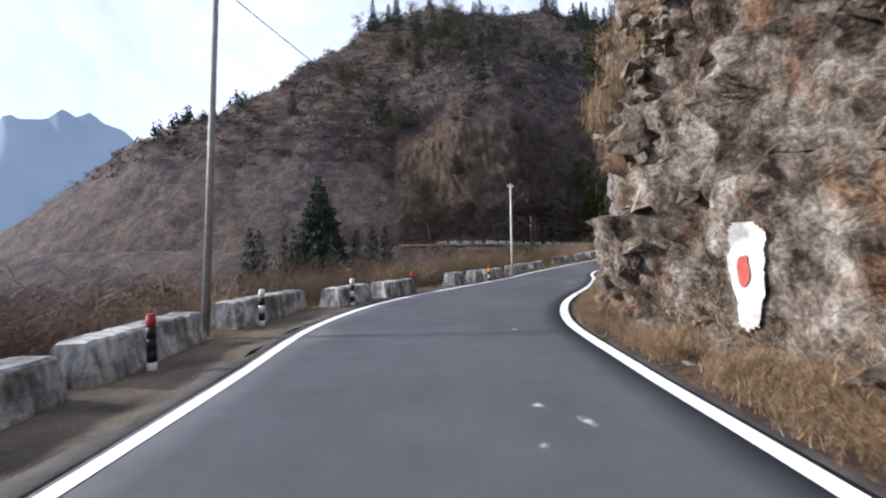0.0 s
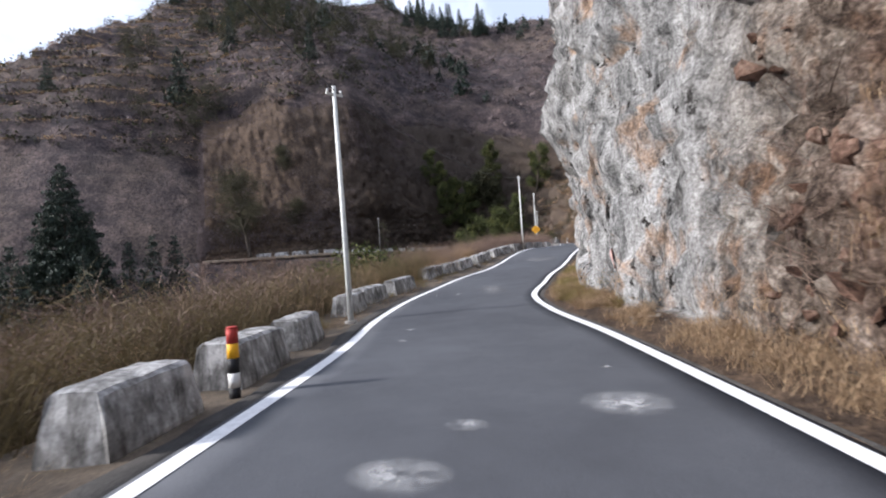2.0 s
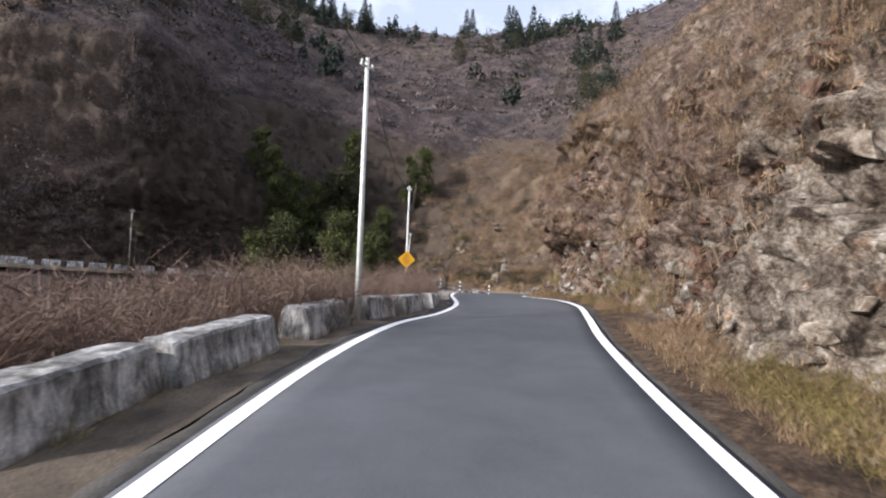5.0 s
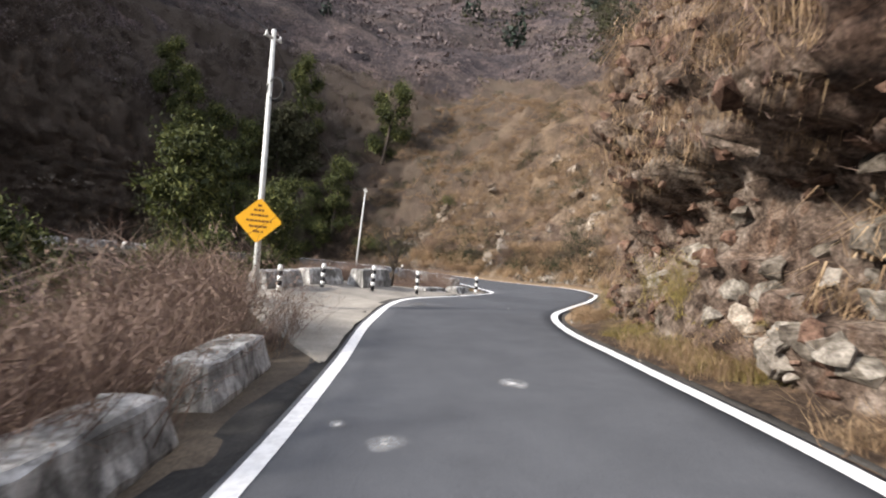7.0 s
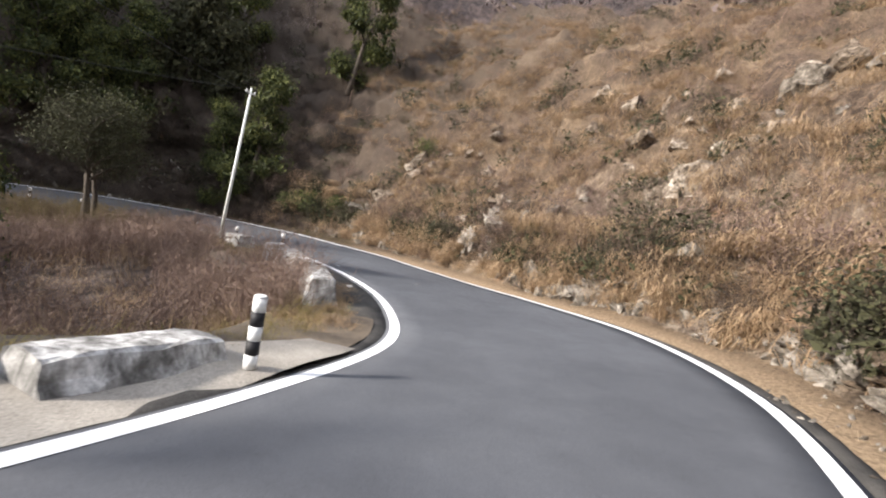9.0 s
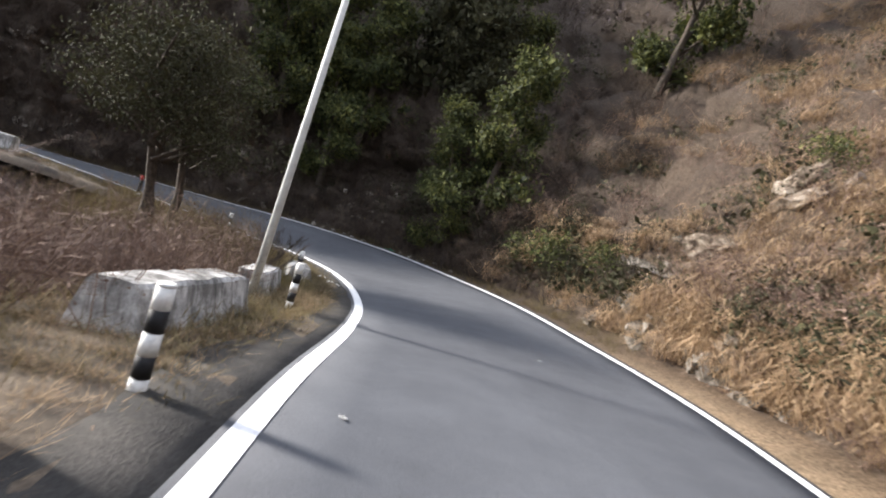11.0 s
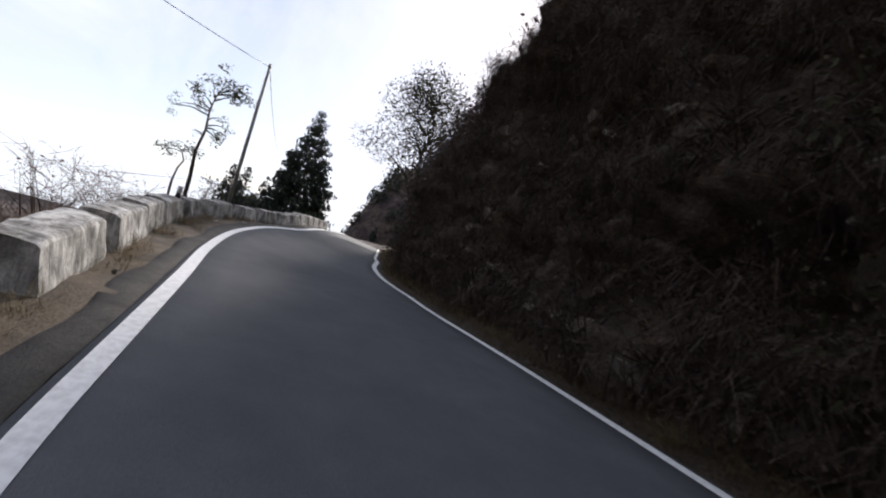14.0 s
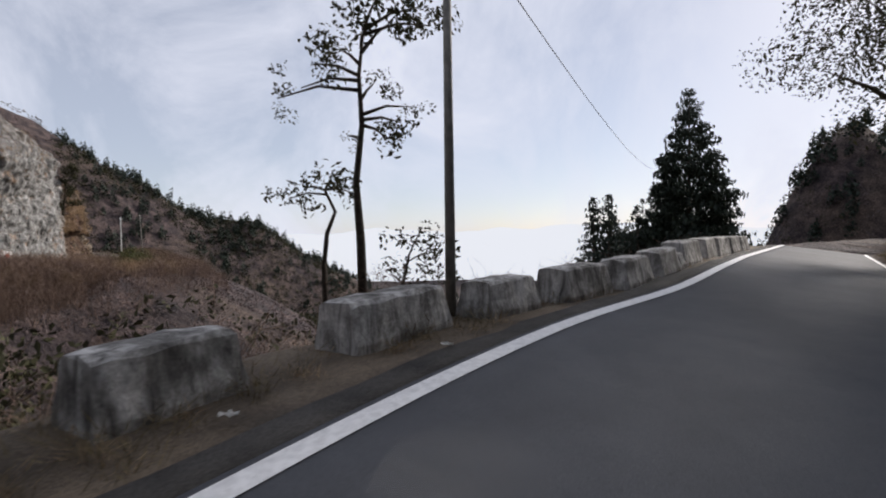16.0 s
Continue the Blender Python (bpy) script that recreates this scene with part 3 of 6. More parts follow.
SHOULDER_AT = np.interp(STATION, (-30, 2, 10, 18, 28, 38, 44, 56, 64, 71, 77, 84, 90, 95, 104, 112, 122, 130, 140, 150, 210), (2.6, 2.6, 2.4, 2.0, 1.6, 2.2, 2.9, 2.0, 1.7, 1.8, 3.3, 3.4, 1.8, 2.0, 2.6, 2.4, 1.6, 1.4, 2.2, 1.7, 3.0))


def bank_height(i, e):
    """Height over the road, e metres outside the right line, by station index."""
    verge, foot, back, slope = BANK_AT[i, 0], BANK_AT[i, 1], np.maximum(BANK_AT[i, 2], 0.25), BANK_AT[i, 3]
    a = np.clip((e - verge) / back, 0, 1)
    far = np.maximum(e - verge - back, 0)
    return 0.12 * np.clip(e / verge, 0, 1) + foot * a + np.minimum(far, 14) * slope + 0.72 * np.maximum(far - 14, 0)


def ground_height(x, y):
    shape = np.shape(x)
    x, y = np.ravel(x).astype(float), np.ravel(y).astype(float)
    i, d = nearest(x, y)
    e = np.abs(d) - HALF[i]
    road = MID[i, 2] + (RIGHT[i, 2] - LEFT[i, 2]) / 2 * np.clip(d / HALF[i], -1, 1)
    under = np.clip((30 - e) / 8, 0, 1)
    up = bank_height(i, e - 2.4 * under) - 1.3 * under
    # the crest drops westwards from a crag, by terraces, to the valley mouth
    west = np.interp(x, (-260, -160, -115, -95, -70, -53, -45, -32), (-112, -108, -97, -90, -80, -64, -30, -4))
    crest = 116 + np.where(x < -30, 5, 20) * fbm(x, y, 120, 3) + west
    crest = np.maximum(crest, 6)
    up = np.where(up > crest * 0.75, crest * 0.75 + (crest * 0.25) * np.tanh((up - crest * 0.75) / (crest * 0.4)), up)
    rough = np.clip(e / 25, 0, 1)
    up = up + rough * (fbm(x, y, 60, 4) * 7.0 + fbm(x + 70, y, 14, 4) * 2.2) - 0.35
    sh = SHOULDER_AT[i]
    g = np.maximum(e - sh, 0)
    fall = np.interp(STATION, (-30, 48, 62, 78, 90, 104, 110, 128, 136, 210), (0.20, 0.20, 0.32, 0.55, 0.4, 0.08, 0.05, 0.12, 0.62, 0.62))[i]
    down = -0.34 - np.clip(e / 8, 0, 1) * 0.1 - fall * np.minimum(g, 7) - np.where(g < 60, 0.64 * np.maximum(g - 7, 0), 34 + 0.28 * (g - 60)) + np.clip(g / 10, 0, 1) * (fbm(x, y, 22, 4) * 1.4)
    down = np.maximum(down, -75)
    z = np.where(d > 0, up, down)
    z = np.where(e < 0.25, -0.22, z) + road
    # the spur behind the start of the road
    spur = (np.clip(58 + 0.5 * x, -60, 105) + 75) * np.exp(-(((y + 165) / 70) ** 2)) - 75 + 6 * fbm(x, y, 50, 4)
    z = np.where(y < -60, np.maximum(z, spur), z)
    # a low wooded knoll past the last bend, and a wooded hill behind it
    knoll = 46 * np.exp(-(((x + 98) / 42) ** 2) - ((y - 60) / 32) ** 2) - 44
    hill = 84 * np.exp(-(((x + 152) / 36) ** 2) - ((y - 90) / 27) ** 2) - 52
    z = np.where(x < -42, np.maximum(z, np.maximum(knoll, hill) + 2.5 * fbm(x, y, 30, 4)), z)
    # terraces on the open western spur
    terrace = np.clip((8 - x) / 25, 0, 1) * np.clip((y - 100) / 25, 0, 1)
    step = 4.2
    z = z * (1 - 0.7 * terrace) + 0.7 * terrace * step * (np.floor(z / step) + np.clip((z / step - np.floor(z / step)) * 2.4 - 1.4, 0, 1))
    return z.reshape(shape)


def graded(a, b, fine, ends):
    """Grid lines: fine steps from a to b, then growing steps out to the ends."""
    mid = list(np.arange(a, b, fine))
    lo, hi, st = [a], [b], fine
    while lo[-1] > -ends:
        st *= 1.12
        lo.append(lo[-1] - st)
        hi.append(hi[-1] + st)
    return np.array(lo[:0:-1] + mid + hi)


def grid_faces(n, m):
    a = (np.arange(n - 1)[:, None] * m + np.arange(m - 1)[None, :]).ravel()
    return np.stack([a, a + m, a + m + 1, a + 1], -1)


gx, gy = graded(-70, 110, 1.5, 2600), graded(-40, 175, 1.5, 2600)
GX, GY = np.meshgrid(gx, gy, indexing="ij")
GZ = ground_height(GX, GY)
far_fall = np.clip((np.hypot(GX - 20, GY - 60) - 420) / 900, 0, 1)
GZ = GZ * (1 - far_fall) - 40 * far_fall
ground = new("ground", mesh_from("ground", np.stack([GX, GY, GZ], -1), grid_faces(len(gx), len(gy))[:, ::-1], HILL, True))
tagged(ground, "brown winter hillside of dry scrub and valley below the road", "ground", kind="structure")


def far_range(name, radius, yaw0, yaw1, height, material, label, seed, depth=500):
    """A mountain range in the distance, or the haze sheet: a ridged sheet on an arc round the valley."""
    a = np.radians(np.linspace(yaw0, yaw1, 160))
    edge = np.clip(np.minimum(np.linspace(0, 1, 160), np.linspace(1, 0, 160)) * 3.0, 0, 1)
    rows = []
    for k in range(9):
        f = k / 8
        r = radius + depth * f
        top = height * f ** 0.8 * edge * (0.72 + 0.34 * fbm(a * 900 + seed, a * 0 + 40 * f, 130, 4))
        rows.append(np.stack([20 - np.sin(a) * r, 60 + np.cos(a) * r, top - 130 * (1 - f)], -1))
    v = np.stack(rows, 1)
    return tagged(new(name, mesh_from(name, v, grid_faces(160, 9), material, True)), label, "mountains", kind="structure")


# the range's blue is distance haze put into its base colour
RANGE_BLUE = plain("haze_blue_slopes", (0.29, 0.365, 0.45), 0.95, 0, 0.10, 0.004)
HAZE = plain("glowing_haze_sheet", (0.10, 0.11, 0.12), 0.95, 0, 0.04, 0.003)
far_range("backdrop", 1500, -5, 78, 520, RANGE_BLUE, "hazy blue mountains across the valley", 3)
# an added sheet that glows, hiding the far plain as haze would
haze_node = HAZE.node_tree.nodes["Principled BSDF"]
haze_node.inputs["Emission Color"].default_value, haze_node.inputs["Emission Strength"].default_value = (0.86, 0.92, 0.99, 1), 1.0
far_range("backdrop", 460, 66, 178, 15, HAZE, "pale glowing sheet standing in for haze over the distant plain", 9, 60)


# the road narrows as it runs on past the last bend
RIGHT[:, :2] -= OUT * np.interp(STATION, (142, 149, 154), (0, 0.7, 1.2))[:, None]


# ---------------------------------------------------------------- road, edges and painted lines
def ribbon(name, a, b, material, lift, label, category, kind="structure", cross=2, skirt=0.0, jag=0.0):
    """A strip between two lines, with a thickness at its sides."""
    rows = []
    for k in range(cross + 1):
        q = a + (b - a) * k / cross
        q = q.copy()
        q[:, 2] += lift
        rows.append(q)
    if jag:
        for side, row in ((0, rows[0]), (-1, rows[-1])):
            w = (b - a)[:, :2] / np.linalg.norm((b - a)[:, :2], axis=1)[:, None]
            row[:, :2] += w * (jag * fbm(row[:, 0], row[:, 1], 1.2, 3))[:, None]
    if skirt:
        lo, hi = rows[0].copy(), rows[-1].copy()
        lo[:, 2] -= skirt
        hi[:, 2] -= skirt
        rows = [lo, *rows, hi]
    v = np.stack(rows, 1)
    ob = new(name, mesh_from(name, v, grid_faces(v.shape[0], v.shape[1]), material))
    return tagged(ob, label, category, kind=kind)


def shifted(line, by):
    """A road line moved outwards, by metres, to the right."""
    q = line.copy()
    q[:, :2] += OUT * by
    q[:, 2] += TILT * by
    return q


ribbon("road", shifted(LEFT, -0.14), shifted(RIGHT, 0.14), ASPHALT, 0.0, "smooth dark grey asphalt mountain road, lightly worn", "road", cross=8, skirt=0.25)
EDGE_W = np.interp(STATION, (-30, 60, 68, 78, 90, 96, 106, 116, 210), (0.42, 0.42, 0.6, 0.4, 0.5, 0.85, 0.85, 0.45, 0.42))[:, None]
ribbon("road_edge", shifted(LEFT, -0.10) - np.c_[OUT * (EDGE_W - 0.1), TILT * (EDGE_W[:, 0] - 0.1)], shifted(LEFT, -0.10), EDGE, -0.02, "broken old tar edge beside the road", "road edge", skirt=0.2, jag=0.12)
ribbon("road_edge", shifted(RIGHT, 0.10), shifted(RIGHT, 0.44), EDGE, -0.02, "broken old tar edge under the bank", "road edge", skirt=0.2, jag=0.14)
LINE_W = 0.085
ribbon("road_line", shifted(LEFT, -LINE_W), shifted(LEFT, LINE_W), LINE, 0.006, "white edge line on the valley side", "road line", cross=1)
ribbon("road_line", shifted(RIGHT, -LINE_W), shifted(RIGHT, LINE_W), LINE, 0.006, "white edge line on the hill side", "road line", cross=1)


def strip_terrain(name, s0, s1, e0, e1, step, heights, material, label, category):
    """A relief strip on the left shoulder: e metres outside the left line."""
    n = max(2, int((s1 - s0) / step))
    rows = []
    cross = 10
    for s in np.linspace(s0, s1, n):
        i = int(np.clip(np.searchsorted(STATION, s), 1, len(MID) - 1))
        f = np.clip((s - STATION[i - 1]) / max(STATION[i] - STATION[i - 1], 1e-6), 0, 1)
        base, out = LEFT[i - 1] * (1 - f) + LEFT[i] * f, OUT[i - 1] * (1 - f) + OUT[i] * f
        w = e1(s) if callable(e1) else e1
        for k in range(cross + 1):
            e = e0 + (w - e0) * k / cross
            rows.append((*(base[:2] - out * e), base[2] + heights(s, e, k / cross)))
    v = np.array(rows)
    v[:, 2] += 0.035 * fbm(v[:, 0], v[:, 1], 0.9, 4) + 0.03 * fbm(v[:, 0], v[:, 1], 3.0, 2)
    ob = new(name, mesh_from(name, v, grid_faces(n, cross + 1), material, True))
    return tagged(ob, label, category, kind="structure")


def shoulder_width(s):
    return float(np.interp(s, STATION, SHOULDER_AT)) + 0.5


strip_terrain("shoulder", -28, 205, 0.36, shoulder_width, 0.45, lambda s, e, k: -0.045 - 0.05 * k - 0.5 * max(0, k - 0.88) / 0.12 * 0.5, SHOULDER, "bare earthy road shoulder with dry grass and gravel", "shoulder")
strip_terrain("lay_by", 74.0, 90.5, 0.2, lambda s: float(np.interp(s, (74.0, 76, 78.5, 82, 86, 90.5), (0.26, 1.5, 3.3, 3.6, 2.2, 0.9))), 0.45, lambda s, e, k: -0.004 + 0.105 * max(0.0, e - 0.6) * min(1.0, max(0.0, (s - 74) / 4)) * min(1.0, max(0.0, (88 - s) / 4)) - 0.12 * (k > 0.95), SAND, "pale sandy lay-by beside the road", "lay-by")


# ---------------------------------------------------------------- rock bank on the hill side
def ease(x, a, b):
    t = min(1.0, max(0.0, (x - a) / (b - a)))
    return t * t * (3 - 2 * t)


def facets(q, size, gain, flat):
    """Broken stone: each cell is a tilted plane of its own, with a gap round it."""
    w = Vector((q.x * size, q.y * size, q.z * size * flat)) + 0.22 * noise.noise_vector(q * 0.9)
    dist, cells = noise.voronoi(w)
    c = cells[0]
    tilt = noise.cell_vector(c * 5.1)
    return gain * (0.55 * noise.cell(c * 7.3) + 0.8 * tilt.dot(w - c) - 0.45 * math.exp(-(((dist[1] - dist[0]) / 0.08) ** 2)))


def build_bank():
    ss = np.r_[np.arange(-26, -4, 0.5), np.arange(-4, 58, 0.15), np.arange(58, 82, 0.19), np.arange(82, 200, 0.3)]
    vs = np.r_[np.linspace(0, 1, 5)[:-1], 1 + np.linspace(0, 1, 68)[:-1], 2 + np.linspace(0, 1, 32)]
    i = np.clip(np.searchsorted(STATION, ss), 1, len(MID) - 1)
    f = np.clip((ss - STATION[i - 1]) / np.maximum(STATION[i] - STATION[i - 1], 1e-6), 0, 1)[:, None]
    base, out = RIGHT[i - 1] * (1 - f) + RIGHT[i] * f, OUT[i - 1] * (1 - f) + OUT[i] * f
    out = out / np.linalg.norm(out, axis=1)[:, None]
    bk = np.stack([np.interp(ss, BANK[:, 0], BANK[:, k]) for k in range(1, 7)], -1)
    n, m = len(ss), len(vs)
    P, cover, sort = np.zeros((n, m, 3)), np.zeros((n, m, 4)), np.zeros((n, m, 4))
    for a in range(n):
        s = float(ss[a])
        verge, foot, back, slope, rock, shade_dark = bk[a]
        lime = ease(s, 25.5, 28.5) * (1 - ease(s, 45.2, 48))
        red = max(ease(s, 11, 14) * (1 - ease(s, 24.5, 27.5)), 0.8 * ease(s, 58, 62) * (1 - ease(s, 81, 84)))
        brow = max(ease(s, 9, 13) * (1 - ease(s, 23, 26.5)), 0.7 * ease(s, 68, 72) * (1 - ease(s, 76.5, 81)))
        # the foot's line wanders in and out
        wander = 0.35 * noise.noise((s * 0.16, 3.1, 0)) + 0.22 * noise.noise((s * 0.5, 7.7, 0))
        foot = foot * (1 + 0.18 * noise.noise((s * 0.11, 1.3, 2)))
        for b, v in enumerate(vs):
            if v < 1:
                e, z, r = 0.2 + (verge - 0.2 + wander) * v, -0.035 + 0.05 * min(1, v * 4) + 0.165 * v * v, 0.0
            elif v < 2:
                t = v - 1
                belly = math.sin(t * math.pi) * 0.10 * foot * noise.noise((s * 0.13, t * 2, 5))
                lip = brow * (0.55 * ease(t, 0.06, 0.27) - 1.5 * ease(t, 0.29, 0.42) * (1 - 0.8 * ease(t, 0.55, 1.0)))
                e, z, r = verge + wander + back * t + belly + lip, 0.18 + foot * t, 1.0
            else:
                t = (v - 2) ** 1.25 * 24
                e, z, r = verge + wander + back - 0.6 * brow * (1 - min(1, t / 4)) + t, 0.18 + foot + t * slope * 0.98 if t < 14 else 0.18 + foot + 14 * slope * 0.98 + (t - 14) * 0.72, max(0.0, 0.75 - t * 0.05)
            x, y = base[a, :2] + out[a] * e
            zz = base[a, 2] + z - 2.6 * ease(s, 176, 199) * max(0.0, min(1.0, v - 1))
            q = Vector((x, y, zz))
            amp = min(1.0, max(0.0, (v - 0.6) / 0.8))
            rk = rock * r
            big = noise.fractal(q * 0.28, 1.0, 2.1, 3)
            fine = noise.fractal(q * 2.3, 0.9, 2.2, 3)
            chunk = 0.0
            calm = 1 - 0.92 * max(math.exp(-(((s - ms) / 0.9) ** 2) - (((z - 1.1) / 0.9) ** 2)) for ms in (6.3, 43.6, 53.2))
            if rk > 0.05 and amp > 0:
                broken = 1 - 0.6 * lime
                chunk = broken * (facets(q, 0.55, 0.75, 0.9) + facets(q, 1.3, 0.46, 1.2) + facets(q, 2.9, 0.20, 1.2))
                if lime > 0.05:
                    # smooth fluted limestone with deep pits
                    w = Vector((x * 0.95, y * 0.95, zz * 0.6)) + 0.75 * noise.noise_vector(q * 1.1)
                    dist, cells = noise.voronoi(w)
                    pit = max(0.0, 0.34 - dist[0]) / 0.34 if noise.cell(cells[0] * 3.7) > 0.1 else 0.0
                    small, sc = noise.voronoi(w * 2.3)
                    if noise.cell(sc[0] * 5.3) > 0.25:
                        chunk -= lime * 0.26 * max(0.0, 1 - small[0] / 0.36)
                    chunk += lime * (0.32 * noise.fractal(Vector((x * 0.6, y * 0.6, zz * 0.14)), 1.0, 2.0, 3) - 0.75 * pit * pit * (3 - 2 * pit))
            ledge = noise.noise(Vector((x * 0.12, y * 0.12, zz * 1.1))) + 0.5 * noise.noise(Vector((x * 0.3, y * 0.3, zz * 2.6)))
            push = amp * (0.5 * big + rk * calm * (chunk + 0.06 * fine + 0.12 * ledge) + (1 - rk) * (0.26 * ledge + 0.16 * fine + facets(q, 0.8, 0.35, 1.2)))
            in_shade = ease(s, 114, 119) * (1 - ease(s, 150, 160)) * (1 if v < 2.6 else 0)
            push += amp * in_shade * min(0.3, 1.15 * noise.noise(q * 0.62) + 0.7 * noise.noise(q * 1.4 + Vector((9, 0, 0))) - 0.15)
            open_slope = ease(s, 80, 85) * (1 - ease(s, 114, 122))
            lump = 1.5 * noise.noise(q * 0.4) + 0.8 * noise.noise(q * 0.95)
            lift = amp * (0.35 * big + 0.2 * fine + 0.4 * ledge + open_slope * 0.6 * lump) if v >= 1.9 else amp * (0.05 * fine + open_slope * 0.25 * lump)
            P[a, b] = (x - out[a, 0] * push, y - out[a, 1] * push, zz + lift)
            sandy = max(0.0, 1 - v) * min(1.0, max(0.0, (s - 78) / 3)) * min(1.0, max(0.0, (116 - s) / 8))
            dry = open_slope * (0.12 + 0.6 * noise.noise(q * 0.5)) if v >= 1 else 0.0
            cover[a, b] = (rk, shade_dark, min(1.0, max(sandy * 1.6, dry)), 1)
            sort[a, b] = (lime, red * (0.65 + 0.5 * big) if v < 2.2 else 0, 0, 1)
    me = mesh_from("bank", P.reshape(-1, 3), grid_faces(n, m), ROCK)
    for layer, rows in (("cover", cover), ("sort", np.clip(sort, 0, 1))):
        at = me.color_attributes.new(layer, "FLOAT_COLOR", "POINT")
        at.data.foreach_set("color", rows.reshape(-1).astype(np.float32))
    ob = new("rock_bank", me)
    tagged(ob, "steep roadside bank of grey limestone, brown broken rock and dry earth", "rock bank", kind="structure")
    return ob, P, bk, ss, vs


rock_bank, BANK_P, BANK_K, BANK_S, BANK_V = build_bank()


# ---------------------------------------------------------------- plants: joined blades, twigs and leaves
RNG = np.random.RandomState(7)


def scattered(name, template, places, scales, material, label, category, spin=True, tilt=0.12):
    """One joined mesh of many small plants: template is an array of triangles (n, 3, 3)."""
    places, scales = np.asarray(places, np.float32), np.asarray(scales, np.float32)
    if scales.ndim == 1:
        scales = np.repeat(scales[:, None], 3, 1)
    n = len(places)
    pick = RNG.randint(0, len(template), n)
    a = RNG.rand(n) * 2 * math.pi
    ca, sa = np.cos(a)[:, None, None], np.sin(a)[:, None, None]
    chunks = []
    for k in range(len(template)):
        rows = np.nonzero(pick == k)[0]
        if not len(rows):
            continue
        t = template[k][None].astype(np.float32) * scales[rows][:, None, None, :]
        c, s = ca[rows], sa[rows]
        lean = (RNG.randn(len(rows), 2) * tilt)[:, None, None, :]
        x, y, z = t[..., 0] * c - t[..., 1] * s, t[..., 0] * s + t[..., 1] * c, t[..., 2]
        x, y = x + z * lean[..., 0], y + z * lean[..., 1]
        chunks.append((np.stack([x, y, z], -1) + places[rows][:, None, None, :]).reshape(-1, 3))
    v = np.vstack(chunks)
    ob = new(name, mesh_from(name, v, np.arange(len(v)).reshape(-1, 3), material))
    return tagged(ob, label, category, kind="stuff")


def tuft(blades, height, spread, width, rs):
    """Arching grass blades, two triangles each."""
    out = []
    for _ in range(blades):
        a, h = rs.rand() * 6.283, height * (0.5 + 0.6 * rs.rand())
        d = np.array([math.cos(a), math.sin(a), 0])
        side = np.array([-d[1], d[0], 0]) * width * (0.6 + 0.6 * rs.rand())
        base = np.array([rs.randn() * 0.3 * spread, rs.randn() * 0.3 * spread, -0.04])
        lean = spread * (0.3 + 0.9 * rs.rand())
        mid, tip = base + d * lean * 0.35 + np.array([0, 0, h * 0.62]), base + d * lean + np.array([0, 0, h * (0.75 + 0.25 * rs.rand())])
        out += [[base - side, base + side, mid + side * 0.5], [mid - side * 1.1, mid + side * 0.6, tip]]
    return np.array(out)


def twigs(count, height, spread, width, rs):
    """A leafless bush: stems that fork into thin twigs."""
    out = []

    def stick(p, q, w):
        d = q - p
        s = np.cross(d, rs.randn(3))
        s = s / (np.linalg.norm(s) + 1e-9) * w
        out.append([p - s, p + s, q])

    for _ in range(count):
        a = rs.rand() * 6.283
        base = np.array([rs.randn() * 0.12 * spread, rs.randn() * 0.12 * spread, -0.05])
        top = base + np.array([math.cos(a) * spread * rs.rand(), math.sin(a) * spread * rs.rand(), height * (0.55 + 0.5 * rs.rand())])
        stick(base, top, width)
        for _ in range(4):
            f = 0.3 + 0.6 * rs.rand()
            p = base + (top - base) * f
            q = p + np.array([rs.randn() * 0.3 * spread, rs.randn() * 0.3 * spread, height * 0.28 * rs.rand() + 0.04])
            stick(p, q, width * 0.55)
            stick(p + (q - p) * 0.5, p + (q - p) * 0.5 + rs.randn(3) * 0.16 * spread, width * 0.4)
    return np.array(out)


def hanging(blades, drop, spread, width, rs):
    """Dry grass that spills over an edge and hangs down."""
    out = []
    for _ in range(blades):
        a, h = rs.rand() * 6.283, drop * (0.4 + 0.8 * rs.rand())
        d = np.array([math.cos(a), math.sin(a), 0])
        side = np.array([-d[1], d[0], 0]) * width
        base = np.array([rs.randn() * 0.3 * spread, rs.randn() * 0.3 * spread, 0.0])
        mid = base + d * spread * (0.4 + 0.4 * rs.rand()) + np.array([0, 0, 0.16 * rs.rand()])
        tip = mid + d * 0.12 * spread * rs.rand() - np.array([0, 0, h])
        out += [[base - side, base + side, mid + side * 0.5], [mid - side, mid + side, tip]]
    return np.array(out)


def mound(blades, height, spread, width, rs):
    """Matted dry grass: blades that rise from the middle and fall over outwards."""
    out = []
    for _ in range(blades):
        a, h = rs.rand() * 6.283, height * (0.55 + 0.6 * rs.rand())
        d = np.array([math.cos(a), math.sin(a), 0])
        side = np.array([-d[1], d[0], 0]) * width
        base = np.array([rs.randn() * 0.3 * spread, rs.randn() * 0.3 * spread, -0.05])
        mid = base + d * spread * (0.25 + 0.35 * rs.rand()) + np.array([0, 0, h])
        tip = mid + d * spread * (0.3 + 0.5 * rs.rand()) - np.array([0, 0, h * (0.3 + 0.7 * rs.rand())])
        out += [[base - side, base + side, mid + side * 0.5], [mid - side, mid + side, tip]]
    return np.array(out)


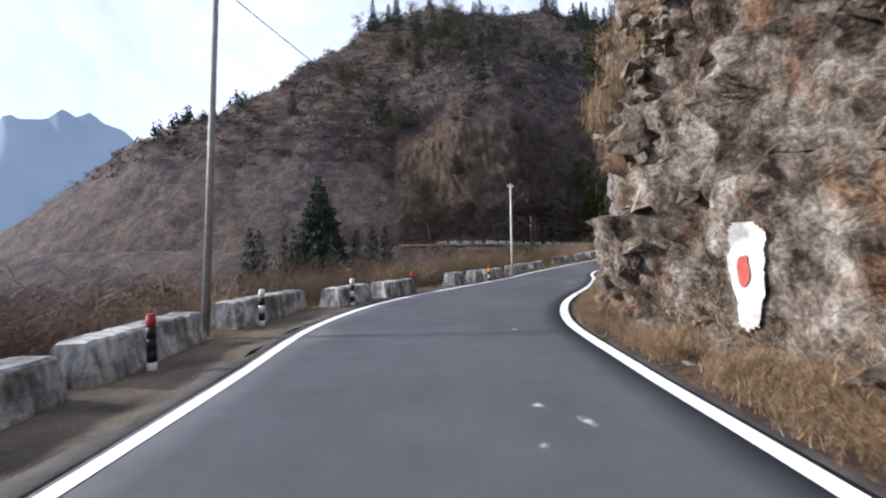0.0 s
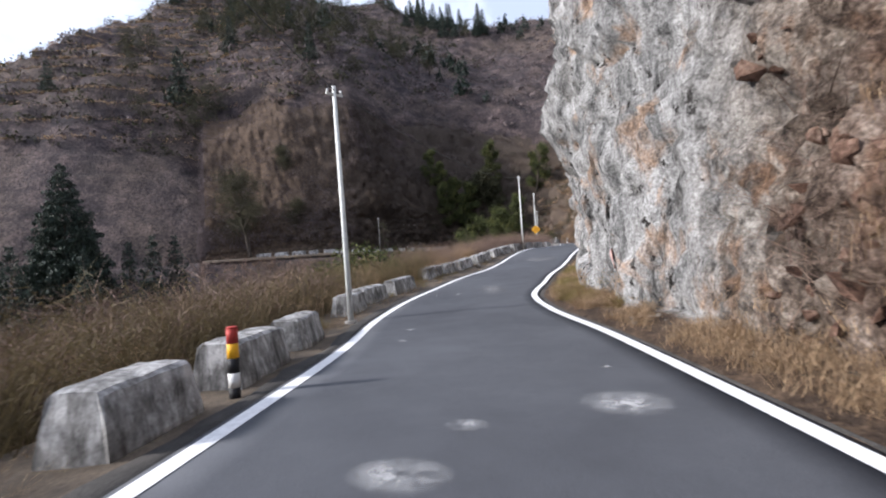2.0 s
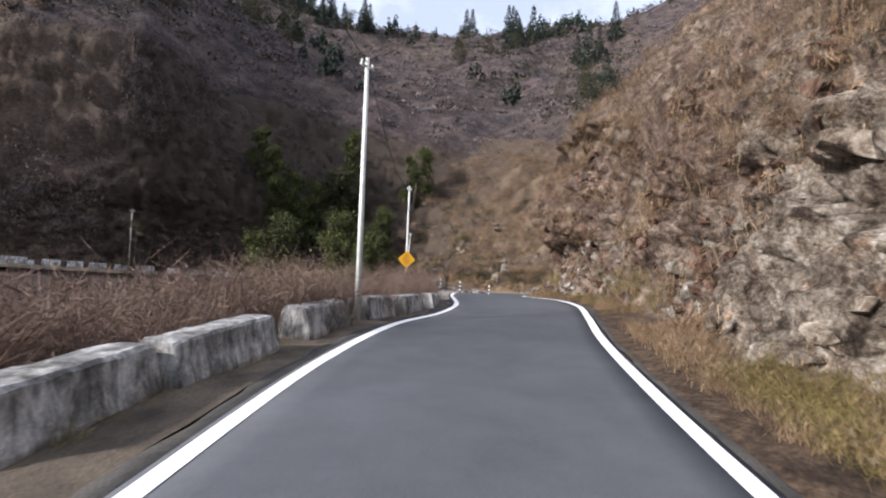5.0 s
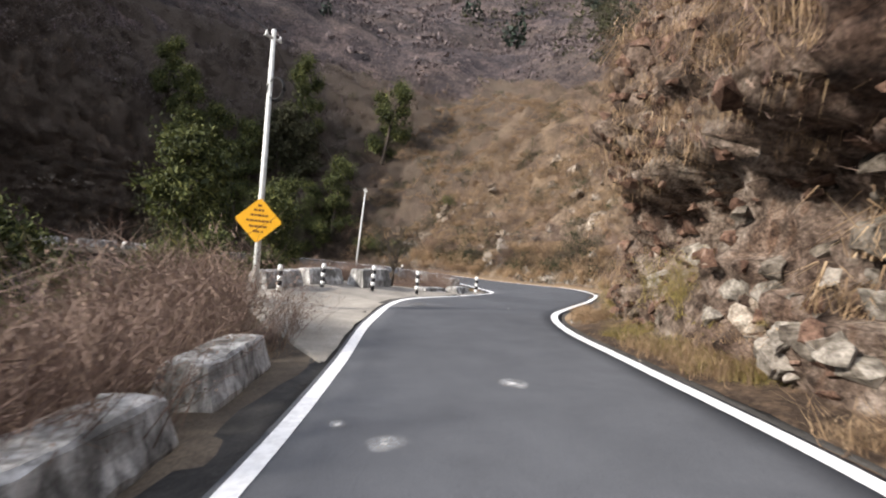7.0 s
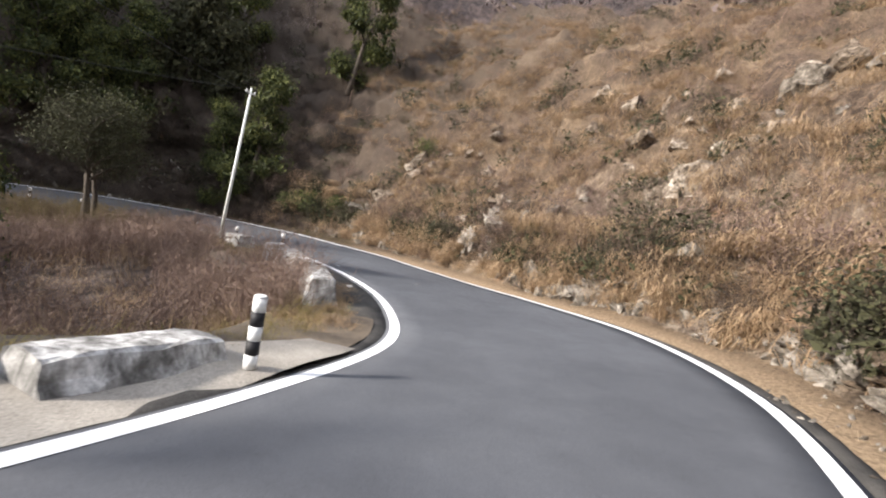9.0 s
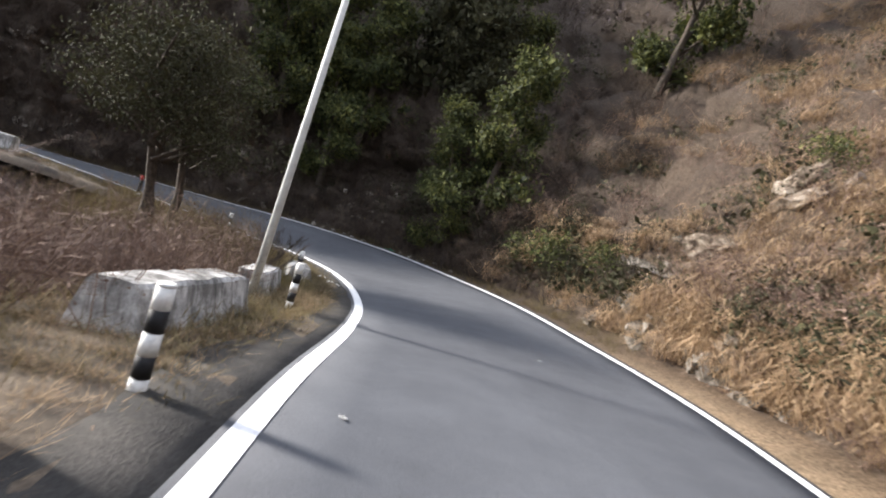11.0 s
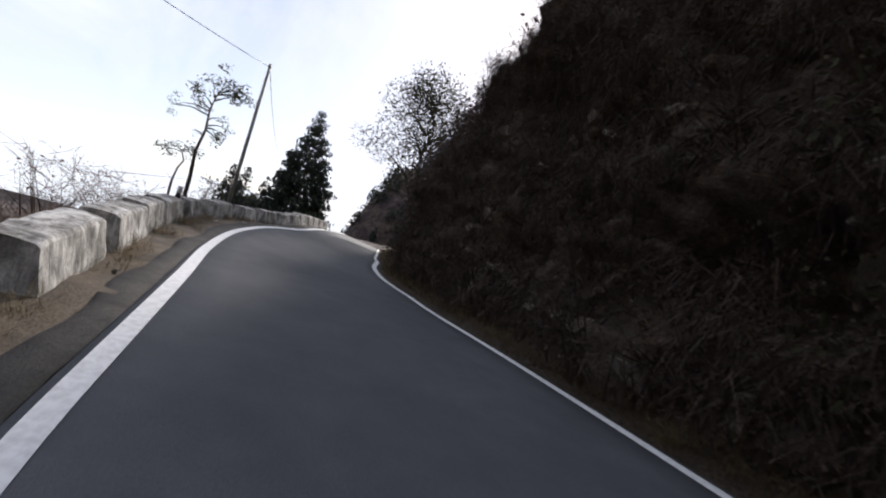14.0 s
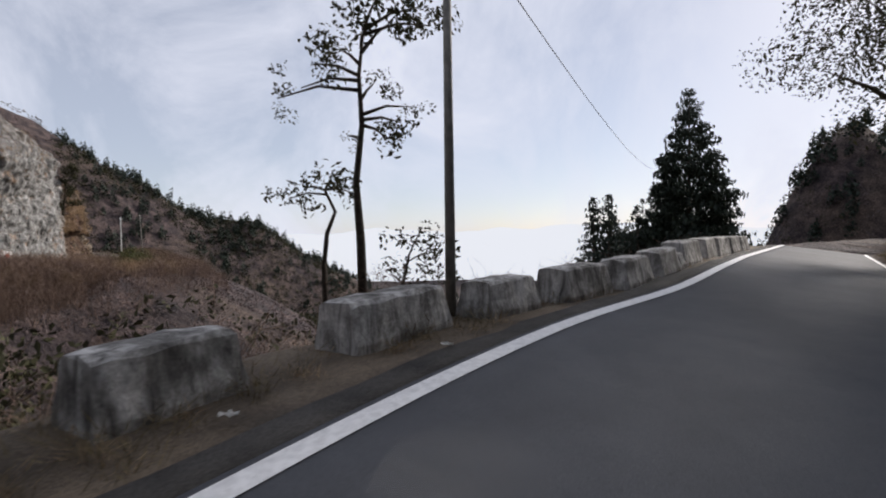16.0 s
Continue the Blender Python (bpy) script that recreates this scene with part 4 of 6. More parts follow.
def leaf_clump(leaves, rx, rz, size, rs, droop=0.0):
    """A loose clump of leaves with an uneven outline."""
    out = []
    for _ in range(leaves):
        d = rs.randn(3)
        d = d / np.linalg.norm(d) * (0.35 + 0.75 * rs.rand() ** 0.5)
        c = np.array([d[0] * rx, d[1] * rx, d[2] * rz + rz * 0.6])
        u = rs.randn(3)
        u = u / np.linalg.norm(u) * size * (0.6 + 0.8 * rs.rand())
        w = np.cross(u, rs.randn(3))
        w = w / (np.linalg.norm(w) + 1e-9) * size * 0.45
        u[2] -= droop * size
        out.append([c - u * 0.5 - w * 0.2, c + w, c + u])
        out.append([c - u * 0.5 - w * 0.2, c + u, c - w])
    return np.array(out)


rs = np.random.RandomState(3)
TUFTS = [tuft(22, 0.28, 0.26, 0.0048, rs) for _ in range(4)]
LONG_TUFTS = [tuft(24, 0.50, 0.48, 0.0058, rs) for _ in range(4)]
TWIGS = [twigs(8, 1.2, 0.85, 0.009, rs) for _ in range(4)]
SCRUB = [np.concatenate([twigs(4, 1.4, 1.1, 0.022, rs), leaf_clump(16, 0.9, 0.5, 0.06, rs)]) for _ in range(4)]
MID_SCRUB = [np.concatenate([twigs(2, 1.2, 1.0, 0.02, rs), leaf_clump(20, 0.9, 0.5, 0.12, rs)]) for _ in range(4)]
FAR_SCRUB = [leaf_clump(13, 0.95, 0.55, 0.3, rs) for _ in range(4)]
BIG_TWIGS = [twigs(17, 1.9, 1.25, 0.011, rs) for _ in range(4)]
LOW_TWIGS = [twigs(9, 0.5, 0.7, 0.005, rs) for _ in range(4)]
BUSHES = [leaf_clump(85, 0.75, 0.6, 0.11, rs) for _ in range(4)]


def on_bank(count, s0, s1, v0, v1):
    """Random places on the bank mesh."""
    a = RNG.rand(count) * (s1 - s0) + s0
    ia = np.clip(np.interp(a, BANK_S, np.arange(len(BANK_S))), 0, len(BANK_S) - 1.001)
    vb = v0 + (v1 - v0) * RNG.rand(count)
    ib = np.clip(np.interp(vb, BANK_V, np.arange(len(BANK_V))), 0, len(BANK_V) - 1.001)
    i, j = ia.astype(int), ib.astype(int)
    f, g = (ia - i)[:, None], (ib - j)[:, None]
    p = (BANK_P[i, j] * (1 - f) + BANK_P[i + 1, j] * f) * (1 - g) + (BANK_P[i, j + 1] * (1 - f) + BANK_P[i + 1, j + 1] * f) * g
    return p


def on_left(count, s0, s1, e0, e1):
    """Random places beside the left line; e metres outside it."""
    out = []
    ss, ee = RNG.rand(count) * (s1 - s0) + s0, e0 + (e1 - e0) * RNG.rand(count)
    i = np.clip(np.searchsorted(STATION, ss), 0, len(MID) - 1)
    xy = LEFT[i, :2] - OUT[i] * ee[:, None]
    idx, d = nearest(xy[:, 0], xy[:, 1])
    ok = d < -(HALF[idx] + e0 * 0.8)
    xy, ee, i = xy[ok], ee[ok], i[ok]
    z = np.where(ee < SHOULDER_AT[i], LEFT[i, 2] - 0.1, ground_height(xy[:, 0], xy[:, 1]) + 0.05)
    return np.c_[xy, z]


def some_scale(n, lo, hi):
    return lo + (hi - lo) * RNG.rand(n)


HANGING = [hanging(46, 0.36, 0.32, 0.0036, rs) for _ in range(4)]
THATCH = [mound(36, 0.30, 0.46, 0.0062, rs) for _ in range(4)]
THICKET = [np.concatenate([mound(60, 0.62, 0.85, 0.0065, rs), hanging(34, 0.5, 0.6, 0.0055, rs), twigs(4, 1.0, 0.9, 0.008, rs), leaf_clump(44, 0.75, 0.5, 0.034, rs, 0.8)]) for _ in range(4)]
CLOSE_SCRUB = [np.concatenate([twigs(7, 1.0, 0.9, 0.007, rs), leaf_clump(44, 0.85, 0.5, 0.040, rs)]) for _ in range(4)]
SMALL_BUSHES = [np.concatenate([leaf_clump(26, 0.5, 0.42, 0.15, rs), leaf_clump(150, 0.75, 0.6, 0.048, rs)]) for _ in range(4)]
WEEDY_SHRUB = [np.concatenate([twigs(15, 1.3, 0.85, 0.0065, rs), leaf_clump(46, 0.62, 0.5, 0.024, rs) + np.array([0, 0, 0.45])]) for _ in range(4)]


def bunched(p, scale, level, layer=0):
    """Keeps the places that fall in clumps."""
    return p[fbm(p[:, 0] * 1.0 + 17 * layer, p[:, 1] + 0.7 * p[:, 2] + 5 * layer, scale, 3) > level]


# grass at the foot of the bank and on its ledges
p = np.vstack([bunched(on_bank(2600, -4, 12, 0.2, 1.08), 0.9, -0.2, 4), bunched(on_bank(1500, 78, 87, 0.3, 1.02), 1.0, -0.1), bunched(on_bank(3400, -6, 34, 0.25, 1.05), 1.2, -0.15), bunched(on_bank(1800, 56, 78, 0.25, 1.06), 1.2, 0.0), bunched(on_bank(2000, 32, 56, 0.25, 1.04), 0.9, 0.1, 2)])
scattered("dry_grass", TUFTS, p, some_scale(len(p), 0.45, 1.25), STRAW, "tufts of dry straw-coloured grass at the foot of the rock", "grass", tilt=0.3)
p = np.vstack([bunched(on_bank(3200, 30, 57, 0.35, 1.03), 1.3, -0.1, 1), bunched(on_bank(700, 64, 77, 0.3, 1.08), 1.0, 0.1), bunched(on_bank(700, 12, 23, 0.45, 1.1), 1.0, 0.1)])
scattered("roadside_grass", TUFTS, p, some_scale(len(p), 0.35, 1.15), GREENGRASS, "yellow-green roadside grass under the cliff", "grass", tilt=0.3)
p = np.vstack([on_bank(1600, -6, 11, 1.6, 3), on_bank(3000, 10, 26, 1.42, 3), bunched(on_bank(900, 28, 47, 1.95, 3), 3, -0.1), on_bank(3600, 48, 80, 1.55, 3), bunched(on_bank(7000, 86, 120, 1.0, 3), 1.7, 0.0)])
p = bunched(p, 2.4, -0.12, 3)
scattered("bank_grass", LONG_TUFTS, p, some_scale(len(p), 0.5, 1.2), STRAW, "long dry grass over the bank and its ledges", "grass", tilt=0.4)
p = np.vstack([bunched(on_bank(700, -6, 11, 1.4, 2.2), 1.5, 0.1), bunched(on_bank(3600, 10.5, 25, 1.36, 1.9), 1.6, -0.35), bunched(on_bank(500, 10.5, 25, 1.05, 1.3), 1.2, 0.1), bunched(on_bank(200, 67, 81, 1.36, 2.0), 1.6, -0.1, 2), bunched(on_bank(400, 44, 58, 1.4, 2.2), 1.5, 0.1), bunched(on_bank(500, 58, 82, 1.33, 2.2), 1.5, -0.15)])
scattered("hanging_grass", HANGING, p, some_scale(len(p), 0.5, 1.25), STRAW, "dry tan grass hanging over the brow of the bank", "grass", tilt=0.1)
p = np.vstack([bunched(on_bank(3600, 82, 119, 1.02, 2.0), 1.6, 0.0, 4), bunched(on_bank(10500, 80, 119, 1.9, 2.85), 2.2, -0.15, 4), bunched(on_bank(900, 44, 76, 1.8, 3), 2.0, -0.1, 4), bunched(on_bank(500, 58, 82, 1.0, 1.9), 1.2, 0.15, 4), bunched(on_bank(500, 66, 76, 1.8, 2.6), 1.6, -0.1, 5), bunched(on_bank(800, 10, 25, 1.55, 2.4), 1.6, -0.3, 5)])
scattered("grass_mounds", THATCH, p, some_scale(len(p), 0.6, 1.7), STRAW, "matted mounds of dry tan grass on the sunny slope", "grass", tilt=0.25)
p = np.vstack([on_bank(300, 0, 30, 1.5, 3), on_bank(700, 46, 80, 1.45, 3), bunched(on_bank(1600, 80, 120, 1.25, 3), 3.0, -0.05)])
scattered("bank_brush", TWIGS, p, some_scale(len(p), 0.5, 1.4), TWIG, "leafless brown brush on the bank", "brush", tilt=0.35)
p = np.vstack([bunched(on_bank(400, 10, 26, 1.02, 1.5), 1.4, 0.1), bunched(on_bank(700, 58, 80, 1.0, 1.6), 1.3, 0.1), bunched(on_bank(900, 80, 120, 0.9, 3), 1.6, 0.0, 4)])
scattered("low_brush", LOW_TWIGS, p, some_scale(len(p), 0.5, 1.4), TWIG, "low tangled brown stems clinging to the bank", "brush", tilt=0.6)
# the brush colour itself holds the shade of this stretch
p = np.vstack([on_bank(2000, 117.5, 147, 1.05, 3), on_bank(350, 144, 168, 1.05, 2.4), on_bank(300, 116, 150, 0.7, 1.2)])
scattered("shaded_brush", SCRUB, p, some_scale(len(p), 0.35, 1.0), DARK_SHADED_TWIG, "tangled brown brush hanging on the shaded bank", "brush", tilt=0.4)
p = on_bank(2200, 112, 172, 0.25, 1.3)
scattered("shaded_grass", TUFTS, p, some_scale(len(p), 0.5, 1.2), WEED, "withered grass along the foot of the shaded bank", "grass", tilt=0.3)

# same darkened twigs: shade painted into the thicket
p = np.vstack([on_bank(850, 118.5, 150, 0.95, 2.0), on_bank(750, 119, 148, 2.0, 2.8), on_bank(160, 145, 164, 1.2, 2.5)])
scattered("thicket", THICKET, p, some_scale(len(p), 0.45, 1.15), DARK_SHADED_TWIG, "dense dark thicket of withered brush on the shaded bank", "brush", tilt=0.3)
p = np.vstack([bunched(on_bank(2600, 78, 122, 1.75, 3), 3.0, -0.05, 2), bunched(on_bank(500, -6, 60, 2.2, 3), 3.5, 0)])
scattered("slope_bushes", CLOSE_SCRUB, p, some_scale(len(p), 0.5, 1.5), TWIG, "brown leafless bushes dotted over the slope", "brush", tilt=0.2)

p = np.vstack([bunched(on_bank(2300, 80, 124, 1.3, 3), 2.0, 0.08, 1), on_bank(160, 112, 134, 1.1, 2.4)])
scattered("slope_shrubs", SMALL_BUSHES, p, some_scale(len(p), 0.35, 1.25), LEAF_DARK, "small dull green shrubs on the slope over the bend", "shrubs", tilt=0.15)

p = np.vstack([on_bank(2200, 150, 199, 1.3, 3), on_bank(1300, 122, 150, 2.25, 3)])
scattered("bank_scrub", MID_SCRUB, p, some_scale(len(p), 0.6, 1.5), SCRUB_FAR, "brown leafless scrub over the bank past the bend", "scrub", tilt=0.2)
# upper scrub in the darkened twig colour, shade included
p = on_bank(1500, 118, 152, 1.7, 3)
scattered("bank_scrub", CLOSE_SCRUB, p, some_scale(len(p), 0.5, 1.4), DARK_SHADED_TWIG, "dark brown scrub over the upper part of the shaded bank", "scrub", tilt=0.2)

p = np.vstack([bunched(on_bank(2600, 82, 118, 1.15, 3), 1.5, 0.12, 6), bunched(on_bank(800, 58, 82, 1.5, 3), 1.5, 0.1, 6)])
scattered("dark_bushes", CLOSE_SCRUB, p, some_scale(len(p), 0.4, 1.1), DARK_SHADED_TWIG, "small dark brown bushes in clumps on the sunny slope", "brush", tilt=0.2)

# shoulder and slope on the valley side
p = np.vstack([bunched(on_left(2600, -8, 62, 0.75, 2.6), 1.1, 0.0), bunched(on_left(2200, 36, 62, 1.4, 4.5), 1.2, -0.1), bunched(on_left(900, 60, 76, 0.9, 3.0), 1.0, -0.1), bunched(on_left(3400, 91, 112, 0.75, 3.6), 0.9, -0.2), bunched(on_left(2400, 92, 113, 0.6, 2.4), 0.7, -0.1, 2), bunched(on_left(2000, 130, 170, 0.7, 2.6), 1.0, 0.05)])
scattered("shoulder_grass", TUFTS, p, some_scale(len(p), 0.3, 0.95), STRAW, "dry grass and weeds on the road shoulder", "grass", tilt=0.35)
p = np.vstack([on_left(3000, 104, 132, 0.55, 4.0), on_left(1700, 116, 134, 1.0, 4.0), bunched(on_left(700, 130, 150, 0.6, 2.4), 1.0, 0)])
scattered("bend_weeds", TUFTS, p, some_scale(len(p), 0.5, 1.5), WEED, "dull brown and olive weeds thick on the inside of the bend", "weeds", tilt=0.35)
p = np.vstack([bunched(on_left(1500, 30, 60, 1.0, 4.2), 1.2, 0.0), on_left(260, 8, 16, 1.2, 2.8), on_left(360, 86, 96, 1.0, 3.5), bunched(on_left(1800, 106, 132, 0.7, 3.4), 1.2, -0.15)])
scattered("green_weeds", TUFTS, p, some_scale(len(p), 0.5, 1.2), GREENGRASS, "yellowing green weeds round the parapet blocks", "weeds", tilt=0.3)
p = np.vstack([on_left(1400, -10, 62, 3.2, 13), on_left(1000, 54, 78, 2.2, 9), on_left(700, 78, 100, 6.3, 14), on_left(900, 104, 130, 2.6, 8), on_left(500, 132, 175, 3.0, 8)])
scattered("valley_brush", TWIGS, p, some_scale(len(p), 0.55, 1.35), TWIG, "leafless pinkish-brown brush beyond the parapet", "brush")
p = np.vstack([bunched(on_left(2600, -10, 64, 2.7, 10), 4.0, -0.1), bunched(on_left(700, 58, 76, 2.3, 7), 3.0, -0.2)])
scattered("tall_brush", BIG_TWIGS, p, some_scale(len(p), 0.6, 1.15), TWIG, "tall leafless brown shrubs crowding behind the parapet", "brush")
p = np.vstack([bunched(on_left(900, 14, 46, 2.0, 5.5), 1.6, -0.25), bunched(on_left(300, 112, 130, 2.6, 6.5), 1.6, -0.1), bunched(on_left(240, -6, 14, 2.4, 5.5), 1.6, -0.1)])
scattered("weedy_shrubs", WEEDY_SHRUB, p, some_scale(len(p), 0.7, 1.5), WEED, "olive-brown weedy shrubs close behind the parapet", "brush")
p = np.vstack([on_bank(9, 75.2, 76.8, 1.02, 1.1), on_bank(12, 62, 66, 1.0, 1.12), on_bank(6, 78.2, 80.2, 0.9, 1.05)])
scattered("green_shrubs", WEEDY_SHRUB, p, some_scale(len(p), 0.45, 0.9), GREENGRASS, "yellow-green leafy shrubs against the foot of the rock", "shrubs", tilt=0.3)
p = bunched(on_left(360, 16, 46, 1.9, 4.0), 1.3, 0.0, 3)
scattered("golden_weeds", WEEDY_SHRUB, p, some_scale(len(p), 0.45, 1.0), STRAW, "golden dry weeds among the parapet blocks", "weeds")
p = np.vstack([bunched(on_left(260, 57, 76, 1.0, 2.4), 1.2, -0.1), bunched(on_left(420, 55, 75, 1.5, 4.5), 1.4, -0.2), bunched(on_left(260, 88, 110, 1.6, 4.5), 1.4, -0.1)])
scattered("brown_shrubs", WEEDY_SHRUB, p, some_scale(len(p), 0.6, 1.3), TWIG, "pinkish-brown dry shrubs close behind the parapet", "brush")
p = np.vstack([bunched(on_left(1700, 4, 64, 2.6, 9), 3.0, 0.0, 5), bunched(on_left(300, 58, 76, 2.2, 6), 2.0, 0.0)])
scattered("straw_shrubs", BIG_TWIGS, p, some_scale(len(p), 0.45, 0.95), STRAW, "straw-coloured shrubs and tall weeds behind the parapet", "brush")
p = np.vstack([on_left(1900, -10, 100, 2.6, 8), on_left(900, 98, 170, 3.0, 8)])
scattered("valley_grass", LONG_TUFTS, p, some_scale(len(p), 0.6, 1.3), STRAW, "long dry grass falling away to the valley", "grass")


def over_land(count, x0, x1, y0, y1, e_least):
    x, y = x0 + (x1 - x0) * RNG.rand(count), y0 + (y1 - y0) * RNG.rand(count)
    i, d = nearest(x, y)
    e = np.abs(d) - HALF[i]
    ok = np.where(d > 0, e > 20, e > e_least)
    x, y = x[ok], y[ok]
    return np.c_[x, y, ground_height(x, y) - 0.1]


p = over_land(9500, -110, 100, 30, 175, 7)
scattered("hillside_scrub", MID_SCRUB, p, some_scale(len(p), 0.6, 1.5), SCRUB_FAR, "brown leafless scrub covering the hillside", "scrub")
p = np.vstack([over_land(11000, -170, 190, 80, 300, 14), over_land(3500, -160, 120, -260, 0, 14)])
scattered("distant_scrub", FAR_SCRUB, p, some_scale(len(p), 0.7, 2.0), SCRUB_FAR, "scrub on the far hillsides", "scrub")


p = over_land(26000, -150, 8, 108, 250, 14)
lip = p[:, 2] / 4.2 % 1
p = p[((lip > 0.86) | (lip < 0.06)) & (fbm(p[:, 0], p[:, 1], 40, 3) > -0.35)]
scattered("terrace_grass", FAR_SCRUB, p, np.c_[some_scale(len(p), 0.7, 1.3), some_scale(len(p), 0.7, 1.3), some_scale(len(p), 0.35, 0.7)], STRAW, "pale dry grass along the lips of old hillside terraces", "grass")
# scrub laid thick and dark to stand in for shade on these slopes
p = over_land(15000, -150, 6, -190, 60, 24)
p = p[(fbm(p[:, 0], p[:, 1], 34, 3) > -0.45)]
scattered("dark_scrub", FAR_SCRUB, p, some_scale(len(p), 0.9, 2.2), LEAF_DARK, "dark scrub added to deepen the shaded slopes below the spur", "scrub")
p = over_land(16000, -170, 190, 50, 300, 12)
p = p[(fbm(p[:, 0], p[:, 1], 34, 3) > 0.12)]
scattered("dark_scrub", FAR_SCRUB, p, some_scale(len(p), 0.7, 1.9), LEAF_DARK, "dark evergreen scrub in patches on the hillsides", "scrub")


# ---------------------------------------------------------------- trees
def leaf_mesh(name, clumps, template, material):
    """Leaves of one crown: rows of x, y, z, size."""
    v = []
    for k, (x, y, z, s) in enumerate(clumps):
        t = template[k % len(template)].reshape(-1, 3) * s
        a = rs.rand() * 6.283
        c, n = math.cos(a), math.sin(a)
        v.append(np.stack([t[:, 0] * c - t[:, 1] * n + x, t[:, 0] * n + t[:, 1] * c + y, t[:, 2] + z], -1))
    v = np.vstack(v)
    return mesh_from(name, v, np.arange(len(v)).reshape(-1, 3), material)


LEAVES = [np.concatenate([leaf_clump(14, 0.5, 0.45, 0.36, rs), leaf_clump(80, 0.95, 0.85, 0.125, rs, 0.5)]) for _ in range(5)]
SPRAYS = [leaf_clump(34, 0.62, 0.24, 0.2, rs, 0.6) for _ in range(4)]
FINE_LEAVES = [leaf_clump(230, 0.8, 0.6, 0.055, rs, 0.3) for _ in range(4)]
FAR_SPRAYS = [leaf_clump(13, 0.66, 0.26, 0.36, rs, 0.6) for _ in range(4)]
FAR_LEAVES = [leaf_clump(70, 0.8, 0.6, 0.14, rs, 0.3) for _ in range(4)]


def broad_tree(height, spread, clumps, leaf, seed, low=0.3, stems=1, label="", foliage=None, puff=1.0, loose=0.17):
    """Trunk with limbs, and a crown of leaf clumps on the limbs' ends."""
    r = np.random.RandomState(seed)
    tree = thing("tree", label, "tree")
    trunk, tips = bmesh.new(), []
    for k in range(stems):
        lean = r.randn(2) * 0.10 * height
        pts = [Vector((0.35 * k, 0.2 * k, -0.5))]
        for j in range(1, 7):
            f = j / 6
            pts.append(Vector((0.35 * k + lean[0] * f + r.randn() * 0.03 * height * f, 0.2 * k + lean[1] * f + r.randn() * 0.03 * height * f, height * 0.86 * f)))
        add_bm(trunk, bm_tube(pts, 0.022 * height + 0.03, 0.02))
        tips.append(pts[-1])
        for j in range(9):
            f = low + (0.95 - low) * j / 8
            base = pts[0].lerp(pts[-1], f)
            a = j * 2.4 + r.rand()
            reach = spread * (1.05 - 0.55 * f) * (0.6 + 0.5 * r.rand())
            tip = base + Vector((math.cos(a) * reach, math.sin(a) * reach, height * 0.07 + reach * 0.35))
            add_bm(trunk, bm_tube([base, base.lerp(tip, 0.5) + Vector((0, 0, 0.08 * reach)), tip], 0.008 * height + 0.015, 0.012, 5))
            tips += [tip, base.lerp(tip, 0.62)]
    part("trunk", trunk, BARK, tree)
    rows = []
    for k in range(clumps):
        t = tips[k % len(tips)]
        j = r.randn(3) * spread * loose
        rows.append((t.x + j[0], t.y + j[1], t.z + j[2] * 0.8 - 0.2, spread * puff * (0.30 + 0.28 * r.rand())))
    crown = new("crown", leaf_mesh("crown", rows, foliage or LEAVES, leaf))
    crown.parent = tree
    return tree


def conifer(height, spread, seed, label, leaf=None, thin=9.0, sprays=None):
    """A spruce: straight trunk and tiers of drooping sprays."""
    r = np.random.RandomState(seed)
    tree = thing("conifer", label, "tree")
    trunk = bm_tube([(0, 0, -0.6), (0, 0, height * 0.5), (0.05, 0, height)], 0.016 * height + 0.04, 0.02)
    part("trunk", trunk, BARK, tree)
    rows = []
    tiers = int(height * 2.2)
    for k in range(tiers):
        f = k / (tiers - 1)
        z, reach = height * (0.06 + 0.93 * f), spread * (1 - f) ** 0.85 * (0.8 + 0.35 * r.rand()) + 0.15
        n = max(4, int(reach * thin))
        for j in range(n):
            a = 6.283 * j / n + r.rand() * 0.8
            q = reach * (0.35 + 0.65 * r.rand() ** 0.6)
            rows.append((math.cos(a) * q, math.sin(a) * q, z - q * 0.28 + r.randn() * 0.12, (0.55 + 0.55 * r.rand()) * (0.5 + 0.5 * (1 - f)) * min(1.6, 0.5 + spread * 0.28)))
    crown = new("crown", leaf_mesh("crown", rows, sprays or SPRAYS, leaf or NEEDLE))
    crown.parent = tree
    return tree


def surface_z(x, y):
    i, d = nearest(np.array([x]), np.array([y]))
    e = abs(d[0]) - HALF[i[0]]
    if d[0] > 0 and e < 24:
        return float(RIGHT[i[0], 2] + bank_height(i, np.array([e]))[0])
    return float(ground_height(np.array([x]), np.array([y]))[0])


def plant(tree, spots, group):
    """Puts a tree at the first spot and copies at the rest: x, y, scale, turn."""
    for k, (x, y, s, a, *z) in enumerate(spots):
        m = Matrix.Translation((x, y, z[0] if z else surface_z(x, y) - 0.1)) @ Matrix.Rotation(a, 4, "Z")
        if k == 0:
            ob = tree
        else:
            ob = copy_thing(tree, m)
        ob.matrix_basis = m @ Matrix.Scale(s, 4)
        tagged(ob, group=group)


EVERGREEN = broad_tree(8.5, 2.3, 120, LEAF, 11, 0.04, 1, "tall bushy evergreen tree beside the road", None, 0.78, 0.15)
plant(EVERGREEN, [(21.6, 66.7, 0.55, 0.3, -0.6), (24.6, 75.5, 0.85, 1.7), (27.0, 84.5, 1.0, 2.2), (34.0, 110.0, 0.9, 3.6)]
      + [(*(at_station(s, float(np.interp(s, STATION, HALF)) + e)[0][:2]), k, s) for s, e, k in ((123.4, 9.0, 1.0), (119.5, 9.5, 1.1), (130.5, 7.0, 0.8))], "evergreens in the bend")
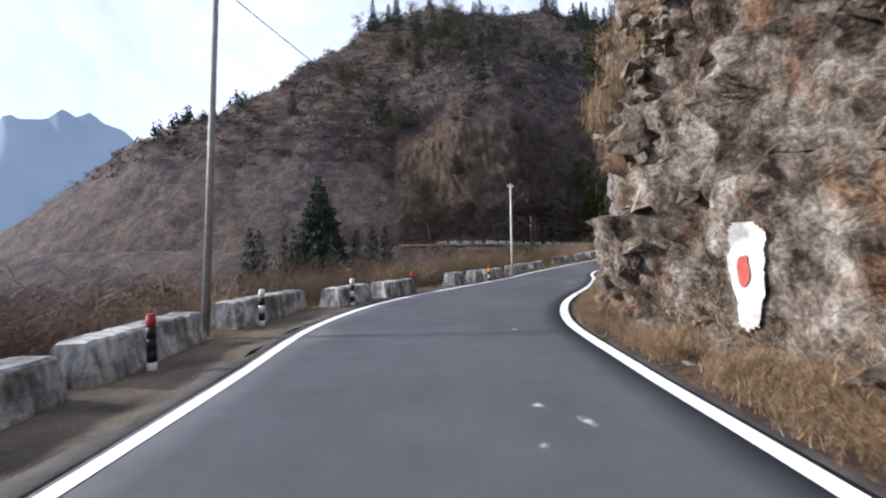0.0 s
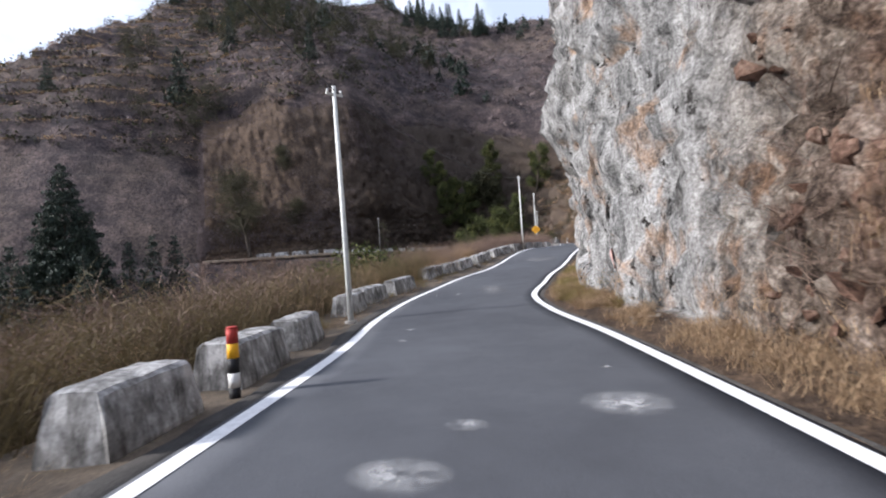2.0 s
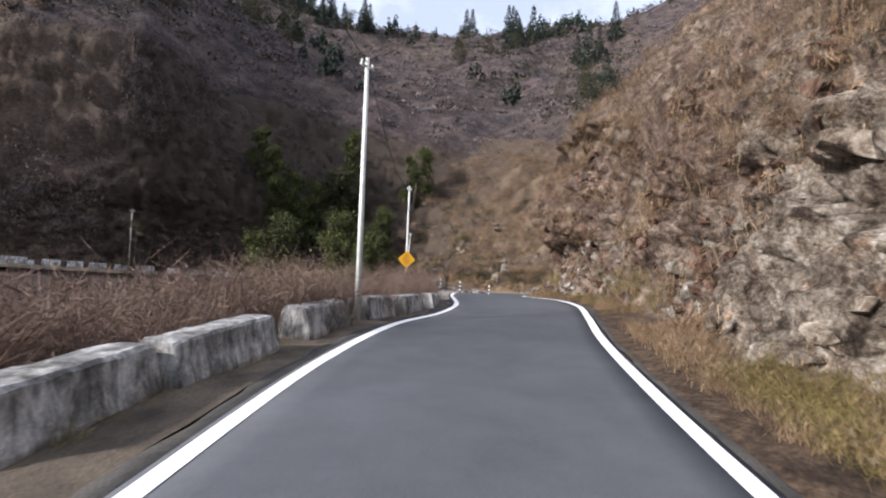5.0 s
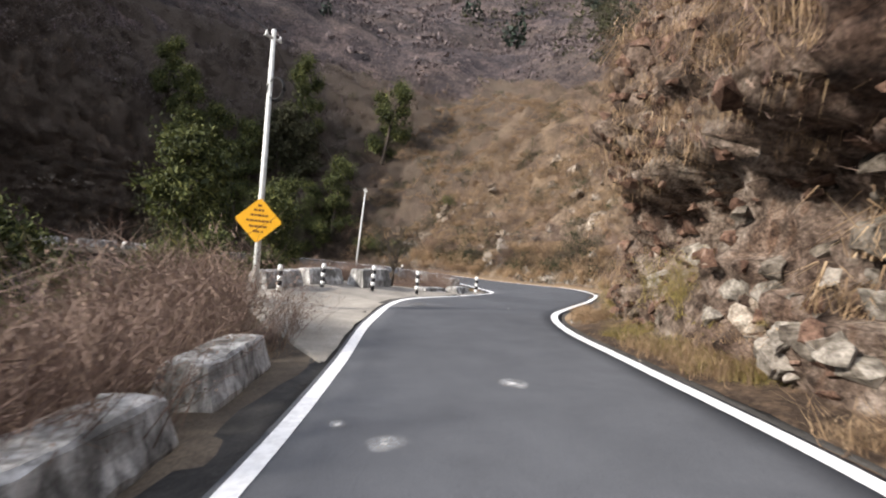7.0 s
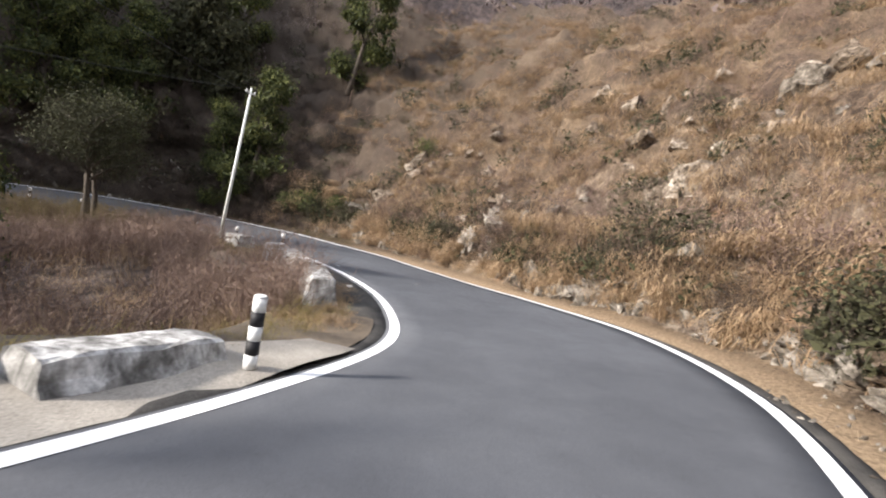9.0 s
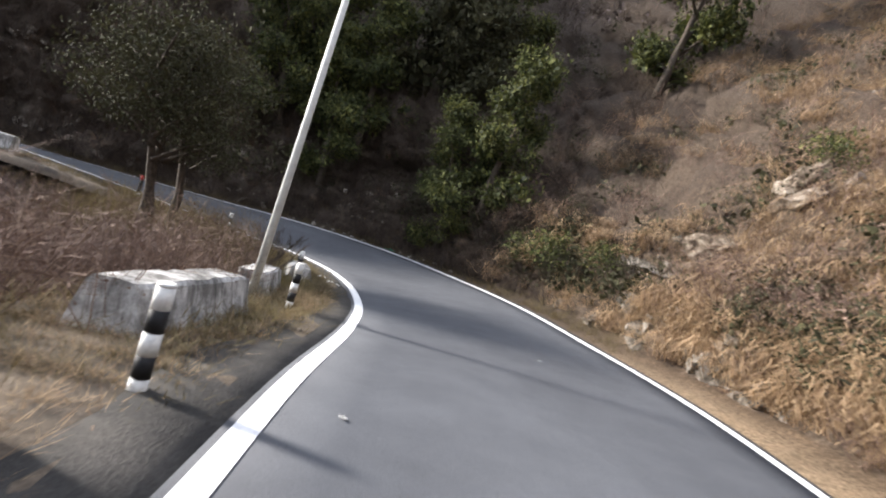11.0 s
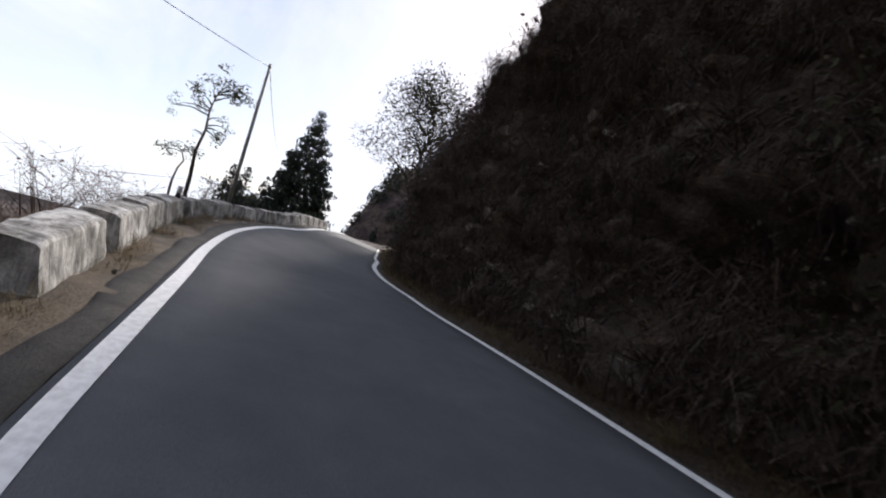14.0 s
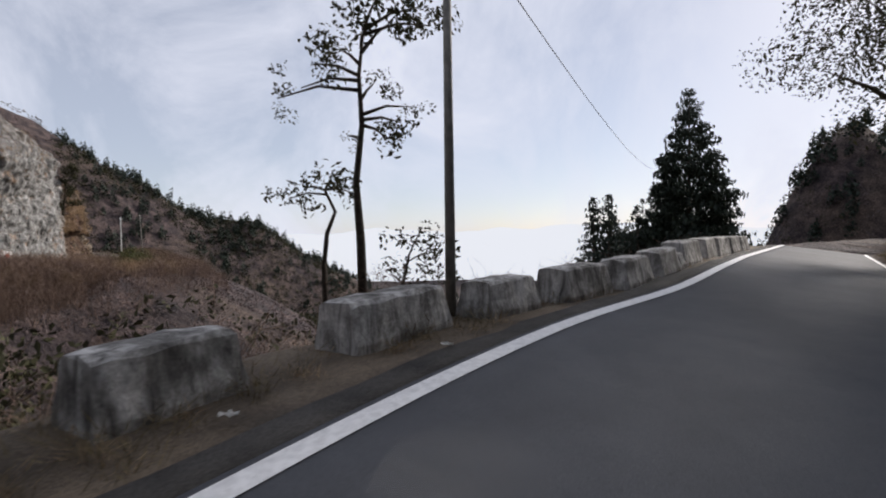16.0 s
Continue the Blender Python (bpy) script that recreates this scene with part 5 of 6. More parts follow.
COLUMN = broad_tree(9.5, 1.8, 170, LEAF, 14, 0.02, 1, "tall narrow evergreen hung with creepers at the foot of the bank", None, 0.80, 0.20)
plant(COLUMN, [(29.6, 76.6, 0.92, 1.3), (31.5, 81.0, 0.95, 2.4), (33.8, 84.2, 0.85, 0.5), (35.4, 87.2, 0.75, 4.4), (35.4, 110.2, 1.0, 1.2), (37.2, 109.3, 0.9, 2.2), (45.4, 105.2, 1.0, 0.3), (44.2, 105.9, 0.75, 2.0), (38.3, 109.6, 1.05, 1.2), (33.8, 112.0, 0.9, 3.3)], "evergreens in the bend")
OPEN_TREE = broad_tree(6.6, 2.6, 90, LEAF_DARK, 21, 0.52, 3, "spreading dark tree with three leaning trunks inside the bend", FINE_LEAVES)
plant(OPEN_TREE, [(37.5, 95.8, 0.86, 0.4, -0.7)], "")
tagged(OPEN_TREE, group="trees inside the bend")
plant(broad_tree(8.0, 2.6, 90, LEAF_DARK, 23, 0.05, 2, "dark evergreen thicket tree in the hollow of the bend"), [(41.2, 111.4, 0.95, 0.4), (44.0, 110.6, 0.8, 2.2)], "evergreens in the bend")
plant(broad_tree(6.0, 2.6, 34, LEAF_DARK, 22, 0.35, 2, "dark leafy tree leaning out over the valley", FINE_LEAVES), [(31.0, 93.0, 1.1, 3.0)], "trees inside the bend")


def young_tree(label, stem, limbs, radius, seed):
    """A slender tree: a crooked stem through points, and limbs (share of the stem, reach aside, rise, depth, size of the leaf bunch)."""
    r = np.random.RandomState(seed)
    tree = thing("young_tree", label, "tree")
    pts = [Vector(q) for q in stem]
    trunk, rows = bm_tube(pts, radius, 0.018, 8), []
    for f, aside, rise, depth, size in limbs:
        at = f * (len(pts) - 1)
        i = min(int(at), len(pts) - 2)
        base = pts[i].lerp(pts[i + 1], at - i)
        tip = base + Vector((aside, depth, rise))
        add_bm(trunk, bm_tube([base, base.lerp(tip, 0.5) + Vector((0, 0, 0.10 * abs(aside))), tip], radius * 0.42, 0.008, 5))
        for _ in range(max(3, int(size * 20))):
            j = r.randn(3) * size * 0.75
            rows.append((tip.x + j[0], tip.y + j[1], tip.z + 0.7 * j[2] - 0.08, 1.15 * size * (0.6 + 0.5 * r.rand())))
    part("trunk", trunk, BARK, tree)
    crown = new("crown", leaf_mesh("crown", rows, BIG_LEAVES, LEAF_DARK))
    crown.parent = tree
    return tree


BIG_LEAVES = [leaf_clump(26, 0.7, 0.6, 0.19, rs, 0.2) for _ in range(4)]
YOUNG = young_tree("slender young tree with sparse bunched leaves behind the parapet", ((0.05, 0, -0.6), (0.02, 0, 0.7), (-0.04, 0.04, 1.5), (0.06, 0, 2.3), (0.02, 0.05, 3.0), (0.10, 0, 3.6)),
                   ((1.0, 0.75, 0.35, 0.1, 0.34), (1.0, 0.25, 0.42, -0.2, 0.32), (0.98, 0.95, 0.20, 0.2, 0.26), (0.92, -0.05, 0.35, 0.3, 0.3), (0.9, 0.45, 0.30, -0.3, 0.28), (0.85, -0.30, 0.25, 0.1, 0.3), (0.8, -0.55, 0.10, -0.2, 0.24),
                    (0.78, -0.85, -0.05, 0.15, 0.2), (0.74, -1.15, -0.10, 0.0, 0.16), (0.7, 0.22, 0.15, -0.25, 0.2), (0.62, 0.55, -0.02, 0.1, 0.26), (0.6, 0.38, -0.22, -0.15, 0.24), (0.64, 0.68, 0.16, 0.2, 0.18), (0.55, -0.22, 0.1, 0.2, 0.14)), 0.075, 33)
SAPLING = young_tree("thin crooked sapling leaning beside the young tree", ((0, 0, -0.6), (-0.03, 0, 0.5), (0.02, 0, 0.95), (0.14, 0, 1.25), (0.0, 0, 1.55)),
                     ((1.0, -0.30, 0.05, 0.1, 0.26), (1.0, 0.12, 0.16, -0.1, 0.28), (0.95, -0.52, -0.05, 0.0, 0.2), (1.0, 0.34, -0.02, 0.1, 0.22)), 0.045, 34)
LOW_SHRUB = young_tree("low leafy shrub at the foot of the young tree", ((0, 0, -0.5), (0.08, 0, 0.4), (0.2, 0, 0.9)),
                       ((1.0, 0.15, 0.3, 0.0, 0.26), (0.9, 0.30, 0.1, 0.2, 0.26), (0.6, -0.15, 0.15, -0.2, 0.24), (0.5, 0.35, 0.1, 0.1, 0.26), (0.3, -0.3, 0.1, 0.1, 0.24), (0.3, 0.25, 0.05, -0.2, 0.22)), 0.035, 35)
YOUNG.matrix_basis, SAPLING.matrix_basis, LOW_SHRUB.matrix_basis = pose(17.55, 94.85, 1.6, 0, 0, 133), pose(17.9, 94.55, 1.45, 0, 0, 133), pose(17.25, 95.25, 1.2, 0, 0, 133)
plant(broad_tree(9.0, 2.9, 62, LEAF_DARK, 36, 0.4, 1, "loose-crowned tree on top of the shaded bank", FINE_LEAVES, 1.05), [(-2.2, 101.2, 1.55, 2.1, 1.2), (4.5, 103.6, 0.7, 4.1), (4.0, 109.0, 0.75, 1.1)], "trees on the bank")
plant(conifer(15.0, 4.7, 41, "dark pointed spruce standing at the roadside"), [(-21.8, 87.6, (14.1 - surface_z(-21.8, 87.6)) / 15, 0.0)], "")
plant(broad_tree(9.5, 1.9, 60, LEAF_DARK, 44, 0.06, 1, "dark tree rooted on the cliff edge over the road"), [(*at_station(27.2, 3.55)[0][:2], 0.66, 0.2, 5.9)], "")

BUSH = thing("bush", "rounded evergreen bush below the parapet", "bush")
crown = new("foliage", leaf_mesh("foliage", [(0.7 * math.cos(k * 2.4) * (k / 9) ** 0.5, 0.6 * math.sin(k * 2.4) * (k / 9) ** 0.5, 0.25 + 0.8 * rs.rand(), 0.8) for k in range(10)], BUSHES, LEAF))
crown.parent = BUSH
stems = bmesh.new()
for k in range(5):
    add_bm(stems, bm_tube([(0, 0, -0.3), (0.2 * math.cos(k), 0.2 * math.sin(k), 0.5), (0.5 * math.cos(k * 1.3), 0.5 * math.sin(k * 1.3), 1.1)], 0.03, 0.01, 5))
part("stem", stems, BARK, BUSH)
plant(BUSH, [(6.3, 42.6, 1.5, 0.0), (5.0, 41.0, 1.2, 1.0), (7.8, 45.0, 1.3, 2.0), (3.9, 38.2, 1.0, 3.0), (24.6, 64.8, 0.9, 0.5), (26.2, 68.0, 1.1, 1.9), (48.5, 101.2, 0.95, 0.4), (49.7, 99.4, 0.7, 2.4), (47.6, 102.6, 0.8, 1.1), (54.5, 98.0, 0.8, 0.6), (46.6, 106.0, 1.2, 3.1), (44.0, 66.5, 1.0, 0.0), (-6.8, 11.4, 1.1, 0.2)], "evergreen bushes")

# conifers and dark trees on the slopes
far_conifer = conifer(10.0, 2.3, 51, "dark conifer on the hillside", None, 4.0, FAR_SPRAYS)
far_broad = broad_tree(7.0, 2.5, 24, LEAF_DARK, 52, 0.2, 1, "dark evergreen tree on the hillside", FAR_LEAVES)


def hill_spots(count, x0, x1, y0, y1, level, least):
    x, y = x0 + (x1 - x0) * RNG.rand(count), y0 + (y1 - y0) * RNG.rand(count)
    i, d = nearest(x, y)
    e = np.abs(d) - HALF[i]
    ok = (np.where(d > 0, e > 18, e > least)) & (fbm(x, y, 38, 3) > level)
    return [(px, py, 0.6 + 0.7 * RNG.rand(), 6.28 * RNG.rand()) for px, py in zip(x[ok], y[ok])]


valley = [(x, y, s, a, 4.8 - 10 * s - (k % 3) * 0.6) for k, (x, y, s, a) in enumerate(((-12, 84, 1.0, 0.1), (-15, 86, 1.15, 1.0), (-18, 81, 0.9, 2.0), (-10, 86, 0.9, 3.0), (-24, 80, 1.1, 4.0), (-27, 84, 0.95, 5.0), (-32, 82, 1.1, 0.7), (-29, 78, 1.0, 2.7)))]
plant(far_conifer, valley + hill_spots(26, -45, 20, 130, 250, 0.05, 40) + hill_spots(190, 48, 130, 112, 250, 0.14, 40), "hillside trees")
plant(far_broad, [(24, 74, 0.8, 0.0), (20, 84, 0.9, 1.0)] + hill_spots(200, -35, 120, 60, 240, 0.05, 40), "hillside trees")


def skyline_woods():
    """Small trees along the crests, joined."""
    t = np.concatenate([leaf_clump(46, 0.55, 1.0, 0.3, rs), leaf_clump(16, 0.28, 0.7, 0.24, rs) + np.array([0, 0, 1.2])])
    x, y = RNG.rand(9000) * 460 - 230, RNG.rand(9000) * 560 - 260
    z = ground_height(x, y)
    n = fbm(x, y, 45, 3)
    i, d = nearest(x, y)
    # trees on the spur (y < -70) are thickened to darken its slopes
    ok = ((z > 62) & (n > np.where(y > 60, 0.95, 0.45)) | (z > 88) & (n > np.where(y > 60, 0.85, 0.35)) | (y < -70) & (z > -50) & (n > -1.0) | (x < -42) & (y > 40) & (y < 200) & (z > -25) & (n > -0.3) | (x > -10) & (y > 120) & (z > 6) & (fbm(x, y, 26, 3) > np.where(x < 45, 0.75, 0.28))) & (np.abs(d) > 30) & ((x > -40) | (y < 40) | (x < -60) & (y < 160) | (n > 0.75))
    pts = np.c_[x, y, z - 0.3][ok]
    scattered("far_woods", [t], pts, some_scale(len(pts), 1.3, 3.2), NEEDLE, "dark trees along the crests of the hills", "woods")


skyline_woods()


# ---------------------------------------------------------------- parapet blocks
def parapet_block(length, height, seed, label):
    """A cast block with battered sides, worn corners and lumpy faces."""
    r = np.random.RandomState(seed)
    bm = bmesh.new()
    n, m = max(5, int(length / 0.16)), 5
    ring = []
    for k in range(n + 1):
        f = k / n
        end = min(1.0, min(f, 1 - f) * n / 1.0 + 0.0)
        taper = 0.93 if k in (0, n) else 1.0
        w0, w1 = 0.33 * (0.96 if taper < 1 else 1), 0.235 * taper
        h = height * (0.965 if taper < 1 else 1.0)
        y = (f - 0.5) * length * 1.0
        lean = 0.09 * height * (1 if k == 0 else -1 if k == n else 0)
        prof = [(w0, -0.25), (w0 * 1.0, 0.08), ((w0 + w1) / 2, h * 0.5), (w1 + 0.012, h * 0.93), (w1 - 0.03, h), (0, h + 0.012), (-w1 + 0.03, h), (-w1 - 0.012, h * 0.93), (-(w0 + w1) / 2, h * 0.5), (-w0, 0.08), (-w0, -0.25)]
        ring.append([bm.verts.new((x + r.randn() * 0.008, y + lean * (z / height) + r.randn() * 0.008, z + r.randn() * 0.007)) for x, z in prof])
    for a, b in zip(ring, ring[1:]):
        for k in range(len(a) - 1):
            bm.faces.new((a[k], b[k], b[k + 1], a[k + 1]))
    bm.faces.new(ring[0][::-1])
    bm.faces.new(ring[-1])
    bmesh.ops.recalc_face_normals(bm, faces=bm.faces)
    me = bpy.data.meshes.new("parapet_block")
    bm.to_mesh(me)
    bm.free()
    me.materials.append(BLOCK)
    ob = new("parapet_block", me)
    return tagged(ob, label, "parapet block", "roadside parapet")


# station of both ends, front side left of the middle, height
BLOCKS = [
    (2.6, 6.2, 3.9, 0.50), (6.8, 9.6, 3.95, 0.52), (10.4, 12.9, 4.0, 0.52), (13.5, 15.2, 3.35, 0.50), (15.5, 17.75, 3.15, 0.50), (21.2, 22.8, 3.05, 0.52), (23.3, 24.85, 2.85, 0.52),
    (25.9, 27.6, 2.85, 0.52), (28.3, 29.9, 2.9, 0.5), (33.4, 34.7, 3.05, 0.5), (35.0, 36.7, 3.25, 0.5), (37.6, 39.7, 3.3, 0.5), (42.5, 44.1, 3.85, 0.52), (44.3, 45.8, 3.65, 0.5),
    (46.4, 48.6, 3.5, 0.5), (49.2, 50.6, 3.3, 0.5), (50.9, 52.3, 3.2, 0.5), (53.0, 54.6, 3.15, 0.5), (54.9, 57.0, 3.0, 0.5), (57.6, 59.6, 2.95, 0.5), (60.3, 62.0, 2.9, 0.5), (62.9, 65.35, 2.85, 0.48),
    (66.5, 68.2, 2.75, 0.46), (68.65, 70.8, 2.75, 0.42), (72.0, 73.7, 2.85, 0.42), (84.6, 86.3, 3.35, 0.24), (86.5, 88.3, 2.85, 0.30),
    (95.0, 98.2, 3.6, 0.5), (98.8, 101.6, 3.7, 0.5), (102.2, 103.7, 3.7, 0.48), (105.3, 107.7, 4.1, 0.46), (110.3, 112.4, 4.3, 0.42), (114.4, 116.4, 3.7, 0.34),
    (135.2, 137.2, 3.35, 0.46), (138.0, 139.9, 3.3, 0.46), (140.5, 141.9, 3.4, 0.46), (142.1, 143.55, 3.45, 0.46), (143.9, 144.85, 3.45, 0.44), (145.5, 147.0, 3.35, 0.44), (147.65, 148.5, 3.1, 0.41),
    (148.9, 150.1, 2.95, 0.44), (150.7, 151.9, 2.85, 0.44), (152.4, 153.8, 2.8, 0.45), (154.0, 154.4, 2.9, 0.3), (154.7, 156.4, 2.9, 0.5), (157.0, 158.6, 2.9, 0.5), (159.2, 161.0, 2.9, 0.5), (161.6, 163.6, 2.9, 0.5), (164.2, 166.2, 2.9, 0.5),
]
# at the back of the lay-by, which rises a little from the road: both ends on the plan
LAY_BY_BLOCKS = [(30.8, 70.75, 32.1, 71.85), (32.45, 72.35, 33.85, 73.15), (34.3, 72.6, 35.75, 73.45)]
SPANS = [(at_station(s0, -side)[0], at_station(s1, -side)[0], high, s0) for s0, s1, side, high in BLOCKS]
SPANS += [(np.array((x0, y0, 0.96)), np.array((x1, y1, 0.96)), 0.42, 82) for x0, y0, x1, y1 in LAY_BY_BLOCKS]
for k, (a, b, high, s0) in enumerate(SPANS):
    mid, way = (a + b) / 2, b - a
    yaw = math.atan2(-way[0], way[1])
    out = Vector((-math.cos(yaw), -math.sin(yaw), 0)) * 0.3
    look_of = "whitewashed concrete parapet block, worn and stained" if s0 < 132 else "grey concrete parapet block streaked with dark stains"
    ob = parapet_block(float(np.hypot(*way[:2])), high * 1.1, k, look_of)
    ob.matrix_basis = Matrix.Translation(Vector(mid) + out + Vector((0, 0, -0.08))) @ Matrix.Rotation(yaw, 4, "Z") @ Matrix.Rotation(math.atan2(way[2], np.hypot(*way[:2])), 4, "X")


# ---------------------------------------------------------------- marker posts, poles and wires
def marker_post(height, bands, label, r=0.062):
    post = thing("marker_post", label, "marker post", group="roadside marker posts")
    part("core", bm_cone(r * 0.9, r * 0.9, -0.3, height - 0.01, 12), BLACK, post)
    n = len(bands)
    for k, m in enumerate(bands):
        part("band", bm_cone(r, r, height * k / n, height * (k + 1) / n - 0.002, 14), m, post)
    part("cap", bm_cone(r * 1.02, r * 0.8, height - 0.001, height + 0.02, 14), bands[-1], post)
    return post


BW = [WHITE, BLACK, WHITE, BLACK, WHITE]
white_post = marker_post(0.78, BW, "short marker post banded black and white")
black_post = marker_post(0.8, [BLACK, WHITE, BLACK, WHITE, BLACK, WHITE], "black-based marker post banded black and white")
red_post = marker_post(0.8, [BLACK, WHITE, BLACK, YELLOW, RED], "black marker post with white, yellow and red bands")
dark_post = marker_post(0.78, [WHITE, BLACK, BLACK, BLACK, RED], "dark marker post with a faded red head")


def stand(template, s, side, lean=(0, 0), first=False):
    p, yaw = at_station(s, -side)
    m = Matrix.Translation(Vector(p) + Vector((0, 0, -0.09))) @ Euler((lean[0], lean[1], radians(yaw))).to_matrix().to_4x4()
    if first:
        template.matrix_basis = m
        return template
    return copy_thing(template, m)


stand(white_post, 10.6, 3.75, (0, 0.02), True)
for s, side, lean in ((13.7, 3.2, 0.0), (104.4, 3.5, 0.04), (109.75, 3.85, 0.03), (114.1, 4.1, 0.02), (125.9, 3.4, 0.05), (129.0, 3.35, 0.05)):
    stand(white_post, s, side, (0.02, lean))
stand(black_post, 88.3, 2.6, (0, 0.03), True)
lay_by_post = marker_post(0.62, BW, "short black and white marker post at the back of the lay-by")
for k, (x, y, z) in enumerate(((31.02, 70.4, 0.90), (32.72, 72.0, 0.89), (34.36, 72.0, 0.88), (36.25, 72.45, 0.72))):
    m = pose(x, y, z, 1, 1 + k, 20 * k)
    if k:
        copy_thing(lay_by_post, m)
    else:
        lay_by_post.matrix_basis = m
stand(red_post, 25.4, 2.72, (0, 0.02), True)
stand(dark_post, 7.5, 3.75, (0, 0.0), True)
plain_post = marker_post(0.78, [BLACK, BLACK, BLACK, BLACK, WHITE], "black marker post with a white head between parapet blocks")
stand(plain_post, 143.7, 3.7, (0, 0.02), True)
for s, side in ((18.0, 3.3), (131.2, 3.45)):
    stand(dark_post, s, side)


def utility_pole(x, y, z, top, lean, material, label, r=0.075, arms=1):
    pole = thing("utility_pole", label, "utility pole", group="utility poles along the road")
    pole.matrix_basis = Matrix.Translation((x, y, z)) @ Euler((lean[0], lean[1], 0.5)).to_matrix().to_4x4()
    h = top - z
    part("shaft", bm_cone(r, r * 0.62, -0.6, h, 16), material, pole)
    part("footing", bm_cone(0.16, 0.14, -0.4, 0.06, 14), STONE, pole, "rough concrete footing")
    for k in range(arms):
        zz = h - 0.22 - 0.35 * k
        arm = part("crossarm", bm_box(0.46, 0.05, 0.05, zz, bevel=0.006), material, pole)
        for side in (-0.19, 0.19):
            ins = bm_cone(0.032, 0.02, zz + 0.05, zz + 0.14, 10)
            bmesh.ops.translate(ins, verts=ins.verts, vec=(side, 0, 0))
            part("insulator", ins, WHITE, arm, "small pale insulator")
    collar = part("band", bm_cone(r * 0.83, r * 0.82, h * 0.32, h * 0.32 + 0.09, 14), YELLOW, pole, "yellow painted band")
    return pole


POLES = [
    (-4.25, 8.75, -0.1, 6.6, (0, 0.05), POLE_DARK, "grey steel utility pole behind the parapet"),
    (4.22, 30.4, -0.45, 5.2, (0, -0.005), POLE, "slim pale utility pole at the parapet"),
    (21.2, 54.75, 0.3, 6.6, (0, 0), POLE, "slim pale utility pole at the parapet"),
    (30.12, 69.05, 0.35, 6.75, (0, 0.02), POLE, "pale utility pole carrying a yellow warning sign"),
    (42.35, 91.65, -0.3, 6.25, (0.05, 0.043), POLE, "pale utility pole beside white parapet blocks"),
    # a pale pole seen against the sun: its backlit dark is in the colour
    (17.1, 96.15, 1.2, 6.75, (0, 0.005), POLE_DARK, "utility pole between parapet blocks, coloured dark like its backlit side"),
]
pole_obs = [utility_pole(*row) for row in POLES]


def wire(a, b, sag, label):
    a, b = Vector(a), Vector(b)
    pts = [a.lerp(b, k / 18) - Vector((0, 0, sag * 4 * (k / 18) * (1 - k / 18))) for k in range(19)]
    return tagged(part("overhead_wire", bm_tube(pts, 0.011, 0.011, 5), CABLE), label, "wire", "overhead wires")


tops = [(x, y, top - 0.1) for x, y, z, top, *_ in POLES]
for a, b in zip(tops, tops[1:]):
    wire(a, b, 0.7, "thin black overhead wire slung between the poles")
wire((-12, -26, 7.2), tops[0], 0.7, "thin black overhead wire running back along the valley")
wire(tops[-1], (-30, 82, 9.0), 0.9, "thin black overhead wire running on along the road")
# a coil of spare cable high on the sign's pole
coil = bmesh.new()
for k in range(4):
    ring = [(0.16 * math.cos(a * 0.3142) * (1 + 0.05 * k), 0.03 * k, 0.24 * math.sin(a * 0.3142) * (1 + 0.04 * k)) for a in range(21)]
    add_bm(coil, bm_tube(ring, 0.013, 0.013, 5))
coil = tagged(part("cable_coil", coil, CABLE), "coil of spare black cable hung on the pole", "cable")
coil.matrix_basis = pose(30.3, 69.0, 5.45, 0, 8, -30)


# ---------------------------------------------------------------- warning sign
def warning_sign():
    sign = thing("warning_sign", "yellow diamond warning sign with worn orange lettering", "road sign")
    plate = bmesh.new()
    bmesh.ops.create_cube(plate, size=1)
    bmesh.ops.scale(plate, verts=plate.verts, vec=(0.70, 0.012, 0.70))
    bmesh.ops.bevel(plate, geom=[e for e in plate.edges if abs((e.verts[0].co - e.verts[1].co).y) > 0.005], offset=0.03, segments=3, affect="EDGES")
    bmesh.ops.rotate(plate, verts=plate.verts, matrix=Matrix.Rotation(radians(45), 3, "Y"))
    plate = part("plate", plate, YELLOW, sign)
    row = 0
    for z, w in ((0.30, 0.10), (0.20, 0.24), (0.09, 0.36), (-0.03, 0.52), (-0.15, 0.38), (-0.26, 0.20)):
        x = -w / 2
        while x < w / 2 - 0.02:
            step = 0.05 + 0.05 * random.random()
            bar = bm_box(min(step, w / 2 - x) - 0.014, 0.004, 0.045, z)
            bmesh.ops.translate(bar, verts=bar.verts, vec=(x + step / 2, -0.0085, 0))
            part("lettering_bar", bar, SIGN_INK, plate, "worn bar of lettering")
            x += step
    for z in (0.2, -0.2):
        clamp = bm_box(0.16, 0.05, 0.03, z, bevel=0.004)
        bmesh.ops.translate(clamp, verts=clamp.verts, vec=(0, 0.03, 0))
        part("clamp", clamp, POLE_DARK, sign, "steel clamp")
    sign.matrix_basis = pose(30.1, 68.94, 2.55, 0, 3, -24)
    return sign


warning_sign()


# ---------------------------------------------------------------- broken stone on the bank and loose stones
from mathutils.bvhtree import BVHTree


def stone_mesh(seed, points=11, flat=0.75):
    """An angular stone: the hull of a few scattered points."""
    r = np.random.RandomState(seed)
    bm = bmesh.new()
    for _ in range(points):
        d = r.randn(3)
        d = d / np.abs(d).max() * (0.75 + 0.25 * r.rand(3))
        bm.verts.new((d[0] * 0.5, d[1] * 0.42, d[2] * 0.5 * flat))
    hull = bmesh.ops.convex_hull(bm, input=bm.verts)
    bmesh.ops.delete(bm, geom=[v for v in bm.verts if not v.link_faces], context="VERTS")
    bmesh.ops.triangulate(bm, faces=bm.faces[:])
    return bm


STONE_TRIS = []
for k in range(9):
    sm = stone_mesh(100 + k)
    STONE_TRIS.append(np.array([[v.co[:] for v in f.verts] for f in sm.faces]))
    sm.free()


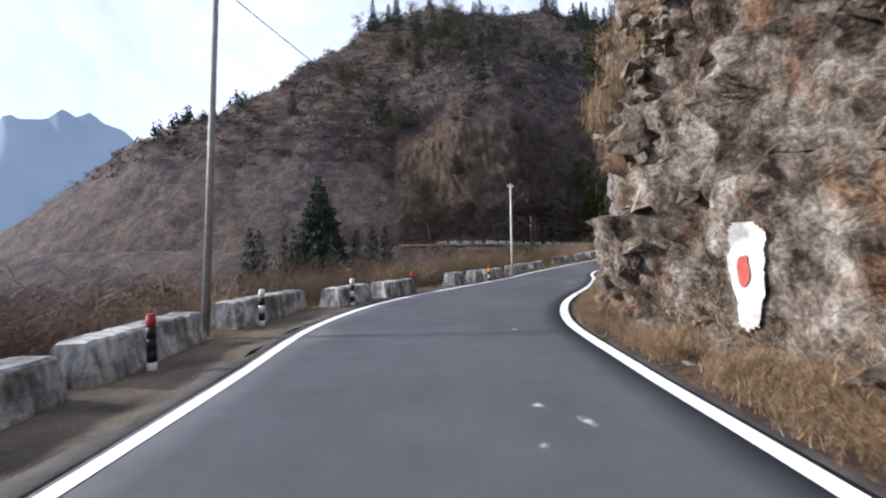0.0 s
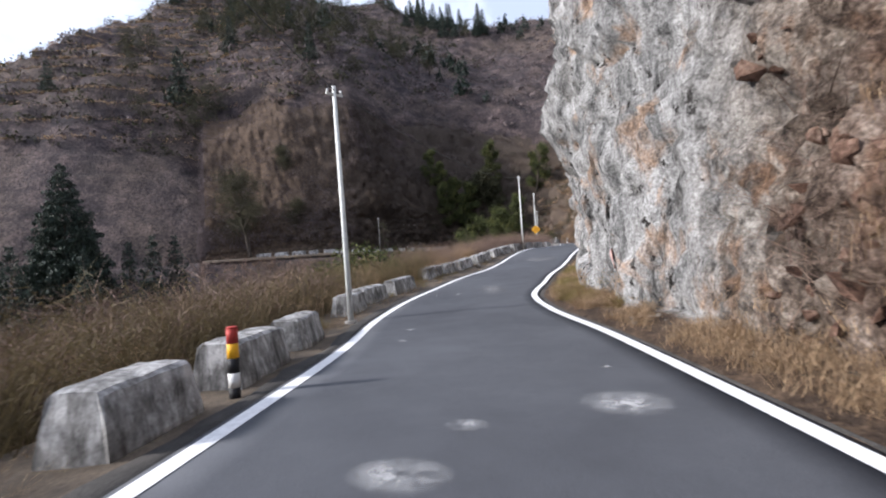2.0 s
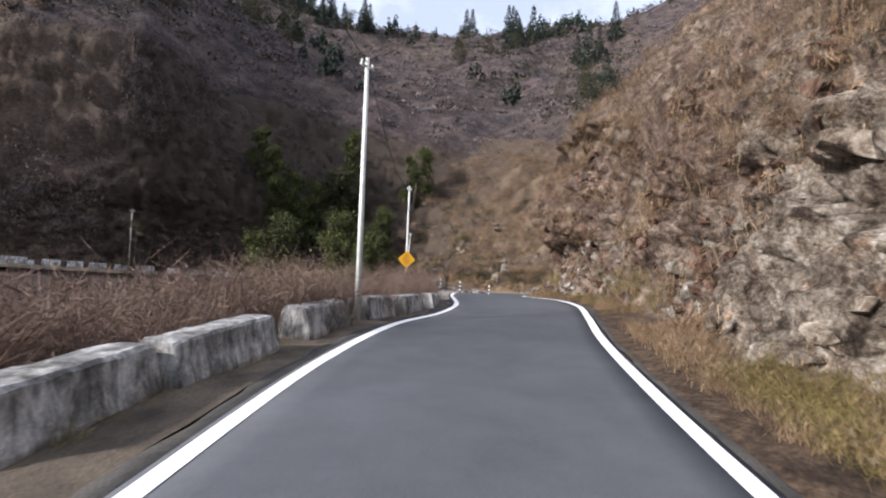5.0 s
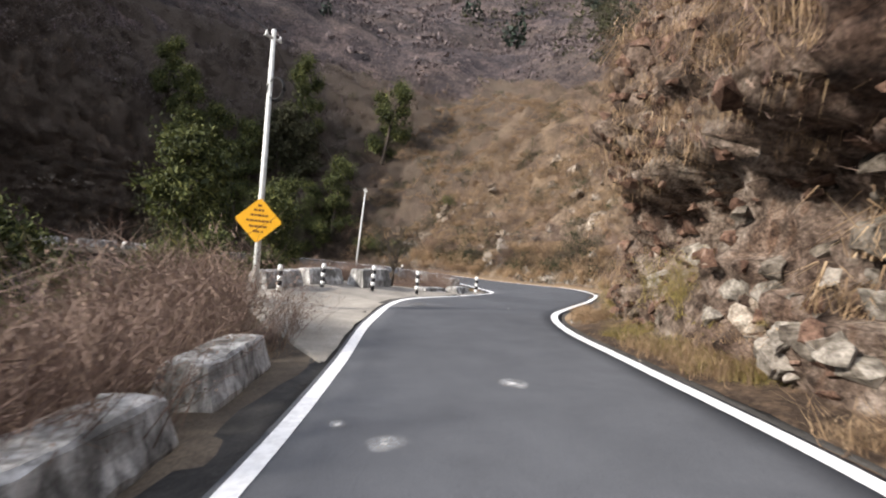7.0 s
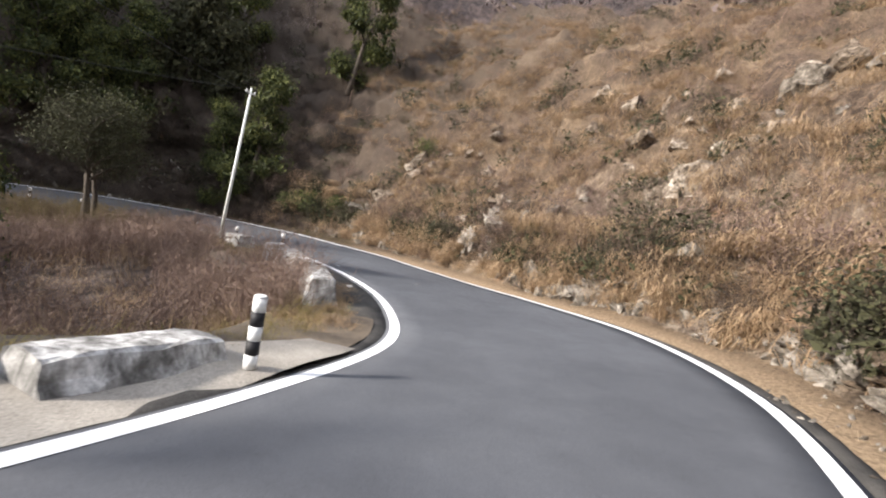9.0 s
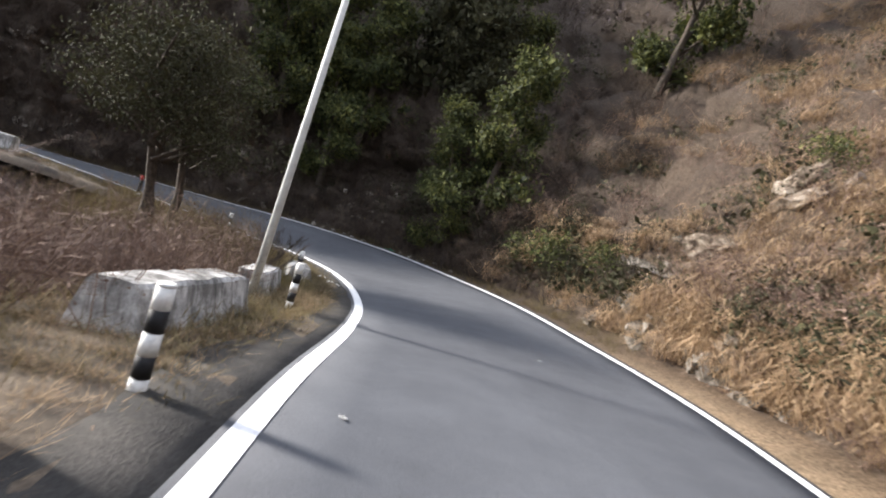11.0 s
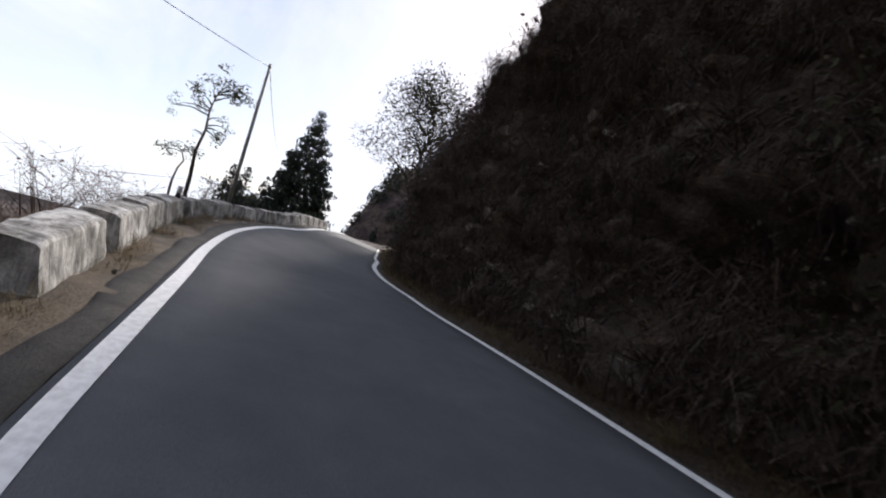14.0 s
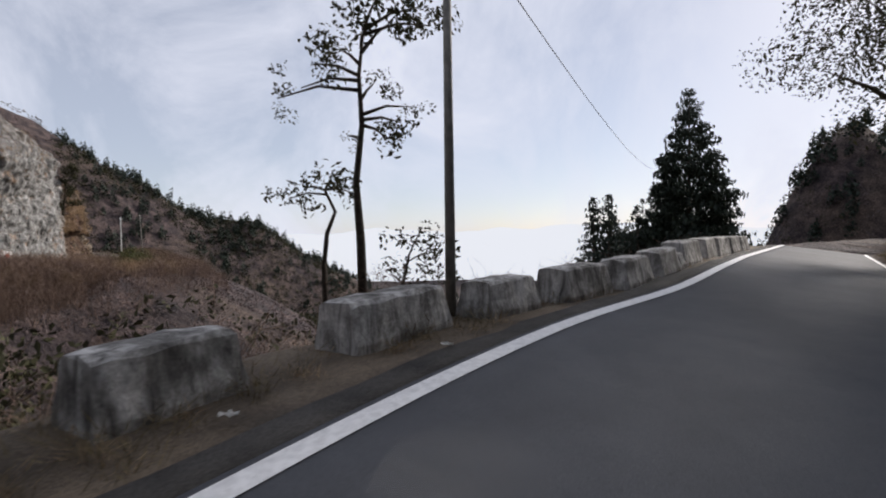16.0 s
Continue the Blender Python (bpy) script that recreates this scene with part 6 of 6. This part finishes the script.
def rubble(name, places, lo, hi, material, label):
    """Many joined stones bedded in the bank."""
    sizes = (lo + (hi - lo) * RNG.rand(len(places), 1) ** 1.8) * (0.65 + 0.7 * RNG.rand(len(places), 3))
    ob = scattered(name, STONE_TRIS, places, sizes, material, label, "", tilt=0.4)
    ob.parent = rock_bank
    return ob


p = np.vstack([bunched(on_bank(5400, -6, 13, 1.0, 1.8), 1.6, -0.2, 6), bunched(on_bank(1700, 44, 58, 1.0, 1.8), 1.6, 0.0, 6)])
p = p[np.hypot(*(p[:, :2] - at_station(6.3, 3.6)[0][:2]).T) > 1.3]
rubble("broken_stone", p, 0.10, 0.42, ROCKS, "angular broken brown-grey stone of the bank")
p = np.vstack([bunched(on_bank(600, 11, 27, 1.0, 1.33), 1.3, 0.0, 7), bunched(on_bank(1500, 58, 80, 1.0, 1.9), 1.3, -0.1, 7)])
rubble("reddish_stone", p, 0.10, 0.42, RED_ROCKS, "reddish broken stone and clods")
p = np.vstack([bunched(on_bank(300, 58, 79, 1.0, 1.34), 1.4, 0.1, 8), bunched(on_bank(1100, 82, 116, 0.95, 1.45), 1.3, 0.0, 8), bunched(on_bank(700, 82, 116, 1.45, 2.6), 2.2, 0.3, 8), bunched(on_bank(500, 116, 150, 0.9, 1.6), 1.5, 0.3, 8)])
rubble("pale_stone", p, 0.15, 0.6, PALE_ROCKS, "pale weathered stone showing through the bank")

# single blocks that stand out of the bank
BLOCK_MESHES = []
for k, material in enumerate((ROCKS, ROCKS, ROCKS, PALE_ROCKS, PALE_ROCKS, PALE_ROCKS, RED_ROCKS, RED_ROCKS)):
    sm = stone_mesh(200 + k, 13, 0.85)
    bmesh.ops.subdivide_edges(sm, edges=sm.edges[:], cuts=2, use_grid_fill=True)
    for v in sm.verts:
        n = noise.noise_vector(v.co * 3.1 + Vector((k, 0, 0))) * 0.06 + noise.noise_vector(v.co * 8.3) * 0.03
        v.co = v.co * (1 + 0.10 * noise.cell(v.co * 4.0)) + n
    me = bpy.data.meshes.new("rock")
    sm.to_mesh(me)
    sm.free()
    me.materials.append(material)
    BLOCK_MESHES.append(me)


def rock_at(p, size, sort, name="rock", parent=None):
    ob = new(name, BLOCK_MESHES[sort])
    turn = Euler((RNG.randn() * 0.35, RNG.randn() * 0.35, RNG.rand() * 6.283))
    ob.matrix_basis = Matrix.Translation(Vector(p)) @ turn.to_matrix().to_4x4() @ Matrix.Diagonal((*(size * (0.75 + 0.5 * RNG.rand(3))), 1))
    ob.parent = parent
    return ob


def rocks(count, s0, s1, v0, v1, lo, hi, sorts):
    for p in on_bank(count, s0, s1, v0, v1) + RNG.randn(count, 3) * 0.05:
        rock_at(p, lo + (hi - lo) * RNG.rand() ** 1.6, sorts[RNG.randint(len(sorts))], parent=rock_bank)


rocks(26, 7.5, 13, 1.02, 1.6, 0.4, 1.0, (0, 1, 2))
rocks(12, -3, 4.5, 1.02, 1.6, 0.4, 1.0, (0, 1, 2))
rocks(12, 11, 26, 1.0, 1.2, 0.3, 0.7, (0, 1, 6))
rocks(30, 44, 58, 1.0, 1.7, 0.4, 1.1, (0, 1, 3))
rocks(60, 58, 73, 1.02, 1.34, 0.18, 0.5, (0, 1, 6, 2, 3))
rocks(12, 71, 75.5, 1.02, 1.18, 0.3, 0.6, (3, 4, 5))
rocks(26, 71, 81.5, 1.02, 1.3, 0.2, 0.6, (0, 6, 7, 3))
# outcrops on the slope over the bend: x, y, size, how many stones, kind
BANK_TREE = BVHTree.FromPolygons([v.co[:] for v in rock_bank.data.vertices], [f.vertices[:] for f in rock_bank.data.polygons])


def bank_top(x, y):
    hit = BANK_TREE.ray_cast(Vector((x, y, 80)), Vector((0, 0, -1)))
    return hit[0].z if hit[0] else surface_z(x, y)


for x, y, size, count, kind in ((52.0, 96.6, 1.5, 14, 0), (50.9, 98.5, 0.7, 3, 3), (51.2, 80.9, 0.9, 6, 3), (55.9, 80.1, 1.5, 7, 0), (58.9, 87.7, 1.6, 6, 0), (53.8, 90.1, 1.0, 7, 1),
                                (51.5, 83.6, 1.2, 12, 3), (51.6, 89.2, 1.0, 8, 1), (51.3, 92.6, 0.7, 4, 3), (51.6, 86.8, 1.4, 14, 4), (55.0, 93.8, 1.2, 6, 1), (60.5, 78.2, 1.8, 7, 2),
                                (57.3, 83.6, 1.1, 5, 1), (54.8, 98.8, 1.1, 6, 2), (57.6, 95.0, 1.0, 4, 0), (53.6, 85.0, 1.0, 6, 1), (62.0, 84.0, 1.5, 5, 2), (50.0, 78.0, 0.8, 6, 3)):
    for _ in range(count):
        q = np.array((x, y)) + RNG.randn(2) * size * 0.8
        big = size * (0.4 + 0.75 * RNG.rand())
        i, d = nearest(q[:1], q[1:])
        if d[0] - HALF[i[0]] > 1.0 + 0.55 * big:
            rock_at((q[0], q[1], bank_top(q[0], q[1]) - 0.04 * big), big, (kind + RNG.randint(0, 2)) % 6, parent=rock_bank)
rocks(30, 86, 101, 1.02, 1.3, 0.35, 0.95, (3, 4, 5, 1))
rocks(7, 88, 112, 1.0, 1.15, 0.3, 0.7, (0, 1, 3))
rocks(8, 122, 146, 1.0, 1.4, 0.3, 0.6, (3, 4, 5))


for x, y, z, high in ((28.4, 107.4, 1.5, 0.8), (28.7, 107.35, 1.0, 0.5), (25.6, 105.0, 1.8, 0.6), (24.2, 105.3, 1.7, 0.7), (31.0, 108.0, 1.1, 0.5), (33.1, 108.3, 1.0, 0.45), (22.8, 104.2, 1.5, 0.5)):
    hit = BANK_TREE.find_nearest(Vector((x, y, z)))
    ob = new("rock", BLOCK_MESHES[3 + int(10 * z) % 3])
    ob.matrix_basis = Matrix.Translation(hit[0] + hit[1] * 0.04) @ Euler((0.1, 0.15, x)).to_matrix().to_4x4() @ Matrix.Diagonal((high * 0.45, high * 0.4, high * 1.3, 1))
    ob.parent = rock_bank


# ---------------------------------------------------------------- loose stones and litter along the edges
def loose(s, side, size, sort, label, category="stone", group="loose stones"):
    p, _ = at_station(s, side)
    ob = rock_at((p[0], p[1], p[2] + size * 0.12 - 0.04), size, sort, "stone")
    return tagged(ob, label, category, group)


loose(47.9, -2.95, 0.42, 3, "pale boulder lying on the shoulder")
loose(81.6, 3.1, 0.6, 4, "large pale boulder on the sandy verge")
loose(98.0, 3.75, 0.7, 5, "weathered pale rock at the foot of the slope")
for k in range(44):
    s = 121.5 + 5.8 * RNG.rand() if k < 36 else 117 + 10 * RNG.rand()
    loose(s, float(np.interp(s, STATION, HALF)) + 0.3 + 0.7 * RNG.rand(), 0.10 + 0.26 * RNG.rand() ** 2, 3 + k % 3, "small pale stone of the rubble beside the road line")
for k in range(34):
    s = RNG.rand() * 145
    side = (float(np.interp(s, STATION, HALF)) + 0.2 + 0.5 * RNG.rand()) * (1 if k % 2 else -1)
    loose(s, side, 0.04 + 0.09 * RNG.rand() ** 2, (0, 3, 4)[k % 3], "small stone on the edge of the road")


def scrap(s, side, size, seed):
    """A crumpled scrap of paper or plastic."""
    r = np.random.RandomState(seed)
    bm = bmesh.new()
    grid = [[bm.verts.new(((i / 4 - 0.5) * size + r.randn() * 0.06 * size, (j / 3 - 0.5) * size * 0.6 + r.randn() * 0.06 * size, abs(r.randn()) * 0.10 * size)) for j in range(4)] for i in range(5)]
    for i in range(4):
        for j in range(3):
            bm.faces.new((grid[i][j], grid[i + 1][j], grid[i + 1][j + 1], grid[i][j + 1]))
    bmesh.ops.solidify(bm, geom=bm.faces[:], thickness=0.004)
    ob = tagged(part("litter", bm, LITTER), "crumpled pale scrap of litter on the roadside", "litter", "roadside litter")
    p, yaw = at_station(s, side)
    ob.matrix_basis = pose(p[0], p[1], p[2] + 0.008, 0, 0, r.rand() * 360)
    return ob


for k, (s, side, size) in enumerate(((101.3, -2.94, 0.16), (100.4, -3.1, 0.2), (104.7, -2.2, 0.08), (115.6, -3.2, 0.22), (116.4, -3.3, 0.24), (114.9, -3.0, 0.12), (121.6, -1.75, 0.1), (128.2, -3.4, 0.3), (146.0, -2.66, 0.12), (144.6, -2.9, 0.12), (9.3, 1.36, 0.07), (69.6, -2.35, 0.16), (98.4, -3.0, 0.2), (122.0, 3.1, 0.2), (124.8, 3.3, 0.24), (127.0, -3.3, 0.14), (124.3, 3.35, 0.26), (125.1, 3.5, 0.22), (125.7, 3.45, 0.3), (126.6, 3.3, 0.18), (123.6, 3.3, 0.2))):
    scrap(s, side, size, k)
green_rag = scrap(122.8, 3.15, 0.45, 61)
green_rag.data.materials[0] = GREEN_RAG
tagged(green_rag, "crumpled green plastic sheet beside the road line")


# ---------------------------------------------------------------- chalky smears and dust on the asphalt
def smear(s, side, long, wide, seed, sort):
    r = np.random.RandomState(seed)
    bm = bmesh.new()
    p, yaw = at_station(s, side)
    i = int(np.clip(np.searchsorted(STATION, s), 1, len(MID) - 2))
    rise = math.atan2(MID[i + 1, 2] - MID[i - 1, 2], STATION[i + 1] - STATION[i - 1])
    hub = bm.verts.new((0, 0, 0))
    rim = [bm.verts.new((math.cos(a) * wide * 0.5, math.sin(a) * long * 0.5, 0)) for a in (k / 24 * 6.2832 for k in range(24))]
    for k in range(24):
        bm.faces.new((hub, rim[k], rim[(k + 1) % 24]))
    dust = sort is DUST
    ob = tagged(part("dust_patch" if dust else "chalk_smear", bm, sort), "faint pale dust spread over the asphalt" if dust else "chalky white scuff on the asphalt", "road mark", "scuffs on the road")
    ob.matrix_basis = Matrix.Translation((p[0], p[1], p[2] + 0.006)) @ Euler((rise, -math.atan(TILT[i]), radians(yaw) + 0.3 * r.randn())).to_matrix().to_4x4()


for k, (s, side, long, wide) in enumerate(((23.25, -0.59, 0.55, 0.75), (23.85, -0.18, 0.3, 0.4), (24.4, 1.2, 0.8, 0.85), (25.9, 1.39, 0.2, 0.14), (72.55, 0.14, 0.5, 0.36), (71.1, -1.16, 0.4, 0.36), (71.25, -1.61, 0.25, 0.16),
                                            (5.2, 1.31, 0.3, 0.13), (4.4, 0.86, 0.14, 0.1), (5.3, 0.99, 0.16, 0.15), (28.2, -1.21, 0.3, 0.2), (29.6, -1.13, 0.26, 0.24), (33.5, -1.8, 0.4, 0.2), (36.15, -0.58, 0.3, 0.28),
                                            (36.25, -1.32, 0.2, 0.16), (44.4, 0.93, 0.25, 0.14), (43.6, 1.28, 0.16, 0.2), (81.2, 0.82, 0.5, 0.14), (102.6, -2.05, 0.2, 0.42), (99.8, -0.51, 0.4, 0.2), (109.6, 0.45, 0.2, 0.14), (123.7, 2.0, 0.16, 0.14), (126.4, 1.62, 0.2, 0.16))):
    smear(s, side, long, wide, 60 + k, WEAR)
for k, (s, side, long, wide) in enumerate(((49.8, 0.1, 3.4, 3.2), (9.3, -2.0, 1.8, 1.0), (80.4, -1.1, 1.0, 1.3), (79.9, -1.7, 2.6, 0.9), (144.4, -1.5, 1.6, 1.1), (158.0, 0.0, 5.0, 3.0), (37.0, 0.4, 4.0, 1.0), (131.0, -2.2, 1.0, 0.7))):
    smear(s, side, long, wide, 160 + k, DUST)


# pebbles on the sandy verge and along the shoulder
p = np.vstack([on_bank(260, 78, 92, 0.05, 1.0), on_bank(500, -4, 60, 0.35, 1.02)])
rubble("pebbles", p, 0.02, 0.14, PALE_ROCKS, "pebbles and stone chips along the verge")


# ---------------------------------------------------------------- painted marks on the rock
WHITEWASH = plain("whitewash_on_rock", (0.60, 0.58, 0.55), 0.95, 0, 0.35, 6)
PINK_MARK = plain("washed_out_pink_paint", (0.44, 0.27, 0.24), 0.95, 0, 0.45, 5)
RED_MARK = plain("red_mark_paint", (0.42, 0.085, 0.065), 0.9, 0, 0.3, 9)


def daub(name, s, z, wide, high, material, parent, label, lift, seed, square=3.2):
    """Paint daubed on the rock: a thin skin that follows the face, with a ragged outline."""
    r = np.random.RandomState(seed)
    p, yaw = at_station(s, 0.0)
    way, out = Vector((-math.sin(radians(yaw)), math.cos(radians(yaw)), 0)), Vector((math.cos(radians(yaw)), math.sin(radians(yaw)), 0))
    bm = bmesh.new()
    n = 37
    grid = {}
    ragged = 0.84 + 0.2 * r.rand(12)
    for i in range(n):
        for j in range(n):
            u, w = (i / (n - 1) - 0.5) * 2, (j / (n - 1) - 0.5) * 2
            a = (math.atan2(w, u) + math.pi) / (2 * math.pi) * 12
            edge = ragged[int(a) % 12] * (1 - a % 1) + ragged[(int(a) + 1) % 12] * (a % 1)
            if (abs(u) ** square + abs(w) ** square) ** (1 / square) > edge:
                continue
            start = Vector((p[0], p[1], p[2] + z + w * high / 2)) + way * (u * wide / 2)
            hit = BANK_TREE.ray_cast(start, out, 12.0)
            if hit[0] is not None:
                grid[i, j] = (start, hit[3])
    for _ in range(10):
        grid = {(i, j): (p0, min(d, sum(grid.get(k, (0, d))[1] for k in ((i - 1, j), (i + 1, j), (i, j - 1), (i, j + 1))) / 4 + 0.02)) for (i, j), (p0, d) in grid.items()}
    grid = {k: bm.verts.new(p0 + out * (d - lift)) for k, (p0, d) in grid.items()}
    for i in range(n - 1):
        for j in range(n - 1):
            q = [grid.get(k) for k in ((i, j), (i + 1, j), (i + 1, j + 1), (i, j + 1))]
            if all(q) and max(v.co.dot(out) for v in q) - min(v.co.dot(out) for v in q) < 0.5:
                bm.faces.new(q)
    for f in bm.faces:
        f.smooth = True
    return part(name, bm, material, parent, label)


for k, (s, z, wide, high, dw, dh) in enumerate(((6.3, 1.12, 0.5, 1.25, 0.2, 0.38), (43.6, 1.15, 1.5, 1.15, 0.65, 0.5), (53.2, 1.35, 0.85, 1.0, 0.5, 0.42), (23.3, 0.95, 0.0, 0.0, 0.34, 0.30), (30.8, 1.05, 0.0, 0.0, 0.4, 0.5))):
    mark = thing("painted_mark", "red disc painted on a whitewashed patch of rock" if wide else "washed-out pink blot of paint on bare rock", "painted mark", group="painted marks on the rock")
    if wide:
        daub("white_patch", s, z, wide, high, WHITEWASH, mark, "whitewashed patch", 0.05, 70 + k)
    daub("red_disc", s, z + 0.03, dw, dh, RED_MARK if wide else PINK_MARK, mark, "faded red disc" if wide else "washed-out pink blot", 0.068, 80 + k, 2.0)


# ---------------------------------------------------------------- leafless shrubs behind the parapet
def leafless_shrub(s, side, scale, seed):
    r = np.random.RandomState(seed)
    t = np.concatenate([twigs(26, 1.5, 1.5, 0.012, r), leaf_clump(60, 1.0, 0.5, 0.05, r) + np.array([0, 0, 0.5])]).reshape(-1, 3) * scale
    ob = new("shrub", mesh_from("shrub", t, np.arange(len(t)).reshape(-1, 3), TWIG))
    tagged(ob, "thin leafless shrub growing behind the parapet blocks", "shrub", "leafless shrubs")
    p, yaw = at_station(s, -side)
    ob.matrix_basis = pose(p[0], p[1], p[2] - 0.35, 0, 0, yaw)


for k, (s, side, scale) in enumerate(((140.6, 4.9, 1.0), (142.4, 4.7, 0.85), (147.2, 4.4, 0.7), (17.5, 5.2, 1.2), (34.0, 5.0, 1.25), (36.0, 5.6, 1.0), (115.2, 6.0, 1.0))):
    leafless_shrub(s, side, scale, 300 + k)


def bare_tree(x, y, z, height, seed, label):
    """A small leafless tree: forking stems and fine twigs."""
    r = np.random.RandomState(seed)
    tree = thing("leafless_tree", label, "tree", pose(x, y, z, 0, 0, 40))
    stems = bmesh.new()

    def grow(p, way, length, radius, level):
        q = p + way * length
        add_bm(stems, bm_tube([p, p.lerp(q, 0.5) + Vector(r.randn(3) * 0.04 * length), q], radius, radius * 0.6, 6 if level < 2 else 4))
        if level < 4:
            for _ in range(3 if level < 3 else 2):
                turn = (way + Vector((r.randn() * 0.42, r.randn() * 0.42, 0.12))).normalized()
                grow(p.lerp(q, 0.65 + 0.35 * r.rand()), turn, length * (0.55 + 0.25 * r.rand()), radius * 0.6, level + 1)

    for k in range(3):
        grow(Vector((0.1 * k, 0.06 * k, -0.3)), Vector((r.randn() * 0.16, r.randn() * 0.16, 1)).normalized(), height * 0.42, 0.035, 0)
    part("crown", stems, BARK, tree)


bare_tree(35.9, 73.75, 0.7, 3.0, 5, "small leafless tree with pale stems behind the lay-by")
bare_tree(41.4, 94.2, -0.5, 1.9, 9, "thin dry sapling with bare twigs beside the pole")
bare_tree(3.2, 33.4, -0.8, 1.9, 12, "thin leafless sapling growing up behind the parapet")
